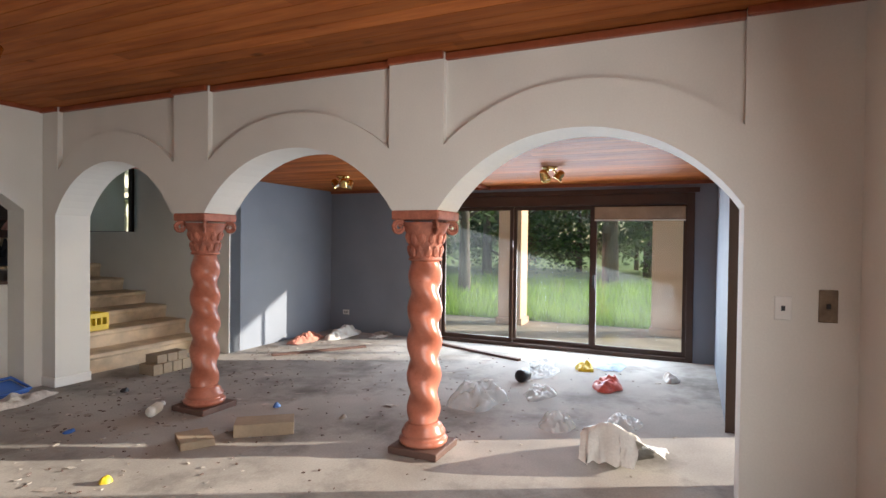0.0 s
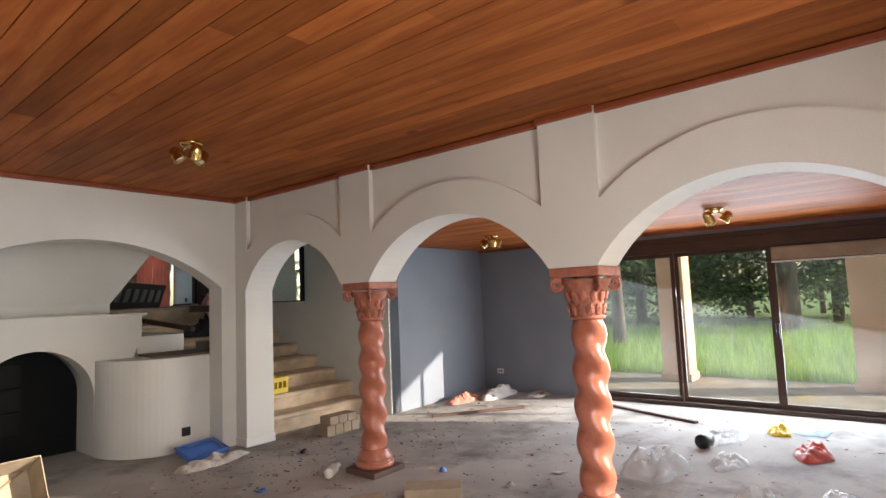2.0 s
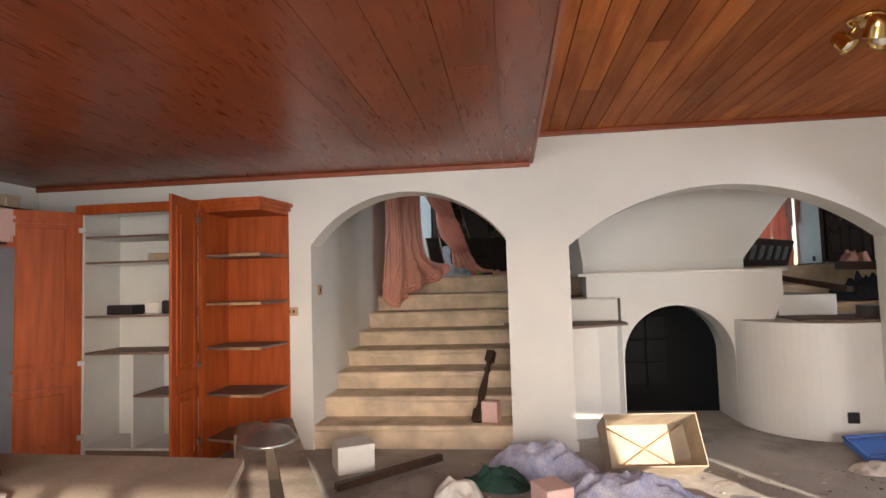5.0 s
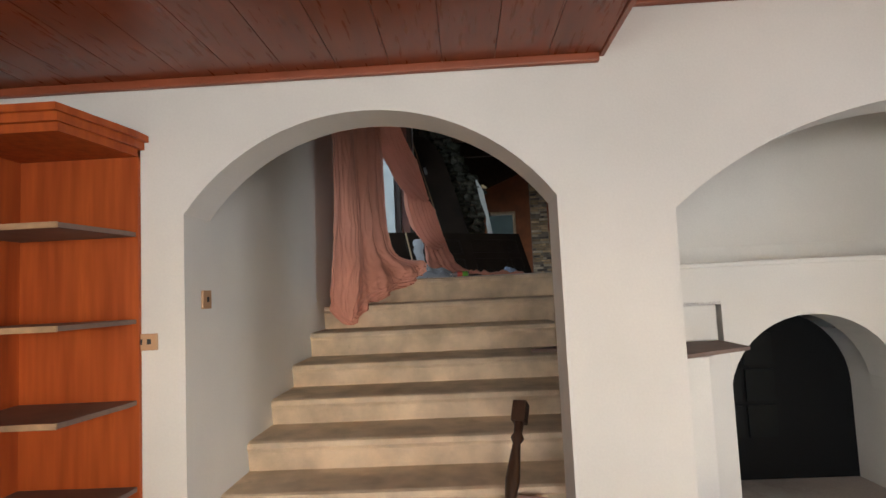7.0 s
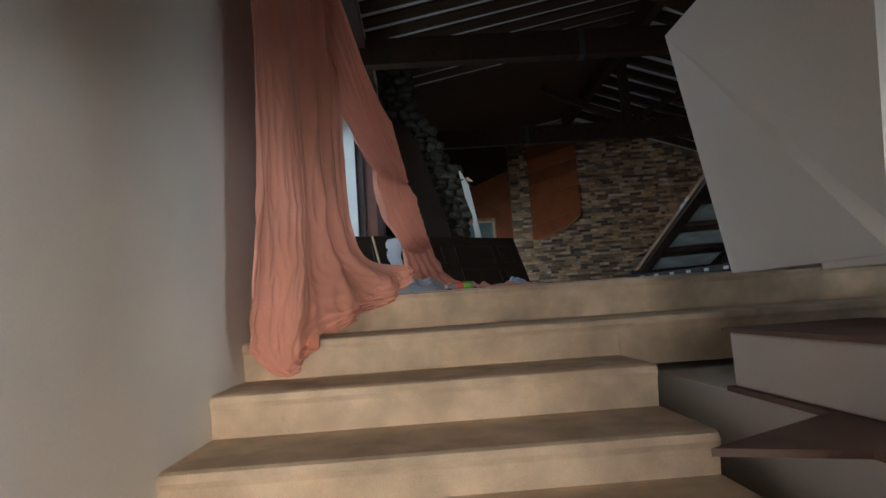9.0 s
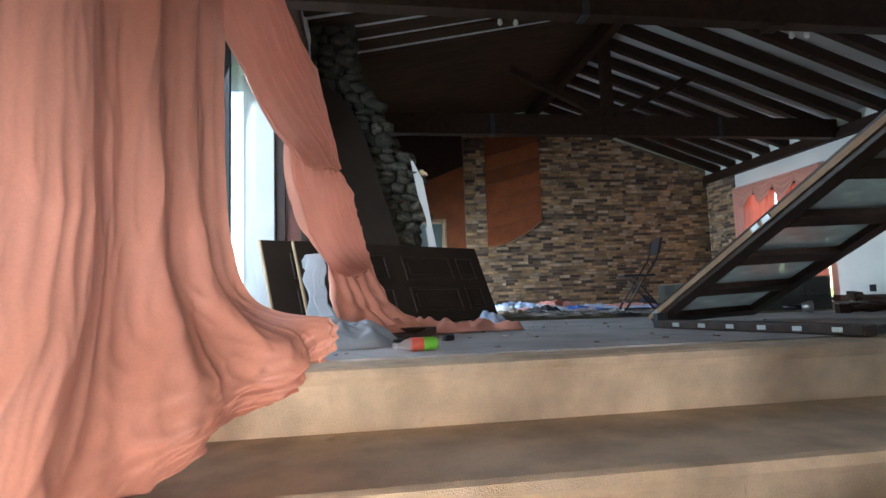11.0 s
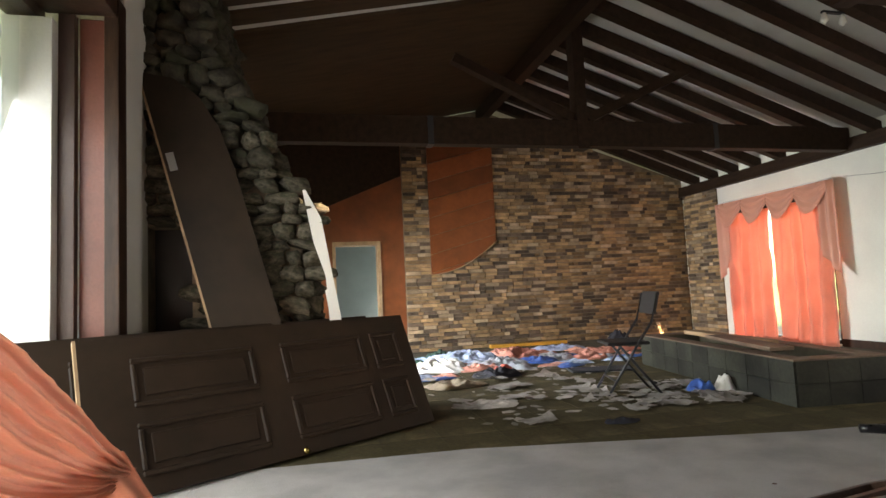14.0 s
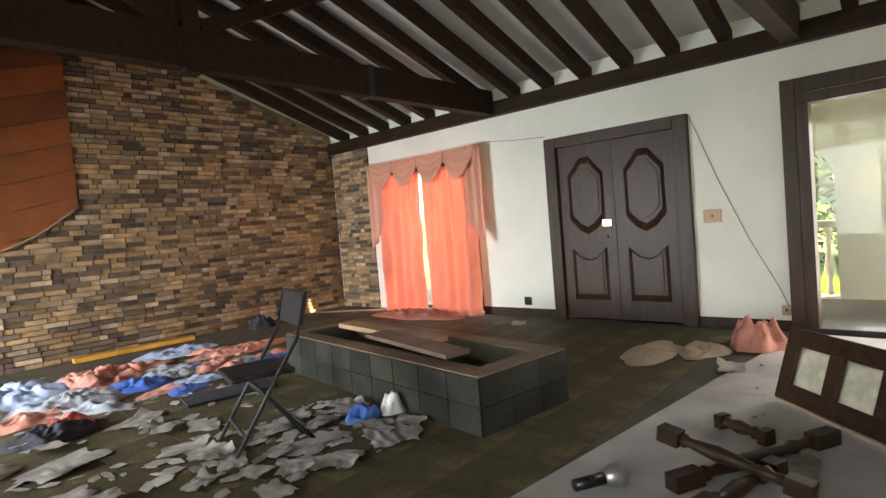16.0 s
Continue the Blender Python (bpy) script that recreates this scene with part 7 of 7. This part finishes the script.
for i, (x, y) in enumerate(((-34, 5), (-38, 9), (-36, 1), (-33, 14), (-40, -4), (10, 3), (10.5, 6.5), (9.5, 9.5), (12, 0.5))):
    tree(x, y, 6.5, 60 + i, 2.4, "leafy green tree beside the house", 0.2, 1200)
rnd = random.Random(5)
vs, fs = [], []
for k in range(42000):
    if k % 4:
        x, y = 6.8 + 12 * rnd.random() ** 1.8, rnd.uniform(-9, 6)
    else:
        x, y = -8.3 - 7 * rnd.random() ** 1.6, rnd.uniform(1.0, 14)
    z = ground_z(x, y) - 0.01
    h, a = rnd.uniform(0.12, 0.42), rnd.uniform(0, 6.3)
    dx, dy = 0.012 * math.cos(a), 0.012 * math.sin(a)
    lx, ly = rnd.uniform(-0.12, 0.12), rnd.uniform(-0.12, 0.12)
    i = len(vs)
    vs += [(x - dx, y - dy, z), (x + dx, y + dy, z), (x + lx, y + ly, z + h)]
    fs.append((i, i + 1, i + 2))
me = bpy.data.meshes.new("tall_grass")
me.from_pydata(vs, [], fs)
me.materials.append(GRASS)
tagged(new("tall_grass", me), "lush green uncut grass", "grass", kind="stuff")

# ---- bricks and floor tiles, last ----
wall_ob = bpy.data.objects["wall_brick"]
part("mortar_bed", new_box(XR - 0.02, 10.79, ZU, XR - 0.001, YB - 0.04, EVR - 0.06), MORTAR, wall_ob)


def brick_mesh(w, h, d, material):
    q = new_box(-w / 2, -d / 2, -h / 2, w / 2, d / 2, h / 2)
    me = bpy.data.meshes.new("brick")
    q.to_mesh(me)
    q.free()
    me.materials.append(material)
    return me


BH = 0.059
LENGTHS = (0.25, 0.21, 0.17, 0.09)
brick_mats = (BRICK, BRICK_DARK, BRICK_PALE)
bricks = {(w, k): brick_mesh(w - 0.011, BH - 0.011, 0.05, brick_mats[k]) for w in LENGTHS for k in (0, 1, 2)}
rest = [bmesh.new(), bmesh.new(), bmesh.new()]


def course(a, b):
    """Bricks of mixed length in one course, as (start, length, kind)."""
    out = []
    while a < b - 0.06:
        w = min(random.choices(LENGTHS, (0.4, 0.24, 0.14, 0.22))[0], b - a)
        out.append((a, w, random.choices((0, 1, 2), (0.52, 0.3, 0.18))[0]))
        a += w
    return out


count = 0
z = ZU + BH / 2
while z < 5.3:
    for x, w, k in course(-1.84, XR - 0.03):
        xc = x + w / 2
        if z < roof_z(xc) + 0.1 and not (-1.42 < xc < -0.3 and z > 2.7 + 0.52 * max(0.0, (xc + 1.42) / 1.13) ** 1.9):
            yy = YB + random.uniform(-0.02, 0.006)
            if 1.0 < xc < 2.9 and z < 2.9 and count < 300 and (w, k) in bricks:
                ob = new("brick", bricks[(w, k)])
                ob.parent = wall_ob
                ob.location = (xc, yy, z)
                count += 1
            else:
                box(rest[k], x + 0.0055, yy - 0.025, z - BH / 2 + 0.0055, x + w - 0.0055, yy + 0.025, z + BH / 2 - 0.0055)
    z += BH
z = ZU + BH / 2
while z < EVR - 0.1:
    for y, w, k in course(10.78, YB - 0.03):
        box(rest[k], XR - 0.03 + random.uniform(-0.008, 0.004), y + 0.0055, z - BH / 2 + 0.0055, XR + 0.005, y + w - 0.0055, z + BH / 2 - 0.0055)
    z += BH
for bmr, mt in zip(rest, brick_mats):
    m2 = mt.copy()
    for nd in list(m2.node_tree.nodes):
        if nd.bl_idname == "ShaderNodeObjectInfo":
            g = m2.node_tree.nodes.new("ShaderNodeNewGeometry")
            dest = nd.outputs["Random"].links[0].to_socket
            m2.node_tree.links.new(g.outputs["Random Per Island"], dest)
    ob = part("brickwork", bmr, m2, wall_ob, "courses of mixed brown bricks")
    ob["kind"] = "stuff"
floor_ob = bpy.data.objects["floor_upper"]
tq = new_box(-0.1988, -0.1988, 0, 0.1988, 0.1988, 0.004)
tile_me = bpy.data.meshes.new("tile")
tq.to_mesh(tile_me)
tq.free()
tile_me.materials.append(TILE_DARK)
n = 0
for i in range(20):
    for j in range(13):
        x, y = XL + 0.2 + i * 0.4, 5.3 + 0.2 + j * 0.4
        if x < XR and n < 300 and y > 5.6:
            ob = new("tile", tile_me)
            ob.parent = floor_ob
            ob.location = (x, y, ZU + random.uniform(0.0, 0.0012))
            n += 1
